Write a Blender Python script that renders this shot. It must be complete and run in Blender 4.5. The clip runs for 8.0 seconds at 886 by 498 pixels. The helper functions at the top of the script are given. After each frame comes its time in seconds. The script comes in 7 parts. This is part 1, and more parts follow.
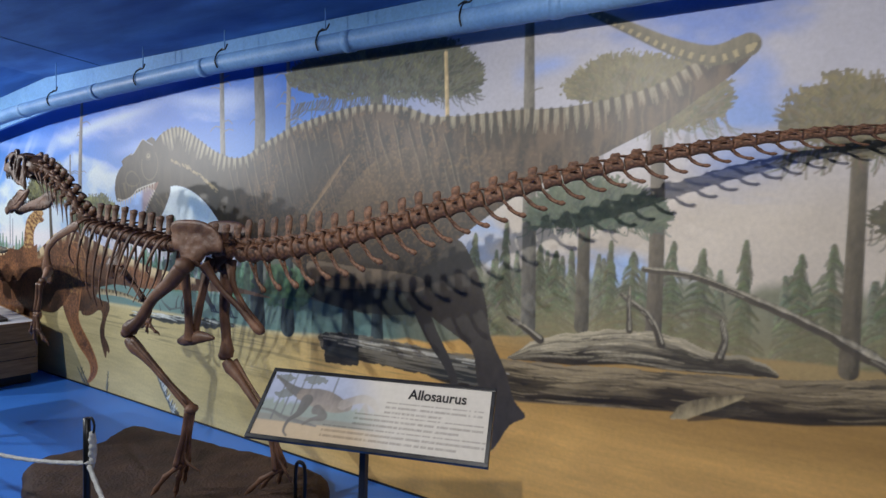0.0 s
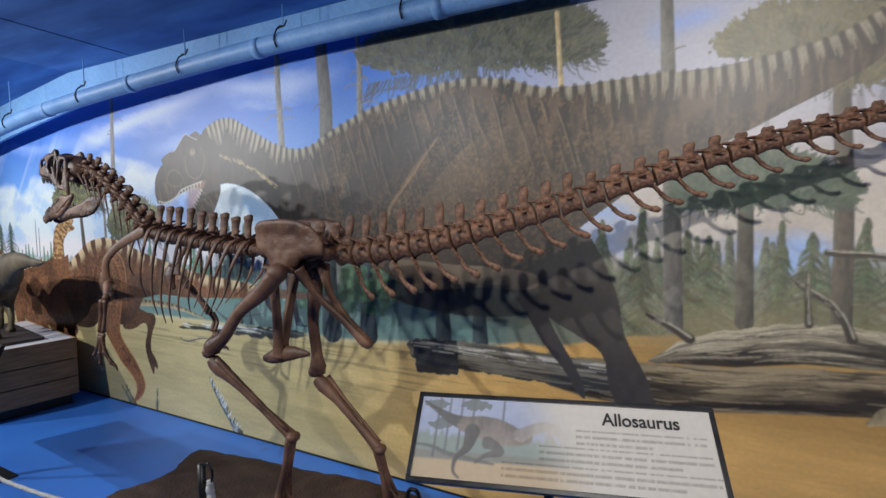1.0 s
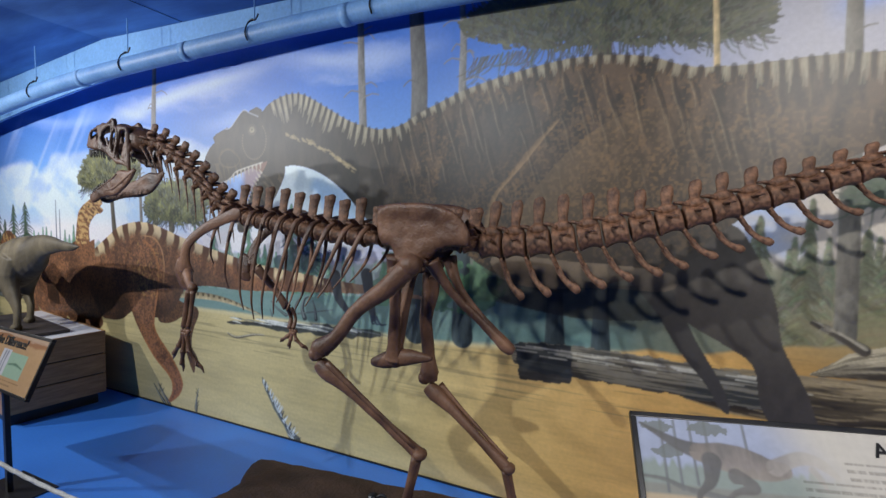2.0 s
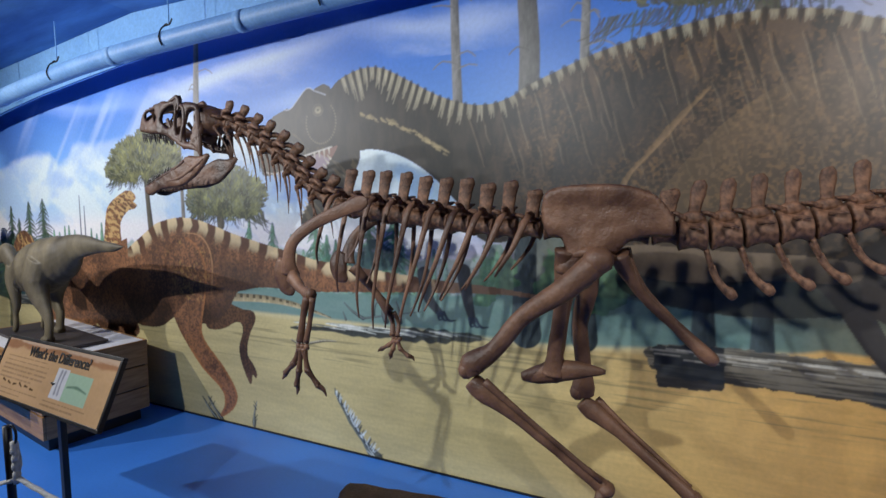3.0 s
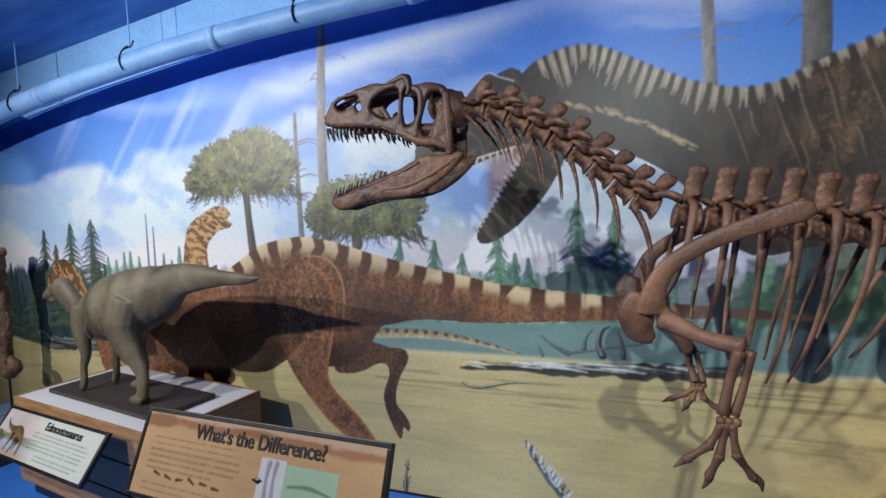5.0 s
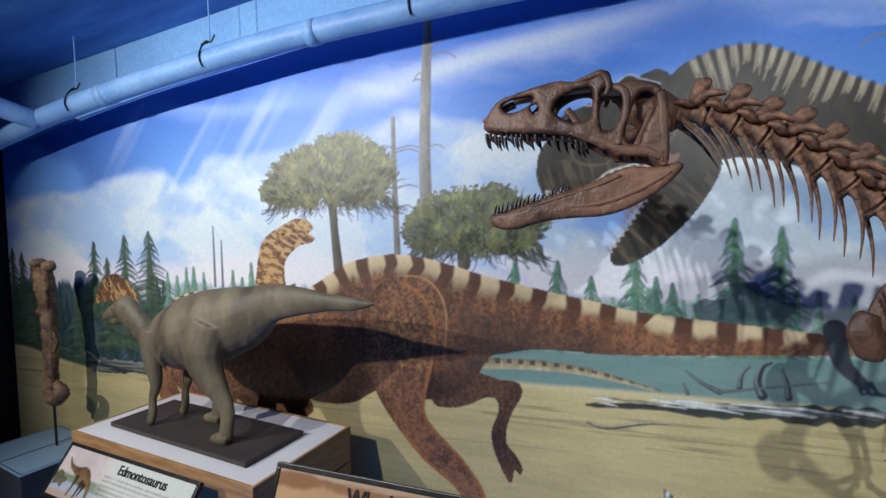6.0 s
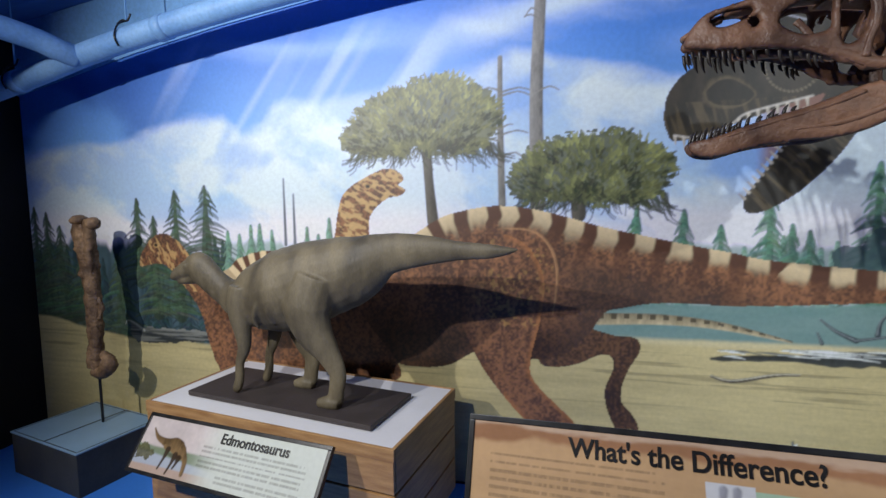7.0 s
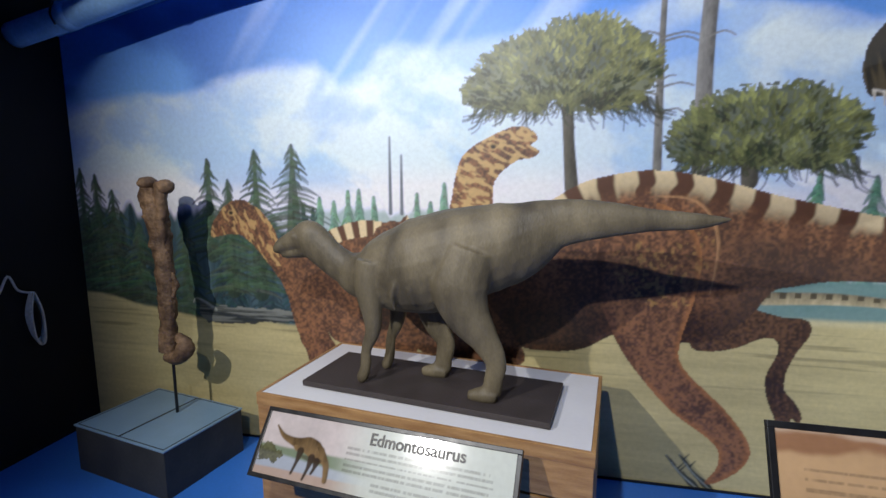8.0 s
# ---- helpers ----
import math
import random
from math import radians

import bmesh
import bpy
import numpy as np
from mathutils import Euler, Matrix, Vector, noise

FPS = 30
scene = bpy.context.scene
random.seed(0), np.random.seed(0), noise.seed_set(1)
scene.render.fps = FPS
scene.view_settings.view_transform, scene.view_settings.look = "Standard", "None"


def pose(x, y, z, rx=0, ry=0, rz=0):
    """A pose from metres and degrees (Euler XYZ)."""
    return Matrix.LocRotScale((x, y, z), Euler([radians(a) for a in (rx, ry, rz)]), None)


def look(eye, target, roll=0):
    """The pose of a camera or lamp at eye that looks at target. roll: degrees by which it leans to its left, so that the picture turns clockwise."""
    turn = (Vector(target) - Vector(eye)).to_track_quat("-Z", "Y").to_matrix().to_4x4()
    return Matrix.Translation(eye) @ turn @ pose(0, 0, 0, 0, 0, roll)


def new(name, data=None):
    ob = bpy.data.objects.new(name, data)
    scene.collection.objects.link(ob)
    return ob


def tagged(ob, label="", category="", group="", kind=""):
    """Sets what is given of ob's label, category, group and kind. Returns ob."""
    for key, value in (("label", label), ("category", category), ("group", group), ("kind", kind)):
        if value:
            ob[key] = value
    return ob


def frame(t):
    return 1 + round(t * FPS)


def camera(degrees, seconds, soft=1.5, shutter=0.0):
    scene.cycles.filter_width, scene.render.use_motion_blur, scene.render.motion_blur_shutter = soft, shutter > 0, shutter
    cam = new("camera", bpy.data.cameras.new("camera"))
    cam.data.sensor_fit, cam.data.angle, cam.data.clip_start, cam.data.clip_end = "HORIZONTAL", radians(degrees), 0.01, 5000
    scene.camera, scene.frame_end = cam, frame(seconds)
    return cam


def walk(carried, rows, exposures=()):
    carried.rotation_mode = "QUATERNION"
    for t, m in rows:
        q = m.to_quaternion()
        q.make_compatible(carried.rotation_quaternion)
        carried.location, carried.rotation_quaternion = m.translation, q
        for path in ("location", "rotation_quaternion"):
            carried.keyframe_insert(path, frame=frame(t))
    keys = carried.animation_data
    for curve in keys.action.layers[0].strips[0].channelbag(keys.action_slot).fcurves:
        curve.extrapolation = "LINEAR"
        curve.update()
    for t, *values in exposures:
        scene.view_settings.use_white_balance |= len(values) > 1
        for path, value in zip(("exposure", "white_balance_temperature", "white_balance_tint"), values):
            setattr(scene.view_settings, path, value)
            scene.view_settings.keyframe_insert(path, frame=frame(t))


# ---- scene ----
cam = camera(85.4, 8.0)
PATH = [
    (0, (-0.253, -2.595, 1.722), (-1.157, -0.815, 1.622), 2.17),
    (0.5, (-0.638, -2.639, 1.704), (-1.525, -0.853, 1.571), 0.91),
    (1, (-0.981, -2.556, 1.709), (-1.880, -0.775, 1.570), -0.45),
    (1.5, (-1.374, -2.628, 1.685), (-2.225, -0.824, 1.546), 0.97),
    (3, (-2.524, -2.554, 1.623), (-3.314, -0.725, 1.445), 0.22),
    (3.5, (-2.935, -2.622, 1.628), (-3.697, -0.786, 1.406), -1.62),
    (4, (-3.266, -2.527, 1.612), (-4.013, -0.683, 1.402), -2.17),
    (5.5, (-4.365, -2.500, 1.684), (-4.963, -0.610, 1.564), -1.15),
    (6, (-4.700, -2.430, 1.706), (-5.318, -0.542, 1.593), -0.90),
    (6.5, (-5.083, -2.450, 1.634), (-5.614, -0.534, 1.491), -0.80),
    (7, (-5.452, -2.482, 1.534), (-5.938, -0.551, 1.355), -0.71),
    (7.5, (-5.882, -2.370, 1.525), (-6.362, -0.443, 1.293), -2.00),
    (8, (-6.251, -2.346, 1.491), (-6.660, -0.410, 1.204), -0.10),
]
walk(cam, [(t, look(eye, target, roll)) for t, eye, target, roll in PATH])

from mathutils.geometry import delaunay_2d_cdt

# ---- light ----
CEIL = 3.08


def ceil_at(x):
    """Height of the ceiling, which comes down towards the black left end."""
    return CEIL - 0.34 * max(0.0, min(1.0, (-6.2 - x) / 2.76))


world = bpy.data.worlds.new("world")
scene.world = world
world.use_nodes = True
world.node_tree.nodes["Background"].inputs[0].default_value = (0.02, 0.03, 0.05, 1)
world.node_tree.nodes["Background"].inputs[1].default_value = 0.2


def spot_lamp(x, y, tx, tz, watts, size=100, warm=(0.90, 0.96, 1.0), soft=0.035):
    """An unseen spot lamp under the ceiling that is aimed at the painted wall."""
    data = bpy.data.lights.new("unseen_spot", "SPOT")
    data.energy, data.color, data.spot_size, data.spot_blend = watts, warm, radians(size), 0.75
    data.shadow_soft_size = soft
    ob = new("unseen_spot", data)
    ob.matrix_world = look((x, y, ceil_at(x) - 0.10), (tx, 0, tz))
    return ob


COOL, PLAIN, WARM = (0.93, 0.96, 1.0), (0.91, 0.96, 0.99), (0.99, 0.96, 0.93)
# three follow cast shadows; the last is added to light the dim right side
for lx, ly, tx, tz, watts, cone, tint in ((-8.25, -3.05, -6.0, 1.25, 262, 98, WARM), (-6.8, -2.95, -5.3, 1.30, 205, 108, COOL), (-3.8, -3.4, -2.8, 0.85, 205, 80, PLAIN), (-0.6, -2.8, -0.3, 0.75, 185, 110, WARM), (1.6, -2.8, 1.2, 0.75, 60, 110, WARM)):
    spot_lamp(lx, ly, tx, tz, watts, cone, tint)


# ---- materials ----
def srgb(r, g, b):
    """Linear colour from the usual 0 to 255 values."""
    return tuple(((c / 255 + 0.055) / 1.055) ** 2.4 if c > 10 else c / 255 / 12.92 for c in (r, g, b))


def material(name, base, dark=None, rough=0.6, scale=12.0, bump=0.15, fine=90.0, metal=0.0, stretch=(1, 1, 1), island=0.0, speck=0.10):
    """A painted or natural surface: two scales of mottling, fine relief and uneven gloss."""
    m = bpy.data.materials.new(name)
    m.use_nodes = True
    nt = m.node_tree
    bs = nt.nodes["Principled BSDF"]
    tc = nt.nodes.new("ShaderNodeTexCoord")
    mp = nt.nodes.new("ShaderNodeMapping")
    mp.inputs["Scale"].default_value = stretch
    nt.links.new(tc.outputs["Object"], mp.inputs[0])
    n1 = nt.nodes.new("ShaderNodeTexNoise")
    n1.inputs["Scale"].default_value, n1.inputs["Detail"].default_value = scale, 6
    n2 = nt.nodes.new("ShaderNodeTexNoise")
    n2.inputs["Scale"].default_value, n2.inputs["Detail"].default_value = fine, 4
    for n in (n1, n2):
        nt.links.new(mp.outputs[0], n.inputs["Vector"])
    ramp = nt.nodes.new("ShaderNodeMapRange")
    ramp.inputs[1].default_value, ramp.inputs[2].default_value = 0.35, 0.68
    nt.links.new(n1.outputs[0], ramp.inputs[0])
    mix = nt.nodes.new("ShaderNodeMix")
    mix.data_type = "RGBA"
    dark = dark or tuple(c * 0.6 for c in base)
    mix.inputs[6].default_value, mix.inputs[7].default_value = (*dark, 1), (*base, 1)
    nt.links.new(ramp.outputs[0], mix.inputs[0])
    hue = nt.nodes.new("ShaderNodeHueSaturation")
    vr = nt.nodes.new("ShaderNodeMapRange")
    vr.inputs[1].default_value, vr.inputs[2].default_value = 0.3, 0.7
    vr.inputs[3].default_value, vr.inputs[4].default_value = 1 - speck, 1 + speck
    nt.links.new(n2.outputs[0], vr.inputs[0])
    last = vr.outputs[0]
    if island:
        oi = nt.nodes.new("ShaderNodeObjectInfo")
        ir = nt.nodes.new("ShaderNodeMapRange")
        ir.inputs[3].default_value, ir.inputs[4].default_value = 1 - island, 1 + island
        nt.links.new(oi.outputs["Random"], ir.inputs[0])
        mul = nt.nodes.new("ShaderNodeMath")
        mul.operation = "MULTIPLY"
        nt.links.new(last, mul.inputs[0])
        nt.links.new(ir.outputs[0], mul.inputs[1])
        last = mul.outputs[0]
    nt.links.new(mix.outputs[2], hue.inputs["Color"])
    nt.links.new(last, hue.inputs["Value"])
    nt.links.new(hue.outputs[0], bs.inputs["Base Color"])
    rr = nt.nodes.new("ShaderNodeMapRange")
    rr.inputs[3].default_value, rr.inputs[4].default_value = max(0.05, rough - 0.12), min(1, rough + 0.12)
    nt.links.new(n1.outputs[0], rr.inputs[0])
    nt.links.new(rr.outputs[0], bs.inputs["Roughness"])
    bs.inputs["Metallic"].default_value = metal
    if bump:
        bp = nt.nodes.new("ShaderNodeBump")
        bp.inputs["Strength"].default_value, bp.inputs["Distance"].default_value = bump, 0.01
        add = nt.nodes.new("ShaderNodeMath")
        nt.links.new(n1.outputs[0], add.inputs[0])
        nt.links.new(n2.outputs[0], add.inputs[1])
        nt.links.new(add.outputs[0], bp.inputs["Height"])
        nt.links.new(bp.outputs[0], bs.inputs["Normal"])
    return m


def painted(name, rough=0.45, bump=0.03, grain=0.04):
    """Paint or print whose colours lie in the mesh's own paint layer, with a fine grain."""
    m = bpy.data.materials.new(name)
    m.use_nodes = True
    nt = m.node_tree
    bs = nt.nodes["Principled BSDF"]
    at = nt.nodes.new("ShaderNodeAttribute")
    at.attribute_name = "paint"
    tc = nt.nodes.new("ShaderNodeTexCoord")
    n = nt.nodes.new("ShaderNodeTexNoise")
    n.inputs["Scale"].default_value, n.inputs["Detail"].default_value = 45, 8
    nt.links.new(tc.outputs["Object"], n.inputs["Vector"])
    vr = nt.nodes.new("ShaderNodeMapRange")
    vr.inputs[1].default_value, vr.inputs[2].default_value = 0.3, 0.7
    vr.inputs[3].default_value, vr.inputs[4].default_value = 1 - grain, 1 + grain
    nt.links.new(n.outputs[0], vr.inputs[0])
    hue = nt.nodes.new("ShaderNodeHueSaturation")
    nt.links.new(at.outputs["Color"], hue.inputs["Color"])
    nt.links.new(vr.outputs[0], hue.inputs["Value"])
    nt.links.new(hue.outputs[0], bs.inputs["Base Color"])
    bs.inputs["Roughness"].default_value = rough
    bp = nt.nodes.new("ShaderNodeBump")
    bp.inputs["Strength"].default_value, bp.inputs["Distance"].default_value = bump, 0.004
    nt.links.new(n.outputs[0], bp.inputs["Height"])
    nt.links.new(bp.outputs[0], bs.inputs["Normal"])
    return m


MURAL = painted("mural paint", 0.45, 0.05, 0.06)
MURAL.node_tree.nodes["Principled BSDF"].inputs["Specular IOR Level"].default_value = 0.6
PRINT = painted("printed panel", 0.13, 0.0)
BONE = material("cast bone", (0.28, 0.142, 0.08), (0.075, 0.035, 0.021), 0.50, 6, 0.3, 90, island=0.14, speck=0.09)
BONE_PALE = material("pale fossil bone", (0.27, 0.165, 0.088), (0.075, 0.042, 0.024), 0.65, 14, 0.7, 60, speck=0.25)
TOOTH = material("dark tooth", (0.03, 0.022, 0.018), rough=0.35, bump=0.1)
FLOOR_BLUE = material("blue floor paint", (0.05, 0.24, 0.80), (0.042, 0.20, 0.70), 0.42, 1.6, 0.03, 60, speck=0.04)
CEIL_BLUE = material("blue ceiling paint", (0.17, 0.40, 0.84), (0.05, 0.16, 0.48), 0.7, 1.9, 0.05, 40, stretch=(0.55, 2.4, 1), speck=0.04)
TRIM_BLUE = material("light blue wall paint", (0.22, 0.48, 0.82), (0.17, 0.40, 0.74), 0.6, 3, 0.06, 50)
PIPE_BLUE = material("blue pipe wrap", (0.25, 0.47, 0.80), (0.17, 0.36, 0.70), 0.5, 5, 0.15, 60)
DULL_BLACK = material("dull black", (0.004, 0.004, 0.005), rough=0.95, scale=3, bump=0.1)
WALL_DARK = material("dark blue wall", (0.02, 0.03, 0.06), rough=0.7, scale=2, bump=0.05)
BLACK_METAL = material("black metal", (0.015, 0.015, 0.017), rough=0.35, scale=20, bump=0.03)
WOOD = material("varnished plywood", (0.50, 0.29, 0.12), (0.33, 0.17, 0.065), 0.42, 5, 0.08, 70, stretch=(1.2, 1.2, 9), island=0.08)
WHITE_TOP = material("white laminate", (0.80, 0.79, 0.79), (0.76, 0.75, 0.76), 0.4, 4, 0.0, 60, speck=0.015)
BOARD = material("dark brown board", (0.055, 0.043, 0.042), (0.04, 0.032, 0.03), 0.55, 8, 0.05, 80)
HIDE = material("grey green hide", (0.215, 0.175, 0.105), (0.075, 0.06, 0.037), 0.58, 4.5, 0.2, 90, stretch=(1.6, 1, 0.7), speck=0.10)
PLINTH_TOP = material("blue grey plinth top", (0.27, 0.42, 0.56), (0.23, 0.37, 0.50), 0.35, 4, 0.0, 60, speck=0.02)
PLINTH_SIDE = material("dark plinth side", (0.055, 0.055, 0.05), (0.035, 0.035, 0.033), 0.6, 6, 0.05, 60)
EARTH = material("brown earth cast", (0.075, 0.04, 0.027), (0.04, 0.02, 0.014), 0.75, 9, 0.9, 60)
ROPE_WHITE = material("white rope", (0.72, 0.71, 0.68), (0.55, 0.54, 0.5), 0.7, 60, 0.6, 300)
INK = material("black ink", (0.012, 0.011, 0.012), rough=0.4, bump=0.0)


# ---- mesh helpers ----
def spline(pts, n=6, closed=False):
    """A smooth line through the points."""
    p = [np.array(a, float) for a in pts]
    m, out = len(p), []
    for i in range(m if closed else m - 1):
        if closed:
            a, b, c, d = p[i - 1], p[i], p[(i + 1) % m], p[(i + 2) % m]
        else:
            a, b, c, d = p[max(i - 1, 0)], p[i], p[i + 1], p[min(i + 2, m - 1)]
        for k in range(n):
            t = k / n
            out.append(0.5 * (2 * b + (c - a) * t + (2 * a - 5 * b + 4 * c - d) * t * t + (3 * b - a - 3 * c + d) * t ** 3))
    if not closed:
        out.append(p[-1])
    return out


def tube(bm, pts, rad, flat=1.0, seg=8, up=(0, 1, 0), n=4, lump=0.0):
    """A closed limb along a smooth line: rad across up, rad * flat along up."""
    line = spline(pts, n)
    rr = np.interp(np.linspace(0, len(pts) - 1, len(line)), range(len(pts)), rad)
    ff = np.interp(np.linspace(0, len(pts) - 1, len(line)), range(len(pts)), flat if isinstance(flat, (list, tuple)) else [flat] * len(pts))
    up = Vector(up)
    rings = []
    for i, c in enumerate(line):
        c = Vector(c)
        d = (Vector(line[min(i + 1, len(line) - 1)]) - Vector(line[max(i - 1, 0)])).normalized()
        side = d.cross(up)
        if side.length < 1e-4:
            side = d.cross(Vector((0.3, 0.2, 1)))
        side.normalize()
        v = side.cross(d).normalized()
        ring = []
        for k in range(seg):
            a = 2 * math.pi * k / seg
            w = 1 + (lump * noise.noise(c * 37 + Vector((k, 0, 0))) if lump else 0)
            ring.append(bm.verts.new(c + (side * math.cos(a) + v * math.sin(a) * ff[i]) * rr[i] * w))
        rings.append(ring)
    for a, b in zip(rings, rings[1:]):
        for k in range(seg):
            bm.faces.new((a[k], a[(k + 1) % seg], b[(k + 1) % seg], b[k]))
    for ring, sign in ((rings[0], -1), (rings[-1], 1)):
        bm.faces.new(ring if sign > 0 else ring[::-1])
    return bm


def box(bm, lo, hi, bevel=0.0):
    """A block with softened edges."""
    lo, hi = Vector(lo), Vector(hi)
    made = bmesh.ops.create_cube(bm, size=1, matrix=Matrix.Translation((lo + hi) / 2) @ Matrix.Diagonal((*(hi - lo), 1)))
    if bevel:
        edges = {e for v in made["verts"] for e in v.link_edges}
        bmesh.ops.bevel(bm, geom=list(edges), offset=bevel, segments=2, affect="EDGES", profile=0.6)
    return bm


def ball(bm, c, r, sub=2):
    """A rounded knob; r is a radius or one for each axis."""
    r = r if isinstance(r, (tuple, list)) else (r, r, r)
    bmesh.ops.create_icosphere(bm, subdivisions=sub, radius=1, matrix=Matrix.Translation(c) @ Matrix.Diagonal((*r, 1)))
    return bm


def finish(bm, name, mat, smooth=True):
    bmesh.ops.recalc_face_normals(bm, faces=bm.faces)
    me = bpy.data.meshes.new(name)
    bm.to_mesh(me)
    bm.free()
    me.materials.append(mat)
    for f in me.polygons:
        f.use_smooth = smooth
    return me


def part(name, bm, mat, parent=None, label="", smooth=True):
    """One mesh object, under its thing or part."""
    ob = new(name, finish(bm, name, mat, smooth))
    if parent:
        ob.parent = parent
    if label:
        ob["label"] = label
    return ob


def thing(name, label, category, group="", kind="", at=None):
    ob = new(name)
    ob.empty_display_size = 0.1
    if at is not None:
        ob.matrix_world = at
    return tagged(ob, label, category, group, kind)


def slab(name, lo, hi, mat, label="", category="", kind="structure", bevel=0.0, parent=None):
    bm = bmesh.new()
    box(bm, lo, hi, bevel)
    ob = part(name, bm, mat, parent, smooth=False)
    return tagged(ob, label, category, kind=kind) if label else ob


# ---- painting on a fine sheet ----
def lattice(x, z, scale, seed):
    """Smooth random values from 0 to 1 over the sheet."""
    rng = np.random.RandomState(seed)
    tab = rng.rand(64, 64)
    u, v = x / scale + 1000, z / scale + 1000
    i, j = np.floor(u).astype(int), np.floor(v).astype(int)
    a, b = u - i, v - j
    a, b = a * a * (3 - 2 * a), b * b * (3 - 2 * b)
    i0, i1, j0, j1 = i % 64, (i + 1) % 64, j % 64, (j + 1) % 64
    return (tab[i0, j0] * (1 - a) + tab[i1, j0] * a) * (1 - b) + (tab[i0, j1] * (1 - a) + tab[i1, j1] * a) * b


def cloudy(x, z, scale, seed, octaves=4):
    out, amp, tot = 0, 1.0, 0.0
    for k in range(octaves):
        out = out + amp * lattice(x, z, scale / 2 ** k, seed + k)
        tot, amp = tot + amp, amp * 0.55
    return out / tot


def step(a, b, v):
    t = np.clip((v - a) / (b - a), 0, 1)
    return t * t * (3 - 2 * t)


class Sheet:
    """A flat grid of points in x and z with a colour each, painted layer by layer."""

    def __init__(self, xs, zs, gain=1.0):
        self.xs, self.zs, self.gain = np.array(xs), np.array(zs), gain
        self.x, self.z = (a.ravel() for a in np.meshgrid(self.xs, self.zs))
        self.col = np.zeros((len(self.x), 3))

    def near(self, pts, pad):
        """The points in the box round pts."""
        p = np.array(pts)
        i0, i1 = np.searchsorted(self.xs, (p[:, 0].min() - pad, p[:, 0].max() + pad))
        j0, j1 = np.searchsorted(self.zs, (p[:, 1].min() - pad, p[:, 1].max() + pad))
        return (np.arange(j0, j1)[:, None] * len(self.xs) + np.arange(i0, i1)[None]).ravel()

    def lay(self, idx, alpha, colour):
        """Lays a colour (one, or one a point) over the points idx."""
        colour = np.array(colour, float)
        alpha = np.clip(np.broadcast_to(alpha, (len(idx),)), 0, 1)[:, None]
        self.col[idx] = self.col[idx] * (1 - alpha) + colour * alpha

    def inside(self, pts, ragged=0.0, grain=0.05, n=5, seed=3):
        """The points inside a smooth closed outline; ragged pushes the edge about."""
        poly = np.array(spline(pts, n, True)) if n else np.array(pts, float)
        idx = self.near(poly, 0.02 + ragged)
        x, z = self.x[idx], self.z[idx]
        if ragged:
            x = x + ragged * 2 * (lattice(x, z, grain, seed) - 0.5)
            z = z + ragged * 2 * (lattice(x, z, grain, seed + 9) - 0.5)
        hit = np.zeros(len(idx), bool)
        for (x0, z0), (x1, z1) in zip(poly, np.roll(poly, -1, 0)):
            if z0 != z1:
                hit ^= ((z0 > z) != (z1 > z)) & (x < (x1 - x0) * (z - z0) / (z1 - z0) + x0)
        return idx[hit]

    def along(self, pts, idx, n=6):
        """How far along a line, how far from it and on which side the points idx lie."""
        line = np.array(spline(pts, n))
        seg = np.diff(line, axis=0)
        arc = np.r_[0, np.cumsum(np.hypot(*seg.T))]
        best, s, side = np.full(len(idx), 1e9), np.zeros(len(idx)), np.zeros(len(idx))
        for k in range(len(seg)):
            ln = max(seg[k] @ seg[k], 1e-12)
            dx, dz = self.x[idx] - line[k, 0], self.z[idx] - line[k, 1]
            t = np.clip((dx * seg[k, 0] + dz * seg[k, 1]) / ln, 0, 1)
            d = np.hypot(dx - t * seg[k, 0], dz - t * seg[k, 1])
            m = d < best
            best[m], s[m], side[m] = d[m], (arc[k] + t * (arc[k + 1] - arc[k]))[m], np.sign(dx * seg[k, 1] - dz * seg[k, 0])[m]
        return s, best, side, arc[-1]

    def stroke(self, pts, width, colour, alpha=1.0, vary=0.25, n=5, wobble=0.0):
        """A brush stroke whose half width runs along the list width."""
        idx = self.near(pts, max(width) + 0.025)
        if not len(idx):
            return
        s, d, side, total = self.along(pts, idx, n)
        w = np.interp(s / total, np.linspace(0, 1, len(width)), width)
        if wobble:
            w = w * (1 + wobble * (lattice(s, s * 0, 0.05, 5) - 0.5))
        soft = np.maximum(w, 0.004)
        a = step(1.0, -1.0, (d - soft) / np.minimum(soft * 0.6, 0.0035)) * np.sqrt(w / soft)
        shade = 1 + vary * (cloudy(self.x[idx] * 3, self.z[idx], 0.05, 8) - 0.5) * 2 + vary * 0.8 * side * d / np.maximum(w, 1e-4)
        self.lay(idx, a * alpha, np.array(colour)[None] * shade[:, None])

    def mesh(self, name, mat):
        nx, nz = len(self.xs), len(self.zs)
        me = bpy.data.meshes.new(name)
        me.vertices.add(nx * nz)
        me.vertices.foreach_set("co", np.stack([self.x, 0 * self.x, self.z], 1).ravel())
        i = (np.arange(nz - 1)[:, None] * nx + np.arange(nx - 1)).ravel()
        quads = np.stack([i, i + 1, i + nx + 1, i + nx], 1)
        me.loops.add(quads.size)
        me.loops.foreach_set("vertex_index", quads.ravel())
        me.polygons.add(len(quads))
        me.polygons.foreach_set("loop_start", np.arange(len(quads)) * 4)
        me.update(calc_edges=True)
        layer = me.color_attributes.new("paint", "FLOAT_COLOR", "POINT")
        layer.data.foreach_set("color", np.c_[np.clip(self.col * self.gain, 0.002, 0.92), np.ones(len(self.col))].ravel())
        me.materials.append(mat)
        return me



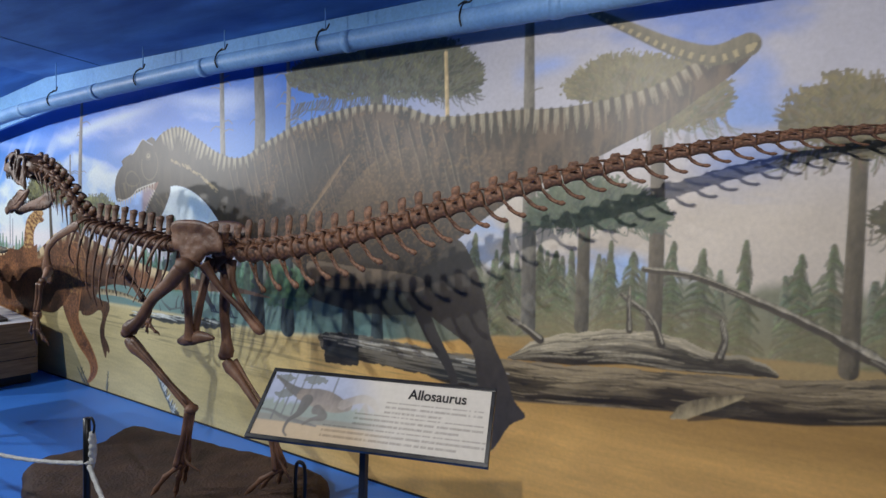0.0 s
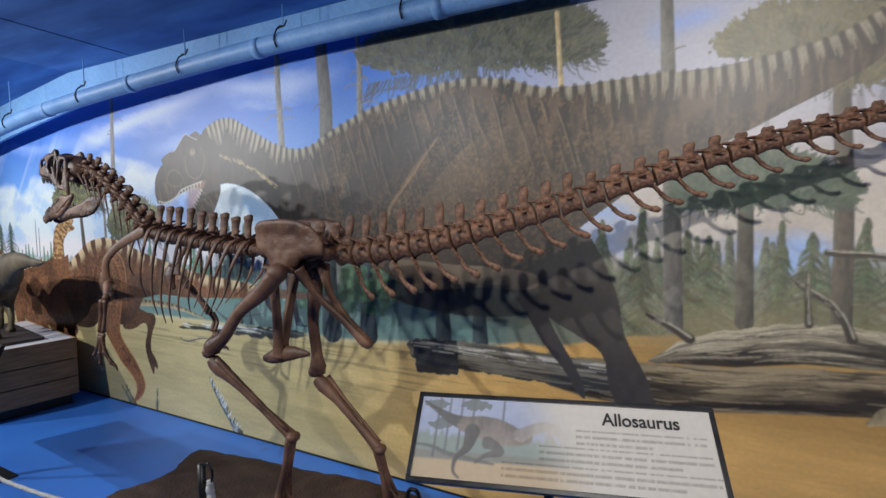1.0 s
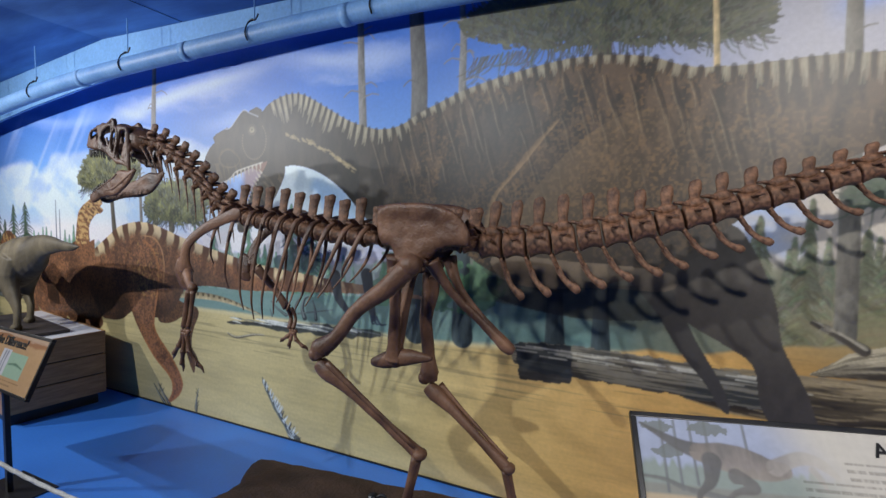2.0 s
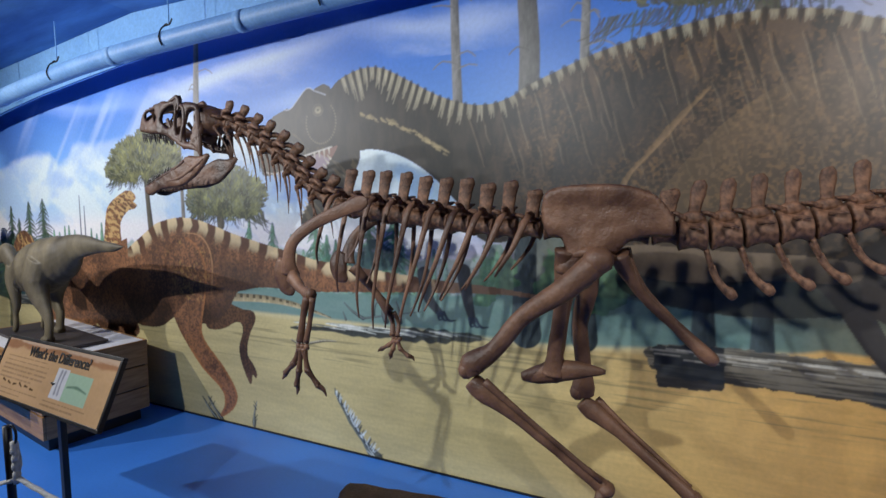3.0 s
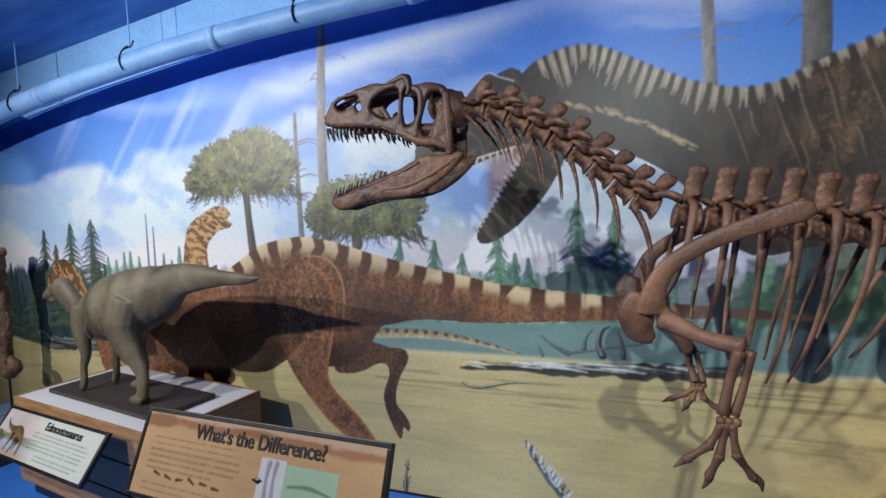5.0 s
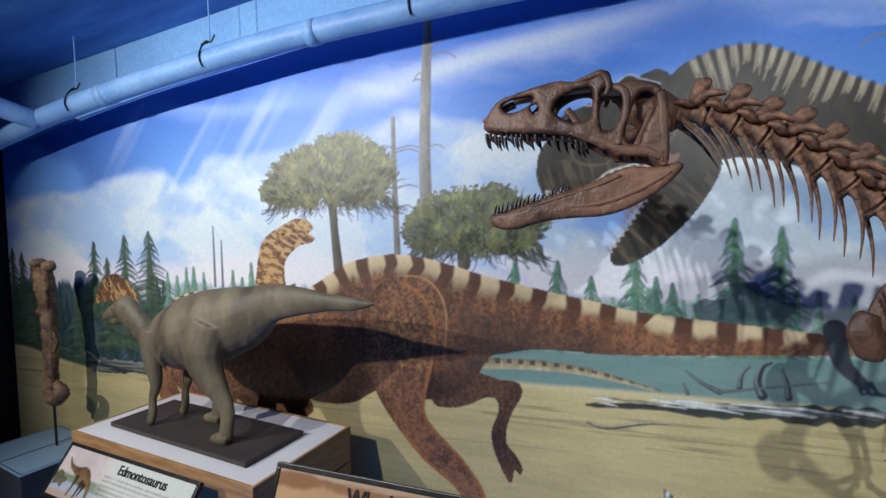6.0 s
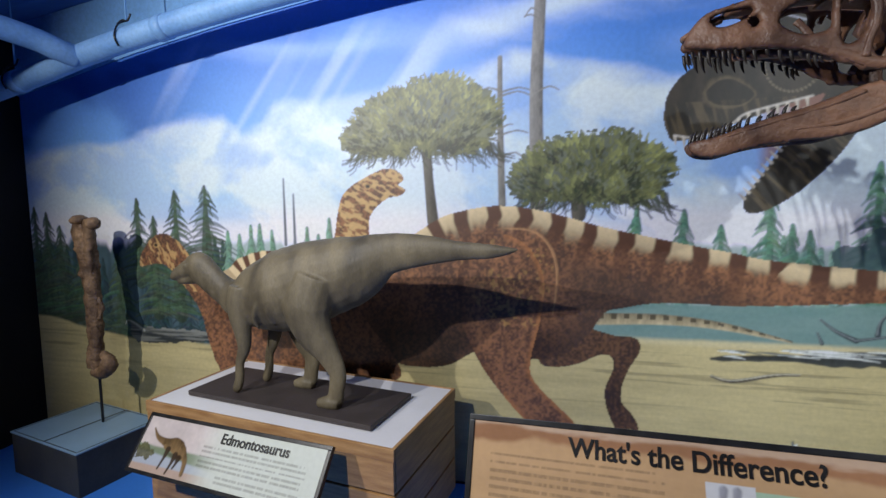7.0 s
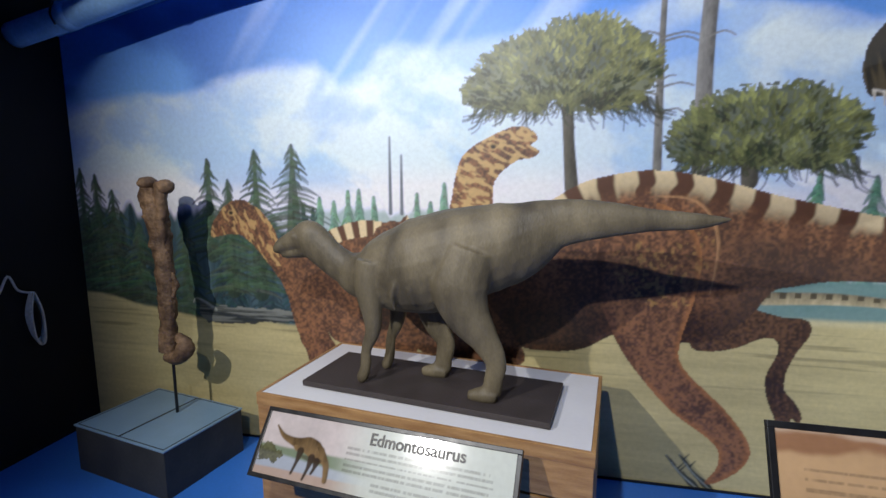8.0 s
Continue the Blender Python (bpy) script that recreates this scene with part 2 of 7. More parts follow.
# ---- outlines of the mural's figures, in metres along and up the wall ----
ED1_HEAD = [(-6.7, 1.31), (-6.7, 1.41), (-6.68, 1.52), (-6.65, 1.6), (-6.58, 1.66), (-6.48, 1.71), (-6.39, 1.74), (-6.32, 1.72), (-6.29, 1.68), (-6.32, 1.65), (-6.28, 1.62), (-6.32, 1.59), (-6.38, 1.58), (-6.44, 1.54), (-6.49, 1.48), (-6.5, 1.4), (-6.51, 1.32)]
ED1_BACK = [(-6.39, 1.29), (-6.24, 1.38), (-6.09, 1.47), (-5.95, 1.51), (-5.81, 1.53), (-5.65, 1.52), (-5.47, 1.48), (-5.26, 1.42), (-5.08, 1.38), (-4.9, 1.34), (-4.69, 1.3), (-4.48, 1.26), (-4.36, 1.22), (-3.67, 1.19), (-3.3, 1.17), (-2.99, 1.13)]
ED1_LEG = [(-5.99, 1.2), (-5.84, 1.38), (-5.65, 1.34), (-5.55, 1.17), (-5.56, 0.96), (-5.61, 0.74), (-5.59, 0.61), (-5.39, 0.41), (-5.28, 0.25), (-5.3, 0.14), (-5.4, 0.05), (-5.46, 0.04), (-5.41, 0.13), (-5.43, 0.24), (-5.62, 0.38), (-5.77, 0.54), (-5.89, 0.71), (-5.98, 0.94)]
ED1_FAR = [(-5.4, 0.92), (-5.2, 0.88), (-5.1, 0.87), (-5.08, 0.81), (-5.13, 0.71), (-5.16, 0.62), (-5.16, 0.54), (-5.11, 0.48), (-5.08, 0.42), (-5.09, 0.38), (-5.12, 0.4), (-5.14, 0.33), (-5.18, 0.38), (-5.23, 0.5), (-5.24, 0.6), (-5.2, 0.73), (-5.25, 0.78), (-5.41, 0.71), (-5.56, 0.71), (-5.56, 0.86)]
ED1_FRONT = [(-6.64, 0.98), (-6.47, 0.82), (-6.33, 0.58), (-6.68, 0.5), (-7, 0.73), (-6.91, 0.93)]
ED2 = [(-8.07, 1.18), (-8.04, 1.28), (-7.95, 1.37), (-7.86, 1.38), (-7.76, 1.33), (-7.69, 1.24), (-7.65, 1.14), (-7.61, 1.07), (-7.42, 1.17), (-7.34, 1.24), (-7.17, 1.28), (-6.99, 1.27), (-6.91, 1.25), (-6.9, 0.53), (-7.31, 0.61), (-7.39, 0.67), (-7.34, 0.55), (-7.48, 0.46), (-7.53, 0.56), (-7.59, 0.72), (-7.63, 0.88), (-7.73, 1.04), (-7.86, 1.18), (-7.97, 1.19)]
ED2_TAIL = [(-5.28, 0.96), (-4.98, 0.97), (-4.72, 0.95), (-4.43, 0.89)]
TREE2 = [(-6.65, 1.89), (-6.57, 2.03), (-6.43, 2.12), (-6.28, 2.17), (-6.14, 2.2), (-6.01, 2.21), (-5.88, 2.13), (-5.78, 2.04), (-5.77, 1.92), (-5.85, 1.85), (-6.01, 1.8), (-6.2, 1.82), (-6.38, 1.8), (-6.58, 1.82)]
TREE2_TRUNK = [(-6.16, 1.85), (-6.15, 1.67), (-6.13, 1.45)]
TREE3 = [(-5.72, 1.67), (-5.66, 1.77), (-5.52, 1.85), (-5.35, 1.88), (-5.18, 1.88), (-5.03, 1.81), (-4.95, 1.73), (-4.97, 1.63), (-5.08, 1.54), (-5.25, 1.53), (-5.49, 1.55), (-5.68, 1.57)]
TREE3_TRUNK = [(-5.39, 1.63), (-5.38, 1.48)]
TREE1 = [(-2.88, 2.72), (-2.75, 2.84), (-2.44, 2.87), (-1.96, 2.91), (-1.53, 2.8), (-1.35, 2.6), (-1.42, 2.5), (-1.67, 2.49), (-2.02, 2.54), (-2.43, 2.55), (-2.71, 2.62)]
TREE1_TRUNK = [(-2.1, 2.59), (-2.09, 2.44)]
TREE4 = [(-0.88, 2.44), (-0.83, 2.54), (-0.67, 2.61), (-0.46, 2.6), (-0.25, 2.54), (-0.12, 2.43), (-0.12, 2.31), (-0.26, 2.24), (-0.41, 2.23), (-0.65, 2.35)]
TREE4_TRUNK = [(-0.42, 2.3), (-0.39, 1.76), (-0.38, 1.24)]
TREE5 = [(-1.08, 1.79), (-1, 1.91), (-0.74, 2.01), (-0.5, 1.95), (-0.34, 1.84), (-0.35, 1.75), (-0.54, 1.74), (-0.73, 1.73), (-0.99, 1.73)]
TREE5_TRUNK = [(-0.74, 1.77), (-0.73, 1.21)]
TREE6 = [(0.08, 2.27), (0.16, 2.38), (0.33, 2.42), (0.46, 2.38), (0.6, 2.3), (0.65, 2.11), (0.49, 2.06), (0.3, 2.11), (0.14, 2.16)]
TREE6_TRUNK = [(0.37, 2.14), (0.38, 1.66), (0.39, 1.16)]
TREE7 = [(0.42, 1.77), (0.45, 1.85), (0.56, 1.89), (0.66, 1.77), (0.57, 1.72)]
TRUNKC = [(-1.09, 2.85), (-1.07, 2.36), (-1.04, 1.75), (-1.02, 1.17)]
TRUNKB = [(-3.16, 2.72), (-3.14, 2.46), (-3.14, 2.23)]
TRUNKD = [(-2.86, 2.66), (-2.86, 2.49), (-2.86, 2.35)]
DEAD1 = [(-5.56, 2.76), (-5.58, 2.37), (-5.59, 2), (-5.58, 1.53)]
DEAD2 = [(-5.77, 2.27), (-5.77, 1.98), (-5.76, 1.54)]
SPIKES = [(-7.02, 1.7), (-7.02, 1.32), (-6.96, 1.61), (-6.96, 1.32)]
FIRSL = [(-8.92, 1.56), (-9, 0.83), (-8.82, 1.52), (-8.9, 0.82), (-8.71, 1.43), (-8.78, 0.81), (-8.07, 1.6), (-8.11, 1.17), (-7.78, 1.65), (-7.83, 0.97), (-7.56, 1.67), (-7.58, 1.17), (-7.95, 1.49), (-7.99, 0.97), (-8.25, 1.25), (-8.29, 0.75), (-8.55, 1.24), (-8.6, 0.77)]
SMALL = [(-7.41, 1.4), (-7.42, 1.26), (-7.25, 1.43), (-7.25, 1.26), (-7.19, 1.44), (-7.19, 1.26), (-7.11, 1.4), (-7.11, 1.26), (-6.88, 1.42), (-6.88, 1.27), (-6.74, 1.47), (-6.74, 1.27), (-7.33, 1.38), (-7.34, 1.26), (-6.81, 1.38), (-6.81, 1.27)]
FIRSM = [(-5.11, 1.51), (-5.1, 1.38), (-4.9, 1.5), (-4.89, 1.32), (-4.74, 1.43), (-4.73, 1.3), (-4.54, 1.59), (-4.53, 1.22), (-4.45, 1.43), (-4.44, 1.25), (-4.38, 1.4), (-4.37, 1.24), (-4.13, 1.7), (-4.1, 1.16), (-3.95, 1.66), (-3.91, 1.16)]
FIRSR = [(-1.17, 1.76), (-1.15, 1.13), (-0.97, 1.63), (-0.95, 1.16), (-0.88, 1.6), (-0.86, 1.17), (-0.6, 1.67), (-0.58, 1.21), (-0.31, 1.68), (-0.28, 1.22), (-0.18, 1.65), (-0.16, 1.24), (-0.01, 1.7), (0.01, 1.21), (0.2, 1.65), (0.23, 1.19), (0.31, 1.7), (0.35, 1.21), (0.5, 1.62), (0.53, 1.24), (-1.36, 1.68), (-1.35, 1.21), (-0.49, 1.62), (-0.47, 1.23)]
ALLO_BACK = [(-4.88, 2.15), (-4.77, 2.25), (-4.71, 2.26), (-4.59, 2.37), (-4.52, 2.35), (-4.44, 2.32), (-4.34, 2.4), (-4.18, 2.45), (-4.03, 2.44), (-3.85, 2.35), (-3.64, 2.24), (-3.44, 2.18), (-3.28, 2.19), (-3.13, 2.26), (-2.98, 2.32), (-2.81, 2.38), (-2.55, 2.44), (-2.28, 2.48), (-2.08, 2.48), (-1.87, 2.45), (-1.67, 2.38), (-1.4, 2.37), (-1.13, 2.38), (-0.91, 2.37), (-0.63, 2.4), (-0.42, 2.45), (-0.23, 2.56), (-0.08, 2.63), (-0.03, 2.58)]
ALLO_SNOUT = [(-4.99, 1.88), (-5, 1.96), (-4.98, 2.05), (-4.9, 2.14), (-4.73, 2.22), (-4.45, 2.39), (-4.34, 2.19), (-4.34, 1.99), (-4.34, 2.02), (-4.38, 2), (-4.67, 1.9), (-4.93, 1.82)]
ALLO_JAW = [(-4.64, 1.49), (-4.57, 1.49), (-4.44, 1.57), (-4.33, 1.68), (-4.25, 1.79), (-4.19, 1.91), (-4.2, 1.98), (-4.27, 2.02), (-4.33, 1.98), (-4.41, 1.92), (-4.49, 1.81), (-4.58, 1.66), (-4.65, 1.55)]
ALLO_EYE = [(-4.50, 2.23)]
ALLO_NECKLINE = [(-4.18, 2.18), (-3.95, 2.12), (-3.74, 2.01), (-3.6, 1.92)]
ALLO_LEG = [(-1.87, 1.48), (-1.7, 1.59), (-1.48, 1.64), (-1.37, 1.51), (-1.28, 1.29), (-1.24, 1.09), (-1.14, 0.9), (-1.08, 0.74), (-1.01, 0.66), (-1.1, 0.59), (-1.2, 0.42), (-1.27, 0.43), (-1.22, 0.6), (-1.31, 0.8), (-1.35, 0.98), (-1.48, 1.07), (-1.65, 1.17), (-1.72, 1.33)]
ALLO_FAR = [(-1.9, 1.35), (-1.71, 1.39), (-1.67, 1.24), (-1.59, 1.07), (-1.47, 0.87), (-1.43, 0.74), (-1.48, 0.76), (-1.53, 0.85), (-1.66, 1.01), (-1.79, 1.21)]
ALLO_TIP = [(-0.06, 2.59), (-0.2, 2.56), (-0.38, 2.63), (-0.57, 2.74), (-0.76, 2.85)]
LOGM = [(-2.51, 0.93), (-2.19, 0.96), (-1.77, 0.96), (-1.34, 0.93), (-1.22, 0.85), (-1.24, 0.78), (-1.85, 0.79), (-2.17, 0.79), (-2.46, 0.8)]
STUMP = [(-2.5, 0.94), (-2.18, 0.96), (-2.17, 0.75), (-2.46, 0.73)]
LOGL = [(-8.17, 0.81), (-8.08, 0.78), (-7.58, 0.77), (-7.57, 0.72), (-8.12, 0.68)]
FEATHER = [(-4.4, 0.38), (-4.25, 0.17), (-4.09, -0.03)]
TUFT = [(-5.12, -0), (-5.09, 0.21), (-5.42, -0.01), (-5.58, 0.17), (-5.48, -0.01), (-5.64, 0.16)]
SHRUB = [(-4.27, 1.33), (-4.13, 1.39), (-3.97, 1.36), (-3.91, 1.25), (-4.07, 1.2), (-4.25, 1.22)]
ED1_BODY = [(-6.39, 1.29), (-6.24, 1.38), (-6.09, 1.47), (-5.95, 1.51), (-5.81, 1.53), (-5.65, 1.52), (-5.47, 1.48), (-5.26, 1.42), (-5.08, 1.38), (-4.9, 1.34), (-4.69, 1.3), (-4.48, 1.26), (-3.67, 1.19), (-3.3, 1.17), (-2.99, 1.13), (-3.3, 1.13), (-3.73, 1.11), (-4.29, 1.07), (-4.62, 1.05), (-4.99, 1.05), (-5.16, 1.02), (-5.25, 0.99), (-5.34, 0.86), (-5.49, 0.75), (-5.68, 0.73), (-5.88, 0.76), (-6.08, 0.66), (-6.36, 0.66), (-6.55, 0.79), (-6.62, 0.98), (-6.55, 1.17)]
ALLO_LOW = [(-0.08, 2.49), (-0.24, 2.37), (-0.39, 2.26), (-0.62, 2.14), (-0.83, 2.03), (-1.09, 1.92), (-1.33, 1.75), (-1.47, 1.64), (-1.64, 1.49), (-1.86, 1.37), (-2.28, 1.25), (-2.67, 1.34), (-2.94, 1.49), (-3.36, 1.42), (-3.5, 1.6), (-3.6, 1.7), (-3.68, 1.78), (-3.79, 1.86), (-3.92, 1.925), (-4.05, 1.96), (-4.15, 1.965), (-4.24, 1.95), (-4.31, 1.88)]

# ---- the mural ----
def paint_mural():
    """The whole painted scene on the long wall: sky, woods, water, sand and two kinds of animals."""
    xs = np.r_[np.arange(-8.96, 0.8, 0.005), np.arange(0.8, 4.01, 0.05)]
    zs = np.r_[np.arange(0, 2.9, 0.005), 2.9, 2.99, CEIL]
    sh = Sheet(xs, zs, 1.5)
    x, z = sh.x, sh.z
    every = np.arange(len(x))
    mixc = lambda a, b, t: np.array(a)[None] * (1 - t[:, None]) + np.array(b)[None] * t[:, None]
    # sky
    def soft(pts, wide, colour, alpha, seed, rough=0.8):
        """A soft-edged wisp of cloud along a line."""
        idx = sh.near(pts, wide * 2.2)
        s, d, side, total = sh.along(pts, idx, 4)
        d = d * (1 + rough * 2 * (cloudy(sh.x[idx] * 0.6 + sh.z[idx] * 0.4, sh.z[idx] * 1.6, 0.25, seed, 5) - 0.5))
        ends = np.clip(np.minimum(s, total - s) / (0.35 * total), 0, 1)
        sh.lay(idx, alpha * np.exp(-(d / wide) ** 2) * ends, colour)

    white = srgb(188, 201, 223)
    sky = mixc(srgb(112, 160, 216), srgb(44, 100, 182), step(1.6, 2.75, z))
    sh.lay(every, 1, sky * (0.86 + 0.28 * cloudy(x * 0.5 + z * 0.4, z * 1.4, 0.5, 20, 4))[:, None])
    puff = cloudy(x * 0.8, z * 1.5, 0.55, 21, 6)
    right = step(-2.7, -1.2, x)
    top = np.interp(x, [-8.96, -8.93, -8.43, -8.16, -7.91, -7.64, -7.4, -7.28, -7.16, -7.06, -6.95, -6.76, -6.57, -6.42, -6.2, -5.69, -5.41, -4.6, -4.3, -3.6, -2.6], [1.94, 1.94, 1.98, 1.98, 2.01, 2.06, 2.06, 1.96, 2.01, 2.14, 2.18, 2.16, 2.19, 2.2, 2.2, 2.31, 2.21, 2.1, 2.06, 2.02, 2.12])
    bank = step(-0.02, 0.09, top + 0.20 * (puff - 0.5) - z)
    inner = 0.50 + 0.48 * step(0.36, 0.56, cloudy(x + 0.5 * z, z * 1.2, 0.42, 23, 6))
    low = step(1.62, 1.38, z)
    sh.lay(every, bank * np.maximum(inner, 0.85 * low) * (1 - right), mixc(white, srgb(212, 206, 218), low))
    rim = bank * step(0.22, 0.02, top + 0.20 * (puff - 0.5) - z) * step(0.42, 0.62, cloudy(x, z, 0.35, 27, 4))
    sh.lay(every, rim * 0.6 * (1 - right), srgb(204, 212, 228))
    hollow = step(0.52, 0.68, cloudy(x * 0.9 - 0.5 * z, z * 1.1, 0.5, 28, 5)) * bank * step(1.45, 1.7, z)
    sh.lay(every, hollow * 0.55 * (1 - right), srgb(96, 142, 206))
    night = step(0.4, 0.6, cloudy(x * 0.6 + 0.3 * z, z, 0.5, 29, 4)) * step(-7.2, -8.2, x) * (1 - bank)
    sh.lay(every, night * 0.6, srgb(34, 70, 146))
    high = step(0.34, 0.58, cloudy(x * 0.8 + z * 0.3, z * 1.3, 0.6, 24, 5) + 0.10)
    beige = mixc(srgb(186, 174, 156), srgb(164, 162, 168), step(1.75, 2.3, z))
    sh.lay(every, right * (0.25 + 0.72 * high), beige * (0.86 + 0.28 * cloudy(x, z * 1.4, 0.28, 26, 5))[:, None])
    soft([(-6.3, 2.36), (-5.9, 2.43), (-5.46, 2.51), (-4.97, 2.58), (-4.5, 2.64), (-4.1, 2.72)], 0.075, white, 0.85, 31)
    soft([(-6.1, 2.48), (-5.83, 2.42), (-5.6, 2.42)], 0.06, white, 0.6, 32)
    soft([(-7.9, 2.42), (-7.4, 2.46), (-6.8, 2.40), (-6.2, 2.42), (-5.8, 2.36)], 0.05, srgb(128, 160, 220), 0.7, 33)
    soft([(-5.1, 2.26), (-4.6, 2.30), (-4.0, 2.28)], 0.05, srgb(150, 178, 226), 0.6, 34)
    soft([(-4.4, 2.74), (-3.6, 2.62), (-2.9, 2.66)], 0.07, white, 0.6, 35)
    soft([(-0.3, 2.02), (-0.05, 2.07), (0.25, 2.12)], 0.07, srgb(104, 134, 190), 0.75, 36)
    soft([(-0.06, 2.30), (0.0, 2.44), (0.08, 2.52)], 0.05, srgb(104, 134, 196), 0.7, 37)
    soft([(-1.2, 2.56), (-1.0, 2.60), (-0.8, 2.62)], 0.06, srgb(112, 144, 204), 0.6, 38)
    rays = cloudy((x - 0.75 * z) * 2.4, z * 0.25, 0.5, 51, 3)
    sh.lay(every, step(0.5, 0.75, rays) * step(-5.8, -6.3, x) * step(-8.0, -7.5, x) * step(1.5, 2.0, z) * step(2.6, 2.3, z) * 0.40, srgb(205, 215, 236))
    # far woods
    wood_top = 1.24 + 0.16 * cloudy(x, 0 * x, 0.10, 61, 3) - 0.12 * step(-8.0, -7.3, x)
    sh.lay(every, step(0.02, -0.05, z - wood_top) * step(-7.2, -7.6, x), mixc(srgb(40, 58, 64), srgb(74, 96, 104), cloudy(x * 4, z * 0.7, 0.12, 62)))
    sh.lay(every, step(0.01, -0.03, z - (1.30 + 0.07 * cloudy(x, 0 * x, 0.06, 64, 2))) * step(-7.6, -7.3, x) * step(-3.0, -3.4, x) * 0.75, srgb(118, 142, 132))
    back = step(0.03, -0.05, z - (1.42 + 0.16 * cloudy(x, 0 * x, 0.2, 66, 3))) * step(-3.6, -3.0, x)
    sh.lay(every, back * 0.92, mixc(srgb(58, 74, 56), srgb(122, 122, 96), cloudy(x * 3, z, 0.16, 67) * 0.6 + 0.5 * step(-2.0, -0.8, x)))

    def fir(px, top, base, wide, tone, seed):
        """A conifer of drooping sprays, paler on their upper sides."""
        r = random.Random(seed)
        h = top - base
        sh.stroke([(px, top), (px, base)], [0.003, wide * 0.22], [c * 0.6 for c in tone], 0.9, n=2)
        rows = max(9, int(h / 0.0155))
        for k in range(rows):
            t = (k + 0.6) / rows
            for s in (-1, 1):
                reach = wide * (0.08 + 0.95 * t ** 0.9) * (0.25 + 0.95 * r.random() ** 0.8)
                z0 = top - h * t + 0.01 * r.random()
                lift = 0.7 + 0.75 * r.random() * (1.25 if s < 0 else 0.85)
                sh.stroke([(px, z0), (px + s * reach * 0.6, z0 - 0.016), (px + s * reach, z0 - 0.034 - 0.02 * r.random())], [0.009, 0.008, 0.004], [c * lift * (0.75 + 0.4 * r.random()) for c in tone], 0.55 + 0.4 * r.random(), 0.4, n=2)
        for k in range(rows):
            z0 = top - h * (k + r.random()) / rows
            e = px + wide * 0.5 * (r.random() - 0.5) * (top - z0) / h
            sh.stroke([(e - 0.012, z0 - 0.01), (e, z0), (e + 0.012, z0 - 0.012)], [0.003, 0.006, 0.003], [c * 1.5 for c in tone], 0.4, n=2)

    rng = random.Random(5)
    for k in range(26):
        px = -8.9 + 1.5 * rng.random()
        fir(px, 1.05 + 0.32 * rng.random(), 0.72, 0.07 + 0.03 * rng.random(), srgb(38, 56, 60), 100 + k)
    for k, (a, b) in enumerate(zip(FIRSL[0::2], FIRSL[1::2])):
        fir(a[0], a[1], b[1] - 0.1, 0.19 + 0.04 * (k % 3), srgb(58, 74, 58), 200 + k)
    for k, (a, b) in enumerate(zip(SMALL[0::2], SMALL[1::2])):
        fir(a[0], a[1], b[1] - 0.1, 0.055, srgb(92, 122, 104), 300 + k)
    for k in range(30):
        px = -5.2 + 1.9 * rng.random()
        fir(px, 1.28 + 0.1 * rng.random(), 1.05, 0.04, srgb(112, 142, 128), 330 + k)
    for k, (a, b) in enumerate(zip(FIRSM[0::2], FIRSM[1::2])):
        fir(a[0], a[1], b[1] - 0.1, 0.06 + 0.35 * (a[1] - b[1]) * 0.5, srgb(78, 112, 92), 400 + k)
    for k in range(40):
        px = -1.5 + 2.4 * rng.random()
        fir(px, 1.42 + 0.2 * rng.random(), 1.1, 0.05 + 0.03 * rng.random(), srgb(98, 102, 82), 500 + k)
    for k, (a, b) in enumerate(zip(FIRSR[0::2], FIRSR[1::2])):
        fir(a[0], a[1], b[1] - 0.05, 0.085 + 0.03 * (k % 3), srgb(78, 84, 60), 560 + k)
    idx = sh.inside(SHRUB, 0.05, 0.05)
    sh.lay(idx, 0.85, mixc(srgb(44, 64, 72), srgb(70, 92, 92), lattice(sh.x[idx], sh.z[idx], 0.03, 71)))
    # water and sand
    shore = np.interp(x, [-9, -8.6, -8.1, -7.2, -6.2, -5.2, -4.0, -3.0, -2.4, -1.6, -1.2, -0.6, 0.6, 4], [0.83, 0.77, 0.69, 0.71, 0.80, 0.87, 0.88, 0.88, 0.93, 1.0, 1.1, 1.16, 1.18, 1.2])
    water = step(-5.6, -5.2, x) * step(-1.7, -2.2, x)
    wtop = np.interp(x, [-5.6, -5.2, -4.3, -3.6, -3.1, -2.6, -2.0], [0.95, 1.04, 1.06, 1.10, 1.16, 1.16, 1.1])
    sh.lay(every, water * step(0.01, -0.01, z - wtop) * 0.95, mixc(srgb(88, 122, 116), srgb(118, 142, 134), cloudy(x, z * 6, 0.3, 72)))
    sandc = mixc(srgb(168, 156, 112), srgb(178, 138, 76), step(-3.6, -1.4, x))
    band = cloudy(x * 0.7, z * 5, 0.35, 73, 5)
    grain = cloudy(x * 1.4, z * 16, 0.16, 79, 4)
    sandc = sandc * (0.70 + 0.44 * band + 0.20 * grain + 0.14 * step(-5.6, -4.8, x))[:, None]
    sandc = sandc * (1 - 0.35 * step(-1.6, -1.0, x) * step(0.62, 0.8, z))[:, None]
    sh.lay(every, step(0.012, -0.012, z - shore + 0.03 * (cloudy(x, z, 0.2, 77) - 0.5)), sandc)
    sh.lay(every, step(0.03, 0.0, np.abs(z - shore + 0.01)) * water * 0.5, srgb(196, 188, 150))
    dark_lines = step(0.62, 0.72, cloudy(x * 0.35, z * 14, 0.22, 75, 4)) * step(0.42, 0.62, z) * step(0.02, -0.05, z - shore)
    sh.lay(every, dark_lines * 0.45 * step(-0.9, -1.6, x), srgb(92, 84, 62))

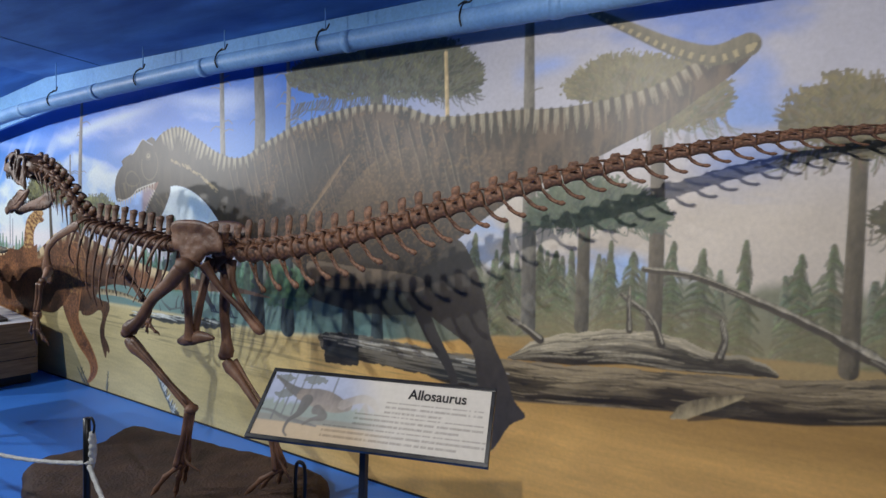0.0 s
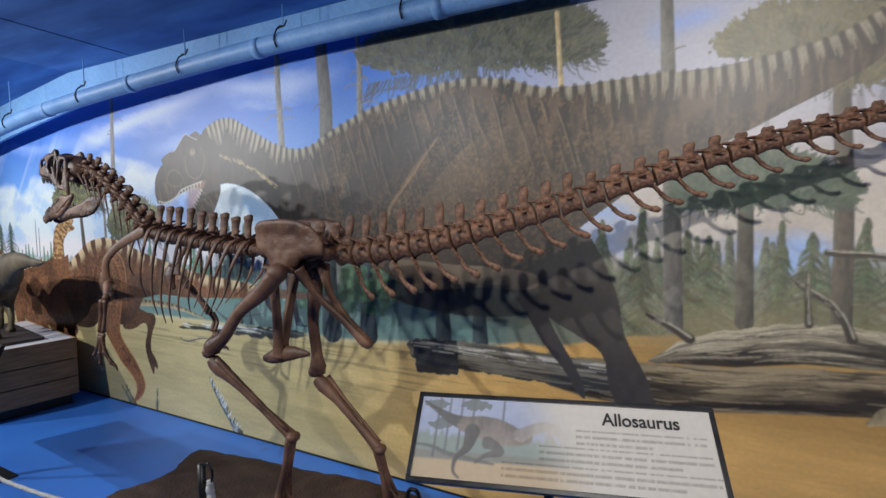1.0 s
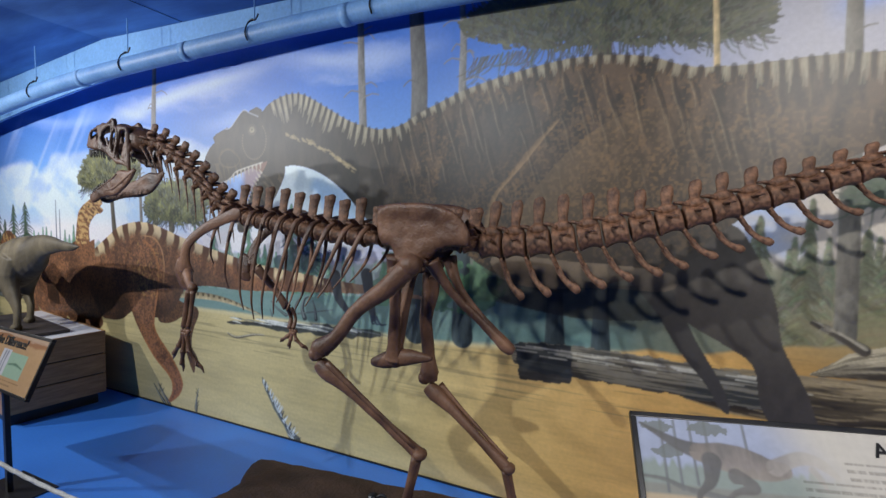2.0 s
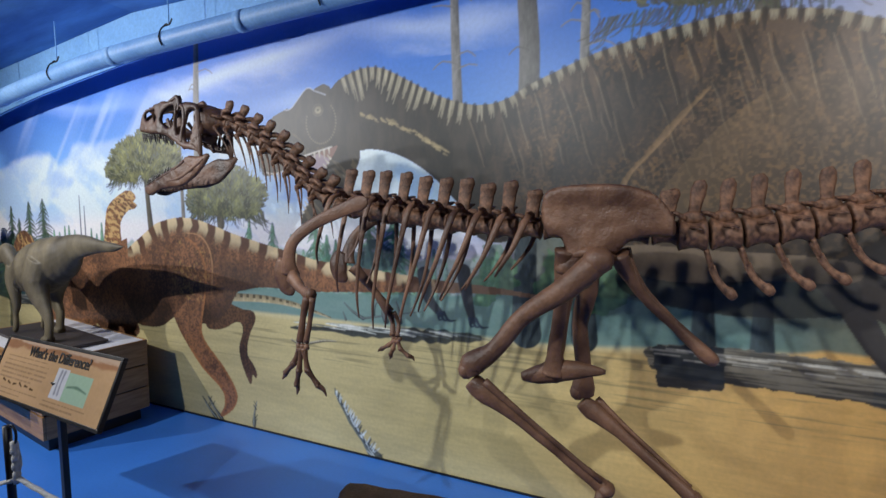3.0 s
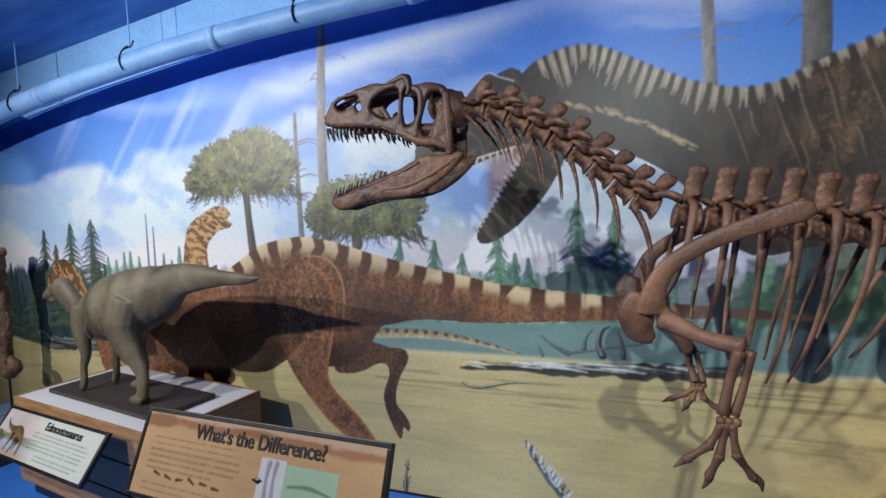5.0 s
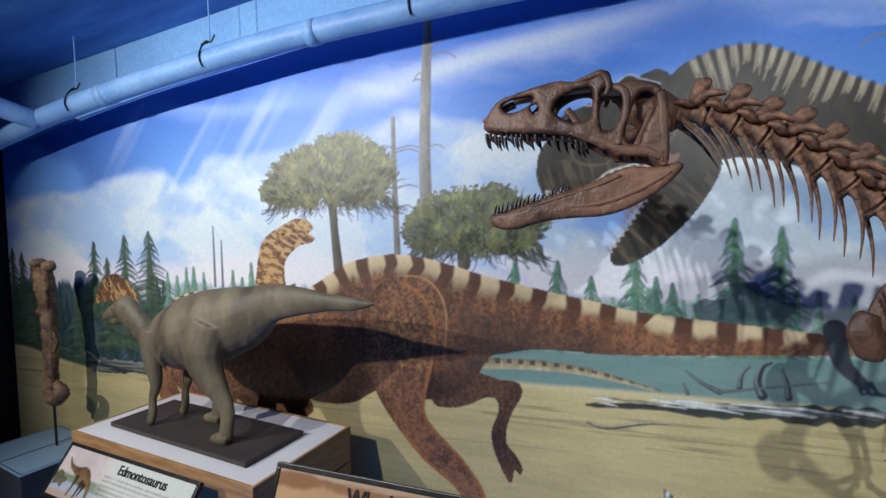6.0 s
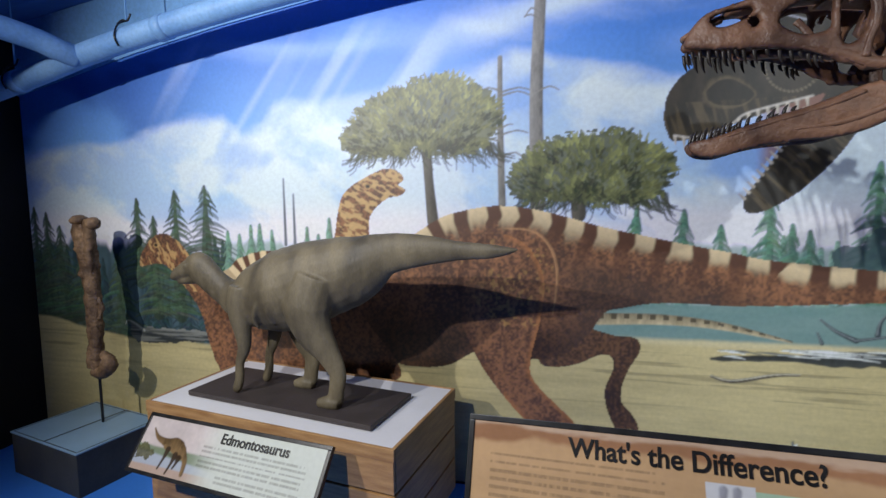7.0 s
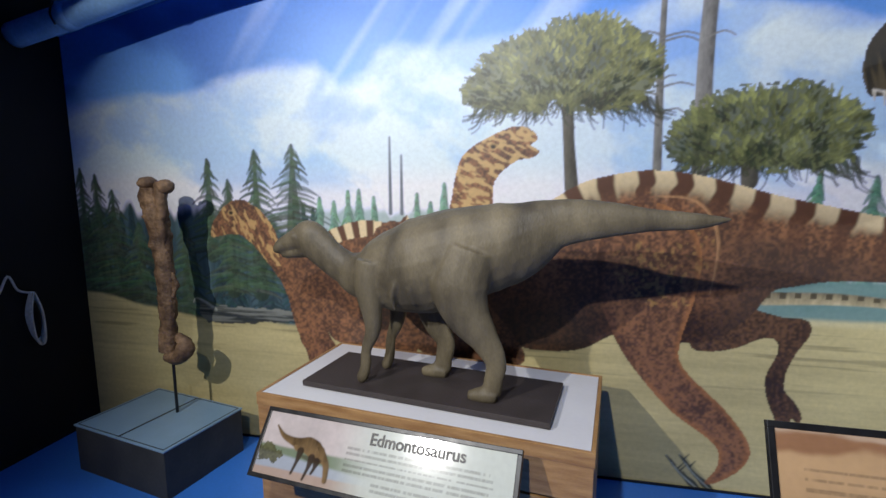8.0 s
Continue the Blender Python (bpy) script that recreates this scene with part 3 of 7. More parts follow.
    mist = step(1.46, 1.12, z) * step(0.98, 1.12, z) * step(-1.5, -0.9, x) * (0.35 + 0.4 * cloudy(x * 0.7, z * 2, 0.3, 78, 4))
    sh.lay(every, mist, srgb(146, 132, 92))

    # tall trees
    def crown(pts, tone, lit, seed, fringe=70):
        """A flat-topped crown of many small upturned sprays over drooping bare twigs."""
        p = np.array(pts)
        r = random.Random(seed)
        (x0, zlo), (x1, zhi) = p.min(0), p.max(0)
        cx, hh = p[:, 0].mean(), zhi - zlo
        for k in range(fringe):
            t = r.random() * 2 - 1
            fx = cx + t * (x1 - x0) * 0.47
            z0 = zlo + 0.03 + 0.06 * (1 - abs(t)) * r.random()
            ln = 0.04 + 0.10 * r.random() * r.random()
            d = t * 0.025 + 0.04 * (r.random() - 0.5)
            sh.stroke([(fx - d, z0 + 0.02), (fx, z0 - ln * 0.35), (fx + d * 0.8, z0 - ln * 0.8), (fx + d * 2.0, z0 - ln)], [0.005, 0.004, 0.003, 0.003], [c * (0.8 + 0.7 * r.random()) for c in tone], 0.7, n=2)
        idx = sh.inside(pts, 0.035, 0.022, seed=seed)
        sh.lay(idx, 0.93, mixc(tone, lit, 0.5 * cloudy(sh.x[idx], sh.z[idx], 0.16, seed + 3)))
        poly = spline(pts, 4, True)
        spots = sorted(((x0 + r.random() * (x1 - x0), zlo + r.random() * hh) for _ in range(int(4200 * (x1 - x0) * hh))), key=lambda q: q[1] + 0.06 * r.random())
        for fx, fz in spots:
            u = (fx - cx) / (x1 - x0) * 2
            v = (fz - zlo) / hh
            if sum(((a[1] > fz) != (b[1] > fz)) and fx < (b[0] - a[0]) * (fz - a[1]) / (b[1] - a[1]) + a[0] for a, b in zip(poly, poly[1:] + poly[:1])) % 2 == 0:
                continue
            ln = 0.010 + 0.022 * r.random()
            dx, dz = u * 0.9 + 1.5 * (r.random() - 0.5), 0.35 + 0.6 * v - 0.4 * abs(u)
            n = math.hypot(dx, dz) + 0.01
            dx, dz = dx / n * ln, dz / n * ln
            lump = noise.noise(Vector((fx * 11, fz * 16, seed))) + 0.5 * noise.noise(Vector((fx * 27, fz * 32, seed)))
            glow = min(1, max(0, -0.08 + 0.52 * v + 0.62 * lump + 0.55 * r.random() * r.random()))
            c = [a * (0.72 + 0.3 * r.random()) * (1 - glow) + b * glow for a, b in zip(tone, lit)]
            sh.stroke([(fx, fz), (fx + dx, fz + dz + 0.003)], [0.0065, 0.004], c, 0.85, 0.2, n=1)

    def bare(pts, wide, tone, limbs=0, seed=1):
        sh.stroke(pts, wide, tone, 1, 0.5)
        r = random.Random(seed)
        for k in range(limbs):
            t = 0.1 + 0.75 * r.random()
            i = t * (len(pts) - 1)
            a = np.array(pts[int(i)]) * (1 - i % 1) + np.array(pts[min(int(i) + 1, len(pts) - 1)]) * (i % 1)
            d = (1 if r.random() < 0.5 else -1) * (0.06 + 0.10 * r.random())
            sh.stroke([a, a + (d * 0.6, 0.02), a + (d, -0.03 + 0.06 * r.random())], [0.006, 0.004, 0.003], tone, 0.95, n=2)

    olive, leaf = srgb(58, 64, 48), srgb(142, 140, 84)
    bark, grey = srgb(76, 72, 62), srgb(112, 110, 106)
    bare(DEAD2, [0.012, 0.016, 0.02], srgb(104, 102, 96), 9, 3)
    bare(DEAD1, [0.024, 0.030, 0.034, 0.038], grey, 5, 8)
    bare(TREE2_TRUNK, [0.026, 0.026, 0.032], bark)
    crown(TREE2, srgb(46, 50, 33), srgb(152, 152, 94), 81, 240)
    bare(TREE3_TRUNK, [0.035, 0.035], bark)
    crown(TREE3, srgb(44, 50, 34), srgb(138, 142, 86), 83, 200)
    for a, b in (SPIKES[0:2], SPIKES[2:4]):
        sh.stroke([a, b], [0.005, 0.010], srgb(92, 98, 104), 1, n=2)
    bare([(-3.57, 2.95), (-3.56, 2.6), (-3.54, 2.18)], [0.022, 0.026, 0.030], grey, 7, 4)
    bare([(-3.18, 2.98), *TRUNKB], [0.045, 0.050, 0.054, 0.056], srgb(88, 86, 82), 1, 6)
    bare([(-2.88, 2.98), *TRUNKD], [0.016, 0.018, 0.022, 0.024], grey, 9, 7)
    bare(TREE1_TRUNK, [0.046, 0.05], bark)
    crown(TREE1, srgb(64, 66, 56), srgb(112, 112, 84), 85, 190)
    bare([(-1.6, 2.75), (-1.57, 2.3)], [0.012, 0.014], srgb(172, 152, 112))
    bare([(-1.1, 3.0), *TRUNKC], [0.024, 0.030, 0.036, 0.040, 0.042], srgb(98, 94, 84), 2, 9)
    bare(TREE4_TRUNK, [0.030, 0.034, 0.038], srgb(86, 78, 64))
    crown(TREE4, srgb(84, 80, 56), srgb(122, 114, 80), 87, 110)
    bare(TREE5_TRUNK, [0.030, 0.038], srgb(84, 78, 64))
    crown(TREE5, srgb(62, 78, 62), srgb(104, 112, 86), 89, 70)
    bare(TREE6_TRUNK, [0.028, 0.032, 0.036], srgb(82, 74, 58))
    crown(TREE6, srgb(78, 72, 46), srgb(124, 112, 70), 91, 110)
    crown(TREE7, srgb(66, 64, 48), srgb(98, 92, 64), 93, 20)
    for px, w in ((-3.14, 0.075), (-2.83, 0.06), (-2.28, 0.05), (-2.04, 0.045)):
        bare([(px, 1.45), (px, 1.2), (px + 0.01, 0.93)], [w * 0.8, w * 0.85, w * 1.15], srgb(58, 68, 70))
    for cx in (-3.32, -2.95, -2.72):
        blot = sh.inside([(cx - 0.13, 1.12), (cx - 0.06, 1.36), (cx + 0.08, 1.40), (cx + 0.13, 1.18), (cx, 1.08)], 0.04, 0.04)
        sh.lay(blot, 0.6, mixc(srgb(40, 84, 58), srgb(96, 138, 92), lattice(sh.x[blot], sh.z[blot], 0.025, 94)))

    # fallen wood
    def log(pts, tone, pale, seed, lines=26, n=5):
        idx = sh.inside(pts, 0.010, 0.03, n=n)
        xx, zz = sh.x[idx], sh.z[idx]
        g = cloudy(xx * 0.4 + zz * 0.2, zz * lines / 3, 0.12, seed, 5)
        up = (zz - zz.min()) / max(np.ptp(zz), 0.01)
        sh.lay(idx, 0.97, mixc(tone, pale, np.clip(step(0.40, 0.64, g) * 0.75 + 0.6 * (up - 0.55), 0, 1)))

    def big_log(upper, lower, dark, pale, seed, lines):
        """A round fallen trunk, lit from above, with cracks along it."""
        idx = sh.near(upper + lower, 0.02)
        xx = sh.x[idx]
        t = np.interp(xx, [p[0] for p in upper], [p[1] for p in upper]) + 0.012 * (lattice(xx, 0 * xx, 0.05, seed) - 0.5)
        b = np.interp(xx, [p[0] for p in lower], [p[1] for p in lower])
        v = (sh.z[idx] - b) / np.maximum(t - b, 0.004)
        m = (v > 0) & (v < 1) & (xx > upper[0][0]) & (xx < upper[-1][0])
        g = cloudy(xx * 0.22, v * lines * 0.2, 0.06, seed, 5)
        crack = step(0.54, 0.64, cloudy(xx * 0.16 + 0.03 * v, v * lines * 0.22, 0.05, seed + 1, 4))
        tone = np.clip(step(0.2, 0.95, v) * 0.8 + 1.5 * (g - 0.5), 0, 1)
        c = mixc(dark, pale, tone) * (1 - 0.6 * crack)[:, None]
        sh.lay(idx, m * step(0.0, 0.06, v) * 0.97, c)
        r = random.Random(seed)
        ux, uz = [p[0] for p in upper], [p[1] for p in upper]
        lx, lz = [p[0] for p in lower], [p[1] for p in lower]
        for k in range(int(60 * (upper[-1][0] - upper[0][0]))):
            xa = upper[0][0] + 0.05 + (upper[-1][0] - upper[0][0] - 0.4) * r.random()
            w, ln, slope = 0.06 + 0.9 * r.random(), 0.08 + 0.3 * r.random() ** 2, 0.12 * (r.random() - 0.5)
            line = []
            for f in (0, 0.33, 0.66, 1):
                xb, wb = xa + ln * f, min(0.97, max(0.05, w + slope * f + 0.05 * (r.random() - 0.5)))
                line.append((xb, np.interp(xb, lx, lz) * (1 - wb) + np.interp(xb, ux, uz) * wb))
            bright = r.random() < 0.25 + 0.5 * w
            sh.stroke(line, [0.001, 0.0045, 0.004, 0.001], [q * 1.15 for q in pale] if bright else [q * 0.6 for q in dark], 0.35 + 0.4 * r.random() * w, 0.3, n=3)

    big_log([(-1.62, 0.94), (-1.29, 0.965), (-1.11, 0.97), (-0.76, 0.99), (-0.5, 1.03), (-0.22, 1.04), (0.03, 1.07), (0.31, 1.11), (0.51, 1.15), (1.4, 1.22)],
            [(-1.62, 0.77), (-1.41, 0.73), (-1.05, 0.73), (-0.64, 0.79), (-0.28, 0.84), (0.01, 0.86), (0.26, 0.89), (0.53, 0.95), (1.4, 1.0)], srgb(46, 39, 29), srgb(142, 126, 96), 95, 1.6)
    big_log([(-1.13, 0.985), (-1.0, 1.09), (-0.85, 1.15), (-0.69, 1.19), (-0.56, 1.22), (-0.36, 1.23), (-0.24, 1.21), (-0.14, 1.17), (0.03, 1.17), (0.1, 1.14), (0.15, 1.10)],
            [(-1.13, 0.97), (-0.95, 0.98), (-0.76, 0.99), (-0.5, 1.04), (-0.3, 1.045), (-0.12, 1.06), (0.15, 1.09)], srgb(40, 34, 27), srgb(172, 160, 132), 96, 1.2)
    sh.stroke([(-0.27, 0.82), (-0.17, 0.89), (-0.08, 0.93), (0.01, 0.98)], [0.014, 0.038, 0.036, 0.016], srgb(136, 122, 92), 1, 0.5, wobble=0.8)
    sh.stroke([(-0.2, 0.82), (-0.08, 0.875), (0.02, 0.93)], [0.006, 0.024, 0.03], srgb(60, 52, 40), 0.8, 0.5)
    log(LOGM, srgb(46, 46, 42), srgb(122, 116, 102), 97)
    log(STUMP, srgb(34, 37, 40), srgb(58, 60, 58), 98, n=0)
    for k in range(40):
        q = np.array((-2.5 + 1.3 * rng.random(), 0.93 - 0.05 * rng.random() ** 2))
        sh.stroke([q, q + (0.06 + 0.12 * rng.random(), 0.006 * (rng.random() - 0.5))], [0.004, 0.002], srgb(186, 182, 168), 0.3 + 0.4 * rng.random(), n=2)
    log(LOGL, srgb(44, 48, 48), srgb(126, 128, 120), 101, 30)
    sh.stroke([(-8.08, 0.755), (-8.15, 0.80), (-8.20, 0.815), (-8.22, 0.79)], [0.012, 0.009, 0.006, 0.003], srgb(120, 124, 118), 1, 0.5)
    wood = srgb(150, 142, 122)
    for a, w in (([(-1.14, 1.21), (-1.05, 1.17), (-0.95, 1.11)], 0.022), ([(-0.54, 1.4), (-0.48, 1.36), (-0.42, 1.32), (-0.37, 1.25), (-0.34, 1.17)], 0.020), ([(-0.5, 1.44), (-0.5, 1.35), (-0.49, 1.22)], 0.014), ([(-0.09, 1.32), (-0.07, 1.23), (-0.09, 1.14)], 0.018), ([(-0.44, 1.535), (-0.23, 1.52), (-0.02, 1.45), (0.16, 1.38), (0.35, 1.29), (0.52, 1.2), (0.75, 1.08)], 0.026)):
        widths = [w * (0.45 + 0.75 * k / (len(a) - 1)) for k in range(len(a))]
        sh.stroke(a, widths, srgb(56, 48, 38), 1, 0.5, wobble=0.5)
        sh.stroke([(q[0] + w * 0.30, q[1] + w * 0.46) for q in a], [v * 0.38 for v in widths], wood, 0.85, 0.6, wobble=1.4)
        for k in range(10):
            i = rng.random() * (len(a) - 1.3)
            q = np.array(a[int(i)]) * (1 - i % 1) + np.array(a[int(i) + 1]) * (i % 1)
            e = np.array(a[int(i) + 1]) - np.array(a[int(i)])
            o = np.array((0.0, w * (rng.random() - 0.6)))
            sh.stroke([q + o, q + o + e * 0.3], [0.003, 0.002], wood if k % 2 else srgb(34, 28, 22), 0.6, n=2)
    drift = [(-4.76, 0.81), (-4.47, 0.83), (-4.18, 0.84), (-3.84, 0.86), (-3.40, 0.89)]
    sh.stroke([(px, pz - 0.02) for px, pz in drift], [0.008, 0.024, 0.034, 0.036, 0.026], srgb(40, 46, 46), 0.95, 0.5, wobble=0.9)
    for k in range(34):
        t = rng.random() * 0.9
        i = t * (len(drift) - 1)
        q = np.array(drift[int(i)]) * (1 - i % 1) + np.array(drift[int(i) + 1]) * (i % 1) + (0, 0.022 - 0.03 * rng.random())
        ln = 0.08 + 0.22 * rng.random()
        sh.stroke([q, q + (ln * 0.5, 0.006 * (rng.random() - 0.5)), q + (ln, -0.008)], [0.002, 0.005, 0.002], srgb(196, 200, 192) if k % 3 else srgb(92, 100, 100), 0.85, 0.4, wobble=1.0)
    for line, w in (([(-4.18, 0.91), (-4.26, 0.95), (-4.32, 1.00)], 0.012), ([(-4.10, 0.94), (-4.09, 1.00), (-4.06, 1.04)], 0.011), ([(-4.01, 0.91), (-4.03, 0.97), (-4.01, 1.04), (-3.98, 1.06)], 0.021), ([(-3.91, 0.91), (-3.92, 0.98), (-3.94, 1.04)], 0.014), ([(-4.31, 0.89), (-4.33, 0.94)], 0.008), ([(-4.18, 0.91), (-3.98, 0.95), (-3.77, 0.99)], 0.007)):
        widths = [w * v for v in np.linspace(1, 0.3, len(line))]
        sh.stroke(line, widths, srgb(42, 48, 52), 1, 0.3)
        sh.stroke([(px - w * 0.35, pz + w * 0.2) for px, pz in line], [v * 0.35 for v in widths], srgb(150, 160, 158), 0.5)
    stick = [(-4.76, 0.71), (-4.67, 0.69), (-4.50, 0.73), (-4.39, 0.74)]
    sh.stroke([(px, pz - 0.006) for px, pz in stick], [0.004, 0.009, 0.008, 0.003], srgb(66, 62, 50), 1, 0.4)
    sh.stroke(stick, [0.002, 0.004, 0.004, 0.002], srgb(176, 170, 148), 0.9, 0.4)
    for a, b in (TUFT[0:2], TUFT[2:4], TUFT[4:6]):
        mid = ((a[0] + b[0]) / 2 - 0.012, (max(a[1], 0) + b[1]) / 2)
        sh.stroke([(a[0], max(a[1], 0)), mid, b], [0.014, 0.010, 0.003], srgb(44, 48, 42), 0.95, 0.5, wobble=1.2)
        sh.stroke([(a[0] - 0.006, max(a[1], 0)), (mid[0] - 0.005, mid[1]), b], [0.004, 0.004, 0.001], srgb(168, 172, 160), 0.7, 0.5)
        for k in range(5):
            f = 0.2 + 0.7 * rng.random()
            q = np.array((a[0] + (b[0] - a[0]) * f, max(a[1], 0) + (b[1] - max(a[1], 0)) * f))
            sh.stroke([q, q + ((1 if k % 2 else -1) * 0.022, 0.028)], [0.005, 0.002], srgb(48, 52, 46), 0.9, n=1)
    f0, f1, f2 = (np.array(p) for p in FEATHER)
    sh.stroke([f0, f1, (f2[0], 0.0)], [0.004, 0.026, 0.040], srgb(72, 82, 84), 0.9, 0.6, wobble=1.2)
    for k in range(120):
        t = rng.random()
        c = f0 + (np.array([f2[0], 0.0]) - f0) * t
        w = (0.006 + 0.045 * t) * (0.4 + 0.8 * rng.random())
        e = -1 if k % 2 else 1
        q = c + (e * w * 0.35, 0.0)
        sh.stroke([q, q + (e * w * 0.7, 0.02 + 0.025 * rng.random())], [0.005, 0.002], srgb(196, 206, 208) if rng.random() < 0.5 else srgb(46, 54, 58), 0.8, n=1)

    # the two large plant eaters
    hide, glow = srgb(74, 52, 40), srgb(136, 94, 64)
    cream, stripe = srgb(196, 176, 138), srgb(84, 56, 41)

    def hide_on(idx, belly=True, dark=1.0):
        xx, zz = sh.x[idx], sh.z[idx]
        spots = lattice(xx, zz, 0.010, 111) * 0.42 + lattice(xx, zz, 0.024, 110) * 0.12 + lattice(xx * 2.5, zz * 0.6, 0.04, 113) * 0.14 + cloudy(xx * 1.2, zz * 0.8, 0.22, 112, 3) * 0.42 + 0.04
        c = mixc(hide, glow, step(0.38, 0.85, spots)) * dark * (0.75 + 0.5 * cloudy(xx, zz, 0.5, 117, 4))[:, None]
        if belly:
            c = c * (1 - 0.68 * step(1.08, 0.80, zz))[:, None]
        return c

    idx = sh.inside(ED1_FAR)
    sh.lay(idx, 1, hide_on(idx, False, 0.55) * np.array([0.9, 1.0, 1.05]))
    idx = sh.inside(ED2, 0.006)
    sh.lay(idx, 1, hide_on(idx, False))
    s, d, side, total = sh.along(ED2[8:13], idx)
    sh.lay(idx, (d < 0.085) * 1.0, mixc(stripe, cream, step(-0.4, 0.3, np.sin(s * 2 * math.pi / 0.085))))
    hd = idx[(sh.x[idx] < -7.6) & (sh.z[idx] > 1.02)]
    sh.lay(hd, step(0.5, 0.62, cloudy((sh.x[hd] + sh.z[hd] * 0.5) * 3.2, sh.z[hd] - sh.x[hd] * 0.5, 0.06, 114, 2)) * 0.8, srgb(176, 142, 92))
    sh.stroke(ED2_TAIL, [0.030, 0.026, 0.018, 0.005], srgb(150, 138, 108), 1, 0.5)
    tl = sh.near(ED2_TAIL, 0.03)
    s, d, side, total = sh.along(ED2_TAIL, tl)
    sh.lay(tl, ((np.sin(s * 2 * math.pi / 0.06) > 0.2) & (d < 0.030 * (1 - 0.85 * s / total)) & (side < 0)) * 0.9, srgb(72, 64, 48))
    idx = sh.inside(ED1_BODY)
    c = hide_on(idx)
    s, d, side, total = sh.along(ED1_BACK, idx)
    dim = step(0.12, 0.26, d) * step(-5.6, -5.3, sh.x[idx])
    c = c * (1 - 0.6 * dim)[:, None] + np.array(srgb(66, 54, 46)) * (0.6 * dim)[:, None]
    sh.lay(idx, 1, c)
    wave = np.sin(s * 2 * math.pi / 0.17 + 1.2 * (lattice(s, d * 3, 0.15, 115) - 0.5))
    deep = np.interp(s, [0, 1.0, 2.4, 4], [0.12, 0.12, 0.06, 0.03]) * (0.75 + 0.5 * lattice(s * 2, d, 0.05, 116))
    band = step(1.15, 0.45, d / deep) * step(-3.5, -3.9, sh.x[idx])
    sh.lay(idx, step(-3.95, -3.6, sh.x[idx]) * 0.8, srgb(134, 112, 92))
    sh.lay(idx, band, mixc(stripe, cream, step(-0.45, 0.15, wave)) * (1.02 - 0.8 * d / 0.2)[:, None])
    sh.lay(idx, step(0.2, 0.6, -wave) * step(0.30, 0.12, d) * 0.55, stripe)
    idx = sh.inside([(-7.1, 1.24), (-6.85, 1.27), (-6.7, 1.33), (-6.5, 1.33), (-6.3, 1.34), (-6.3, 0.8), (-6.7, 0.72), (-7.2, 0.75)], n=3)
    idx = idx[sh.x[idx] < -6.42]
    sh.lay(idx, 1, hide_on(idx))
    idx = sh.inside(ED1_FRONT)
    sh.lay(idx, 1, hide_on(idx, False, 0.8))
    idx = sh.inside(ED1_LEG)
    sh.lay(idx, 1, hide_on(idx, False, 1.0))
    s, d, side, total = sh.along(ED1_LEG + ED1_LEG[:1], idx)
    sh.lay(idx, step(0.035, 0.0, d) * 0.5 * (sh.x[idx] > -5.75), srgb(170, 112, 64))
    sh.lay(idx, step(0.05, 0.0, d) * 0.5 * (sh.x[idx] < -5.8), srgb(62, 36, 24))
    idx = sh.inside([(-5.95, 1.32), (-5.72, 1.40), (-5.56, 1.34), (-5.49, 1.17), (-5.52, 0.95), (-5.75, 0.9), (-5.95, 1.1)])
    sh.lay(idx, step(0.62, 0.72, lattice(sh.x[idx], sh.z[idx], 0.015, 119)) * step(0.45, 0.6, cloudy(sh.x[idx], sh.z[idx], 0.14, 120)) * 0.4, srgb(182, 144, 84))
    sh.stroke([(-5.75, 1.415), (-5.60, 1.40), (-5.51, 1.31), (-5.48, 1.17), (-5.50, 0.97)], [0.003, 0.007, 0.009, 0.007, 0.003], srgb(162, 122, 84), 0.7, 0.5)
    idx = sh.inside(ED1_HEAD)
    sh.lay(idx, 1, hide_on(idx, False))
    sh.lay(idx, step(0.46, 0.60, cloudy((sh.x[idx] - sh.z[idx] * 0.6) * 1.2, (sh.z[idx] + sh.x[idx] * 0.5) * 3.0, 0.06, 118, 2)) * 0.8, srgb(182, 152, 102))
    for ex, ez in ((-6.50, 1.645), (-7.94, 1.31)):
        sh.stroke([(ex - 0.004, ez), (ex + 0.004, ez)], [0.016, 0.016], srgb(158, 128, 84), n=1)
        sh.stroke([(ex - 0.002, ez), (ex + 0.002, ez)], [0.010, 0.010], srgb(34, 24, 18), n=1)

    # the large meat eater
    stone, shade = srgb(84, 68, 53), srgb(44, 38, 32)
    idx = sh.inside(ALLO_FAR)
    sh.lay(idx, 1, np.array(srgb(56, 52, 48)))
    body = sh.inside(ALLO_BACK + ALLO_LOW, n=4)
    head = sh.inside(ALLO_SNOUT, n=4)
    jaw = sh.inside(ALLO_JAW, n=4)
    leg = sh.inside(ALLO_LEG, n=4)
    sh.lay(leg, 1, np.array(srgb(60, 54, 48)) * (0.7 + 0.6 * cloudy(sh.x[leg] * 2, sh.z[leg], 0.08, 121))[:, None])
    for idx, base in ((jaw, 0.82), (head, 0.95), (body, 1.0)):
        xx, zz = sh.x[idx], sh.z[idx]
        s, d, side, total = sh.along(ALLO_BACK, idx, 3)
        tone = cloudy(xx * 2.4, zz * 0.8, 0.12, 122, 5)
        c = mixc(shade, stone, np.clip(step(0.3, 0.7, tone) * (1.25 - 1.1 * d / 0.75), 0, 1)) * base
        neck = step(-3.1, -3.6, xx)[:, None] * 0.7
        c = c * (1 - neck) + np.array(srgb(62, 60, 52))[None] * (0.6 + 0.8 * tone)[:, None] * neck
        c = c * (1 - 0.35 * step(-2.7, -3.4, xx))[:, None]
        c = c + np.array(srgb(112, 88, 58)) * (0.22 * step(0.55, 0.7, lattice(xx, zz, 0.014, 123)) * step(0.15, 0.3, d) * step(-3.6, -2.8, xx))[:, None]
        sh.lay(idx, 1, c)
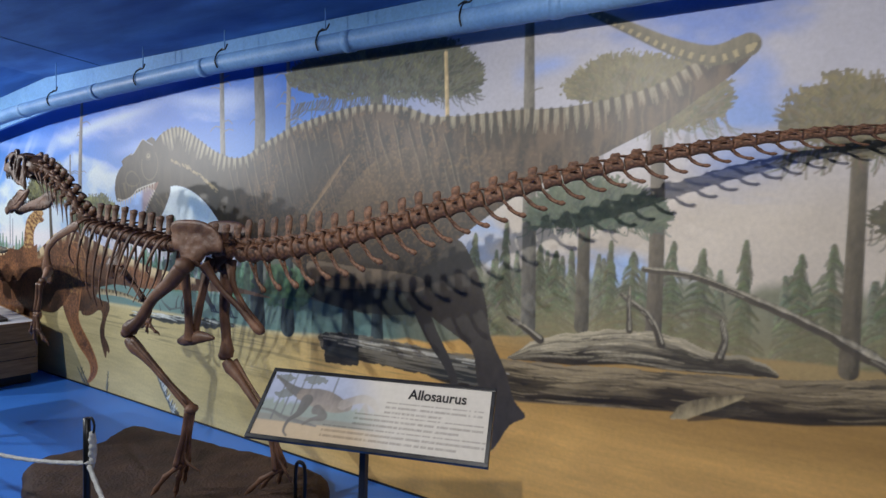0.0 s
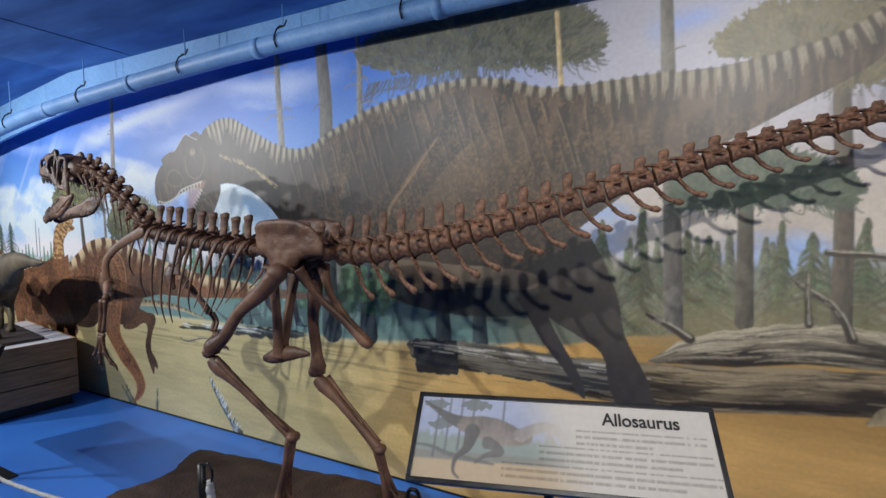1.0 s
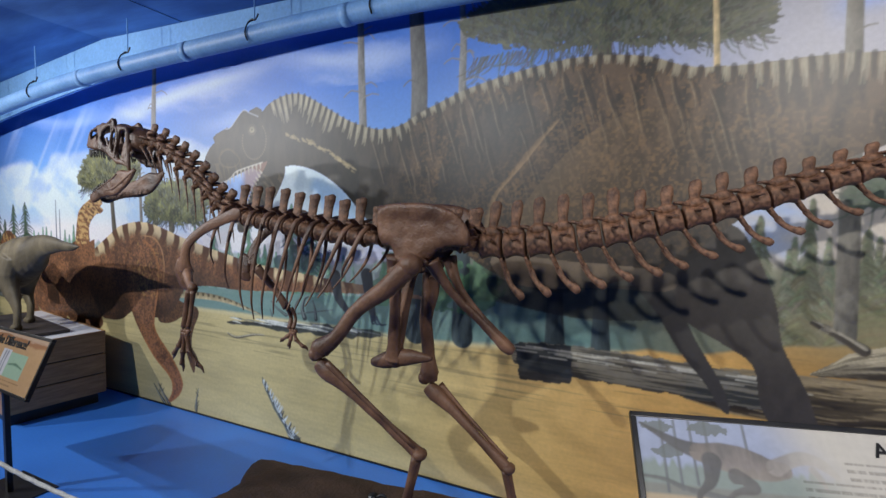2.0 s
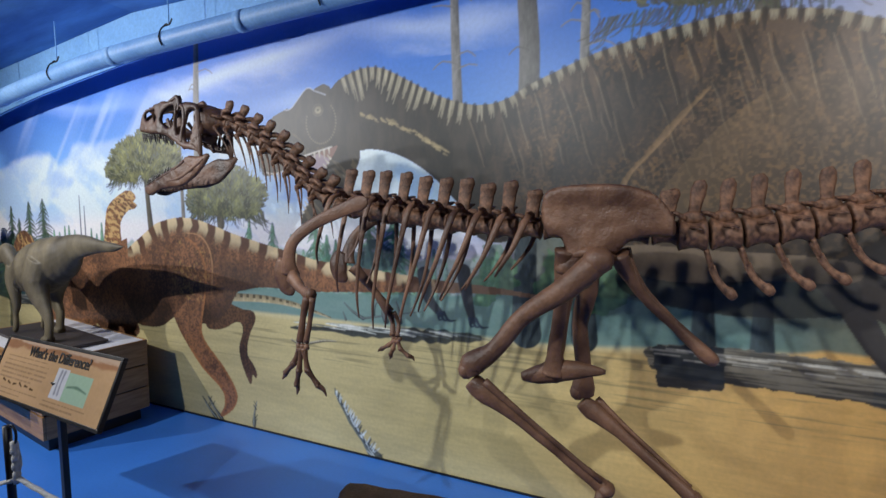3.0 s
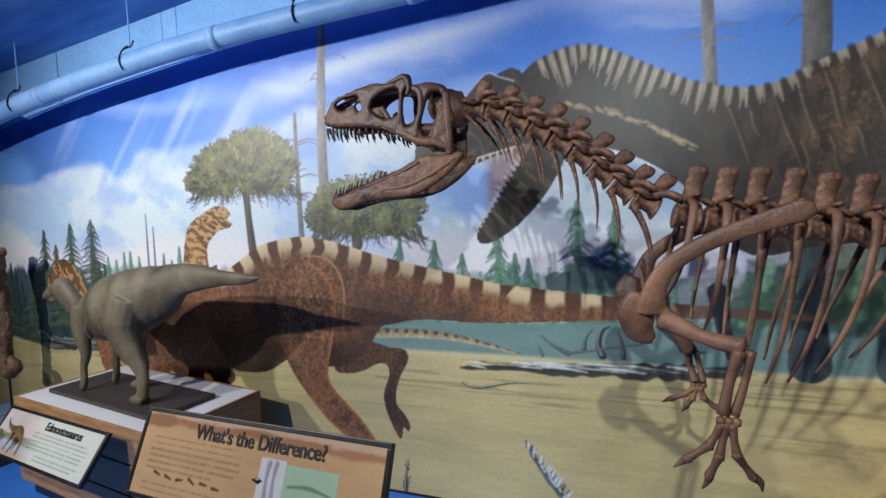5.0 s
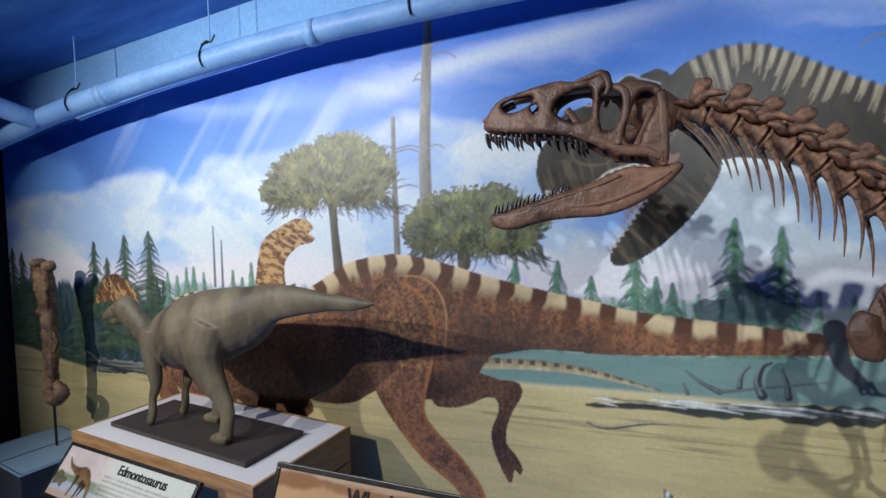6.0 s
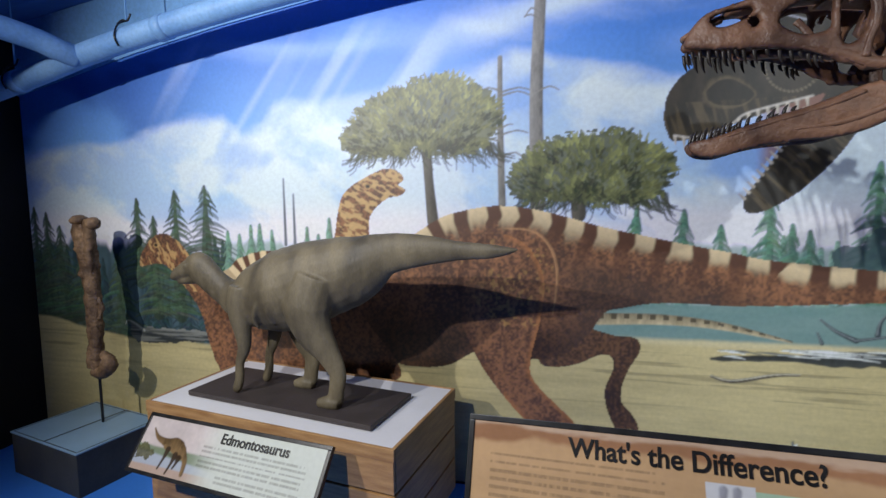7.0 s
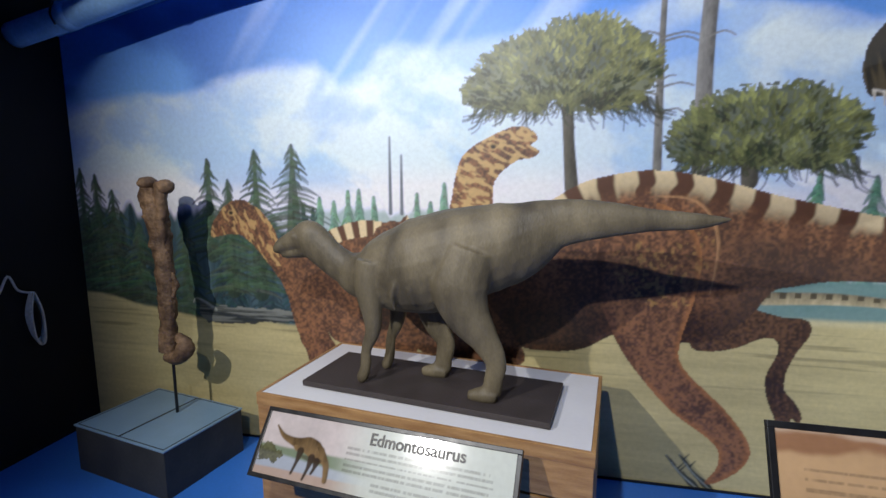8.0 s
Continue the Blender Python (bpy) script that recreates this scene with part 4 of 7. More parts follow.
        if base < 0.9:
            bar = cloudy((xx + zz) * 3.2, (zz - xx) * 0.5, 0.10, 129, 3)
            sh.lay(idx, step(0.48, 0.66, bar) * 0.5, srgb(104, 92, 70))
        ochre = lattice(xx, zz, 0.011, 126) * 0.6 + lattice(xx, zz, 0.022, 130) * 0.4
        sh.lay(idx, step(0.56, 0.72, ochre) * step(0.38, 0.6, cloudy(xx, zz, 0.3, 131, 3)) * step(-3.5, -2.9, xx) * step(-1.0, -1.5, xx) * 0.42, srgb(118, 90, 58))
    r = random.Random(77)
    crest = np.array(spline(ALLO_BACK[6:], 10))
    arc = np.r_[0, np.cumsum(np.hypot(*np.diff(crest, axis=0).T))]

    def on_back(s):
        return np.array([np.interp(s, arc, crest[:, 0]), np.interp(s, arc, crest[:, 1])])

    # the dark grey hollow before the thigh
    hollow = sh.inside([(-2.95, 2.02), (-2.75, 2.22), (-2.48, 2.27), (-2.36, 2.16), (-2.5, 1.98), (-2.64, 1.78), (-2.8, 1.6), (-3.0, 1.7)], 0.03, 0.08)
    s0, d0, side0, total0 = sh.along([(-2.92, 1.85), (-2.72, 2.02), (-2.5, 2.16)], hollow)
    sh.lay(hollow, 0.75 * step(0.24, 0.05, d0), srgb(50, 46, 42))
    # long wavering stripes over back, flank and tail
    s = 0.95
    while s < arc[-1] - 0.25:
        p = on_back(s)
        tail = float(step(-1.6, -1.2, p[0]))
        for row in range(3 if tail < 0.5 else 2):
            ln = (0.12 + 0.20 * r.random()) * (1 - 0.45 * tail)
            top = p + (0.03 * (r.random() - 0.5) + 0.10 * row, -0.045 - (0.22 - 0.08 * tail) * row - 0.06 * r.random())
            if row and r.random() < 0.25:
                continue
            lean = 0.30 * (1 - tail) + 0.10 * (r.random() - 0.5)
            line = [top + (lean * ln * f + 0.012 * (r.random() - 0.5), -ln * f) for f in (0, 0.35, 0.7, 1)]
            w = 0.008 + 0.010 * r.random() * (1 - 0.4 * tail)
            sh.stroke(line, [0.003, w, w * 0.8, 0.002], srgb(40, 34, 29), (0.75 - 0.22 * row) * (1 - 0.35 * tail), 0.3)
            sh.stroke([q - (w * 1.2, 0) for q in line], [0.002, 0.004, 0.004, 0.001], srgb(122, 108, 84), (0.42 - 0.14 * row) * (1 - 0.5 * tail), 0.5, wobble=1.0)
        s += 0.085 + 0.045 * r.random()
    # pale and dark bars along the crest of neck, back and tail
    s = 0.02
    while s < arc[-1] - 0.03:
        p, q = on_back(s), on_back(s + 0.02)
        neck, tail = float(step(-3.2, -3.6, p[0])), float(step(-1.7, -1.2, p[0]))
        gap = 0.048 + 0.014 * (1 - neck) * (1 - tail) + 0.010 * r.random()
        n = np.array([(q - p)[1], -(q - p)[0]])
        n = n / (np.hypot(*n) + 1e-9) * 0.75 + (0.04, -0.25)
        thin = float(np.interp(s, [0, arc[-1] - 0.9, arc[-1]], [1, 1, 0.5]))
        ln = (0.05 + 0.07 * neck + 0.07 * tail) * (0.7 + 0.6 * r.random()) * thin
        for k in range(4):
            o = (q - p) / 0.02 * gap * (0.10 + 0.13 * k)
            l2 = ln * (0.6 + 0.6 * r.random())
            tone = 0.72 + 0.4 * r.random()
            sh.stroke([p + o + n * 0.006, p + o + n * l2 * 0.5 + (0.004 * (r.random() - 0.5), 0), p + o + n * l2], [gap * 0.12, gap * 0.09, 0.001], [c * tone for c in srgb(158, 150, 126)], 0.72 - 0.2 * (1 - neck) - 0.1 * tail, 0.3, n=3)
        o = (q - p) / 0.02 * gap * 0.75
        l2 = ln * (0.9 + 0.8 * r.random())
        sh.stroke([p + o, p + o + n * l2 * 0.5, p + o + n * l2], [gap * 0.20, gap * 0.16, 0.002], srgb(46, 41, 34), 0.75, 0.3, n=3)
        s += gap
    thigh = sh.inside([(-2.55, 1.45), (-2.45, 1.75), (-2.15, 2.08), (-1.85, 2.2), (-1.5, 2.1), (-1.4, 1.75), (-1.55, 1.5), (-1.8, 1.36), (-2.2, 1.28)])
    s, d, side, total = sh.along([(-2.72, 1.5), (-2.66, 1.75), (-2.55, 1.89), (-2.42, 2.05), (-2.31, 2.17)], thigh)
    sh.lay(thigh, step(0.9, 0.0, d) * 0.25, srgb(128, 104, 72))
    sh.stroke([(-2.70, 1.55), (-2.65, 1.75), (-2.54, 1.89), (-2.41, 2.05), (-2.30, 2.17)], [0.008, 0.015, 0.016, 0.014, 0.008], srgb(124, 100, 70), 0.55, 0.5, wobble=0.8)
    sh.stroke([(-2.74, 1.52), (-2.69, 1.75), (-2.58, 1.90), (-2.45, 2.06), (-2.34, 2.18)], [0.010, 0.022, 0.022, 0.018, 0.008], srgb(46, 42, 37), 0.45, 0.4)
    low = sh.inside([(-2.7, 1.34), (-2.3, 1.52), (-1.8, 1.62), (-1.5, 1.6), (-1.65, 1.45), (-1.9, 1.35), (-2.3, 1.24)])
    sh.lay(low, 0.45, srgb(48, 42, 36))
    for k in range(70):
        i = rng.random() * (len(ALLO_NECKLINE) - 1.001)
        q = np.array(ALLO_NECKLINE[int(i)]) * (1 - i % 1) + np.array(ALLO_NECKLINE[int(i) + 1]) * (i % 1) + (0, 0.030 * (rng.random() - 0.5))
        sh.stroke([q, q + (0.022, -0.012)], [0.007, 0.003], srgb(152, 136, 100), 0.35 + 0.4 * rng.random(), 0.4, n=1)
    under = sh.inside([(-2.66, 1.30), (-2.36, 1.27), (-2.05, 1.30), (-1.72, 1.31), (-1.75, 1.16), (-2.2, 1.12), (-2.6, 1.18)])
    sh.lay(under, 0.75, srgb(44, 42, 40))
    knee = sh.inside([(-2.63, 1.43), (-2.22, 1.42), (-1.89, 1.41), (-1.70, 1.38), (-1.73, 1.30), (-2.05, 1.29), (-2.36, 1.26), (-2.59, 1.30)])
    v = cloudy(sh.x[knee] * 1.5, sh.z[knee], 0.07, 127)
    sh.lay(knee, 0.7, np.array(srgb(104, 90, 73)) * (0.6 + 0.5 * v + 0.35 * step(1.30, 1.42, sh.z[knee]))[:, None])
    # snout: speckled ring and upright bars
    hd = head
    bars = cloudy((sh.x[hd] + 0.3 * sh.z[hd]) * 5.0, sh.z[hd] * 0.7, 0.11, 128, 3)
    sh.lay(hd, step(0.45, 0.65, bars) * 0.35 * (sh.z[hd] < 2.0), srgb(112, 98, 70))
    ring = [(-4.835, 2.037), (-4.803, 2.084), (-4.736, 2.10), (-4.668, 2.07), (-4.621, 2.015), (-4.673, 1.97), (-4.762, 1.965), (-4.821, 1.99)]
    disc = sh.inside(ring)
    sh.lay(disc, 0.5, srgb(40, 38, 32))
    sh.stroke(ring + ring[:1], [0.010] * 9, srgb(104, 92, 68), 0.4, 0.8, wobble=1.2)
    # mouth, teeth, eye
    mouth = sh.inside([(-4.66, 1.60), (-4.50, 1.80), (-4.36, 1.98), (-4.40, 1.99), (-4.66, 1.90), (-4.60, 1.83), (-4.62, 1.72)], n=3)
    sh.lay(mouth, step(-4.62, -4.55, sh.x[mouth]) * 0.8, srgb(126, 92, 80))
    for k in range(15):
        t = k / 14
        a = np.array([-4.95 + 0.53 * t, np.interp(-4.95 + 0.53 * t, [-4.954, -4.871, -4.779, -4.713, -4.671, -4.601, -4.42], [1.844, 1.831, 1.851, 1.884, 1.92, 1.945, 1.985])])
        sh.stroke([a, a + (0.004, -0.035 - 0.015 * (k % 2))], [0.008, 0.002], srgb(168, 162, 148), 1, n=2)
        b = np.array([-4.65, 1.55]) * (1 - t) + np.array([-4.41, 1.92]) * t
        sh.stroke([b, b + (-0.022, 0.022)], [0.008, 0.002], srgb(168, 162, 148), 1, n=2)
    sh.stroke([(-4.954, 1.85), (-4.871, 1.837), (-4.779, 1.857), (-4.713, 1.89), (-4.671, 1.926), (-4.60, 1.95), (-4.40, 1.995)], [0.005] * 7, srgb(184, 178, 168), 0.8)
    ex, ez = ALLO_EYE[0]
    for rad, tone in ((0.040, srgb(88, 80, 66)), (0.033, srgb(50, 46, 40)), (0.026, srgb(112, 102, 82)), (0.018, srgb(150, 142, 112)), (0.009, srgb(30, 27, 24))):
        sh.stroke([(ex - 0.002, ez), (ex + 0.002, ez)], [rad, rad], tone, 0.8, n=1)
    for k in range(30):
        a = math.pi * (0.25 + 1.35 * k / 29)
        px, pz = ex + 0.02 + 0.115 * math.sin(a), ez - 0.075 + 0.135 * math.cos(a)
        sh.stroke([(px, pz), (px + 0.004, pz - 0.004)], [0.005, 0.004], srgb(128, 118, 96), 0.6, n=1)
    sh.stroke(ALLO_BACK[1:6], [0.0035] * 5, srgb(190, 194, 206), 0.55)
    # the thin end of its tail, and the small clawed forelimbs
    sh.stroke(ALLO_TIP, [0.055, 0.045, 0.035, 0.028, 0.020], srgb(92, 86, 66), 1, 0.4)
    tip = sh.near(ALLO_TIP, 0.05)
    s, d, side, total = sh.along(ALLO_TIP, tip)
    sh.lay(tip, step(0.0, 0.7, np.sin(s * 2 * math.pi / 0.045 + 2 * lattice(s, d, 0.06, 9))) * (d < 0.036 - 0.022 * s / total) * (side < 0) * 0.7, srgb(164, 148, 106))
    for a in ([(-3.75, 1.22), (-3.72, 1.08), (-3.64, 0.99)], [(-3.5, 1.25), (-3.47, 1.08), (-3.44, 0.97)]):
        sh.stroke(a, [0.045, 0.035, 0.022], srgb(54, 58, 62))
        for k in (-1, 0, 1):
            e = np.array(a[2])
            sh.stroke([e + (0.02 * k, 0.01), e + (0.03 * k + 0.02, -0.035), e + (0.04 * k + 0.055, -0.03)], [0.010, 0.008, 0.003], srgb(42, 52, 66), n=3)
    # pale veil over the right half: gloss of the lamps put into the colour
    sh.lay(every, 0.10 * step(-2.0, -1.2, x) * step(0.8, 1.4, z), srgb(168, 164, 152))
    # drift of worn and dusty patches over the whole painting
    sh.col *= (0.90 + 0.20 * cloudy(x, z, 0.5, 140, 6))[:, None]
    # brush softness: paint runs a little into its neighbours
    g = sh.col.reshape(len(sh.zs), len(sh.xs), 3)
    for axis in (0, 1):
        g = 0.84 * g + 0.08 * (np.roll(g, 1, axis) + np.roll(g, -1, axis))
    sh.col = g.reshape(-1, 3)
    return sh


wall_north = new("wall_north", paint_mural().mesh("wall_north", MURAL))
tagged(wall_north, "long wall painted with a mural of prehistoric animals and trees", "mural wall", kind="structure")
slab("wall_core", (-9.2, 0.003, 0), (4.2, 0.2, CEIL), WALL_DARK, "plain backing of the painted wall", "wall")
slab("floor", (-9.2, -5.2, -0.1), (4.2, 0.0025, 0), FLOOR_BLUE, "smooth floor painted bright blue", "floor")
def prism(bm, outline, y0, y1):
    """A flat outline in x and z, drawn out from y0 to y1."""
    rows = [[bm.verts.new((x, y, z)) for x, z in outline] for y in (y0, y1)]
    m = len(outline)
    for k in range(m):
        bm.faces.new((rows[0][k], rows[0][(k + 1) % m], rows[1][(k + 1) % m], rows[1][k]))
    bm.faces.new(rows[0])
    bm.faces.new(rows[1])
    bmesh.ops.recalc_face_normals(bm, faces=bm.faces)


bm = bmesh.new()
prism(bm, [(-9.2, ceil_at(-9.2)), (-8.96, ceil_at(-8.96)), (-6.2, CEIL), (4.2, CEIL), (4.2, CEIL + 0.12), (-9.2, CEIL + 0.12)], -5.2, 0.2)
tagged(part("ceiling", bm, CEIL_BLUE, smooth=False), "ceiling painted in streaky blues", "ceiling", kind="structure")
# plain black slab in place of the dark curtain-like thing at the left end
slab("black_end", (-9.2, -5.2, 0.001), (-8.963, 0.0, CEIL - 0.001), DULL_BLACK, "flat black surface that closes the left end", "wall")
# two unseen walls added to close the room, dark to keep bounce light low
slab("unseen_wall_east", (4.0, -5.2, 0.001), (4.2, 0.0, CEIL - 0.001), WALL_DARK, "unseen dark blue wall added to close the right end", "wall")
slab("unseen_wall_south", (-9.2, -5.2, 0.001), (4.2, -5.0, CEIL - 0.001), WALL_DARK, "unseen dark blue wall added behind the visitors' path", "wall")
bm = bmesh.new()
prism(bm, [(-8.96, 2.29), (-8.5, 2.38), (-8.0, 2.48), (-7.4, 2.58), (-6.8, 2.66), (-6.3, 2.72), (-5.5, 2.78), (-4.5, 2.84), (-3.4, 2.885), (4.0, 2.885), (4.0, CEIL - 0.002), (-6.2, CEIL - 0.002), (-8.96, ceil_at(-8.96) - 0.002)], -0.012, -0.003)
tagged(part("trim", bm, TRIM_BLUE, smooth=False), "light blue painted strip above the mural", "trim", kind="structure")
bm = bmesh.new()
box(bm, (-8.96, -0.008, 0.0), (4.0, -0.0015, 0.012))
tagged(part("baseboard", bm, BLACK_METAL, smooth=False), "thin black strip along the foot of the mural", "trim", kind="structure")

# ---- the mounted skeleton ----
skeleton = thing("dinosaur_skeleton", "mounted brown cast skeleton of a two-legged dinosaur with gaping jaws", "skeleton", at=pose(-2.7, -0.75, 0))
HOME = skeleton.matrix_world.inverted()


def bone(name, bm, parent=skeleton, mat=BONE, label=""):
    """A bone modelled in the room's own coordinates."""
    bm.transform(HOME)
    return part(name, bm, mat, parent, label)


def vertebra_mesh(kind, spine=1.0):
    """One vertebra, 1 long: spool-shaped centrum, arch, spine, side processes."""
    bm = bmesh.new()
    w = {"neck": 0.24, "back": 0.30, "tail": 0.34}[kind]
    tube(bm, [(-0.45, 0, 0), (-0.40, 0, 0), (-0.2, 0, 0), (0, 0, 0), (0.2, 0, 0), (0.40, 0, 0), (0.45, 0, 0)], [0.34, 0.44, w + 0.03, w, w + 0.03, 0.44, 0.34], seg=14, up=(0, 0, 1), n=2, lump=0.08)
    tube(bm, [(-0.34, 0, 0.34), (0.0, 0, 0.46), (0.36, 0, 0.36)], [0.16, 0.20, 0.15], 1.0, 8, (0, 0, 1), 2)
    if kind == "tail":
        tube(bm, [(0.02, 0, 0.40), (0.08, 0, 0.40 + 0.32 * spine), (0.16, 0, 0.40 + 0.65 * spine), (0.24, 0, 0.40 + 0.92 * spine), (0.25, 0, 0.42 + 1.0 * spine)], [0.20, 0.19, 0.24, 0.21, 0.08], 0.34, 9, (0, 1, 0), 3, 0.14)
        for s in (-1, 1):
            tube(bm, [(0.0, 0.25 * s, 0.2), (0.1, 0.55 * s, 0.22), (0.22, 0.78 * s, 0.18)], [0.13, 0.10, 0.05], 0.5, 6, (0, 0, 1), 2)
            tube(bm, [(-0.2, 0.12 * s, 0.42), (-0.45, 0.16 * s, 0.55), (-0.66, 0.17 * s, 0.6)], [0.10, 0.09, 0.05], 0.8, 6, (0, 0, 1), 2)
    elif kind == "back":
        tube(bm, [(0.0, 0, 0.42), (0.02, 0, 0.85), (0.06, 0, 1.30), (0.09, 0, 1.60), (0.10, 0, 1.73), (0.09, 0, 1.78)], [0.30, 0.27, 0.29, 0.34, 0.31, 0.12], [0.4, 0.32, 0.32, 0.45, 0.5, 0.5], 10, (0, 1, 0), 3, 0.10)
        for s in (-1, 1):
            tube(bm, [(0.0, 0.12 * s, 0.5), (0.06, 0.5 * s, 0.72), (0.10, 0.92 * s, 0.80)], [0.20, 0.17, 0.10], 0.5, 6, (0, 0, 1), 2)
            tube(bm, [(-0.25, 0.15 * s, 0.5), (-0.5, 0.2 * s, 0.62), (-0.62, 0.2 * s, 0.6)], [0.13, 0.11, 0.06], 0.8, 6, (0, 0, 1), 2)
    else:
        tube(bm, [(0.05, 0, 0.40), (0.14, 0, 0.75), (0.24, 0, 1.10), (0.30, 0, 1.28), (0.30, 0, 1.36)], [0.26, 0.24, 0.30, 0.26, 0.10], 0.5, 9, (0, 1, 0), 3, 0.1)
        for s in (-1, 1):
            tube(bm, [(0.05, 0.12 * s, 0.36), (0.40, 0.38 * s, 0.66), (0.80, 0.46 * s, 0.72), (0.95, 0.46 * s, 0.66)], [0.22, 0.20, 0.17, 0.06], 0.7, 8, (0, 0, 1), 3, 0.1)
            tube(bm, [(-0.05, 0.2 * s, 0.32), (-0.42, 0.42 * s, 0.36), (-0.66, 0.46 * s, 0.30)], [0.20, 0.18, 0.08], 0.7, 8, (0, 0, 1), 3, 0.1)
            tube(bm, [(-0.3, 0.2 * s, -0.1), (-0.25, 0.48 * s, -0.3), (-0.1, 0.55 * s, -0.42)], [0.16, 0.15, 0.08], 0.8, 7, (0, 0, 1), 2)
    return finish(bm, kind + "_vertebra", BONE)


def chevron_mesh():
    bm = bmesh.new()
    for s in (-1, 1):
        tube(bm, [(0.42, 0.16 * s, -0.36), (0.52, 0.08 * s, -0.62), (0.62, 0.01 * s, -0.85)], [0.07, 0.08, 0.08], 0.8, 6, (0, 1, 0), 2)
    tube(bm, [(0.60, 0, -0.80), (0.74, 0, -1.08), (0.98, 0, -1.34), (1.22, 0, -1.47), (1.34, 0, -1.44)], [0.12, 0.10, 0.11, 0.17, 0.08], 0.6, 8, (0, 1, 0), 3, 0.08)
    return finish(bm, "chevron", BONE)


def cervical_rib_mesh(s):
    bm = bmesh.new()
    tube(bm, [(-0.15, 0.52 * s, -0.36), (0.30, 0.54 * s, -0.70), (0.75, 0.52 * s, -1.15), (1.2, 0.48 * s, -1.75)], [0.10, 0.07, 0.05, 0.015], 0.8, 6, (0, 1, 0), 3)
    return finish(bm, "neck_rib", BONE)


NECK_MESH, BACK_MESH, TAIL_MESH, CHEV_MESH = vertebra_mesh("neck"), vertebra_mesh("back"), [vertebra_mesh("tail", 1.0 - 0.19 * k) for k in range(5)], chevron_mesh()
NECKRIB_MESHES = cervical_rib_mesh(-1), cervical_rib_mesh(1)
jitter = random.Random(31)


def place(name, mesh, at, ahead, size, parent=skeleton):
    """A vertebra at a point, with its x axis along ahead, and a size for length, breadth, height."""
    d = Vector(ahead).normalized()
    side = Vector((0, 0, 1)).cross(d).normalized()
    up = d.cross(side)
    turn = Matrix((d, side, up)).transposed().to_4x4()
    ob = new(name, mesh)
    ob.parent = parent
    wob = pose(0, 0, 0, *(2.5 * (jitter.random() - 0.5) for _ in range(3)))
    size = [v * (0.96 + 0.08 * jitter.random()) for v in size]
    ob.matrix_local = HOME @ Matrix.Translation(at) @ turn @ wob @ Matrix.Diagonal((*size, 1))
    return ob


def run(pts, gap0, gap1, first=0.0):
    """Points along a smooth line whose gaps change from gap0 to gap1, with directions."""
    line = np.array(spline(pts, 16))
    arc = np.r_[0, np.cumsum(np.linalg.norm(np.diff(line, axis=0), axis=1))]
    s, out = first, []
    while s < arc[-1]:
        g = gap0 + (gap1 - gap0) * s / arc[-1]
        p = [np.interp(s, arc, line[:, k]) for k in range(3)]
        e = [np.interp(s + 0.02, arc, line[:, k]) - np.interp(s - 0.02, arc, line[:, k]) for k in range(3)]
        out.append((p, e, g, s / arc[-1]))
        s += g
    return out


NECK_LINE = [(-4.47, -0.79, 2.02), (-4.37, -0.795, 2.00), (-4.26, -0.797, 1.945), (-4.13, -0.797, 1.865), (-4.02, -0.794, 1.775), (-3.92, -0.79, 1.69), (-3.80, -0.788, 1.625)]
BACK_LINE = [(-3.80, -0.788, 1.625), (-3.69, -0.788, 1.606), (-3.50, -0.787, 1.585), (-3.32, -0.784, 1.563), (-3.15, -0.78, 1.547), (-3.03, -0.777, 1.540), (-2.88, -0.77, 1.535), (-2.65, -0.755, 1.53), (-2.44, -0.745, 1.528)]
TAIL_LINE = [(-2.44, -0.745, 1.528), (-2.30, -0.738, 1.537), (-2.09, -0.717, 1.568), (-1.87, -0.685, 1.613), (-1.655, -0.647, 1.672), (-1.44, -0.604, 1.738), (-1.23, -0.560, 1.808), (-1.02, -0.511, 1.872), (-0.83, -0.463, 1.930), (-0.65, -0.415, 1.980), (-0.48, -0.37, 2.020), (-0.31, -0.32, 2.062), (-0.15, -0.27, 2.095), (0.014, -0.225, 2.123), (0.18, -0.18, 2.142), (0.34, -0.14, 2.154), (0.52, -0.11, 2.163)]
for p, e, g, f in run(NECK_LINE, 0.082, 0.088, 0.03):
    v = place("neck_vertebra", NECK_MESH, p, e, (g * 1.02, 0.088, 0.086))
    for me in NECKRIB_MESHES:
        rib = new("neck_rib", me)
        rib.parent = v
back_places = run(BACK_LINE, 0.0905, 0.0925, 0.05)
for p, e, g, f in back_places:
    place("back_vertebra", BACK_MESH, p, e, (g * 1.02, 0.105 if f < 0.66 else 0.075, 0.098 if f < 0.62 else 0.085))
for k, (p, e, g, f) in enumerate(run(TAIL_LINE, 0.097, 0.082, 0.045)):
    w = 0.118 * (1 - f) + 0.036 * f
    v = place("tail_vertebra", TAIL_MESH[min(4, int(5.6 * f))], p, e, (g * 1.02, w, w * (1.12 - 0.15 * f)))
    if f < 0.97:
        c = new("chevron", CHEV_MESH)
        c.parent = v
        c.scale = (1.0, 1.0, 1.05 - 0.25 * f)

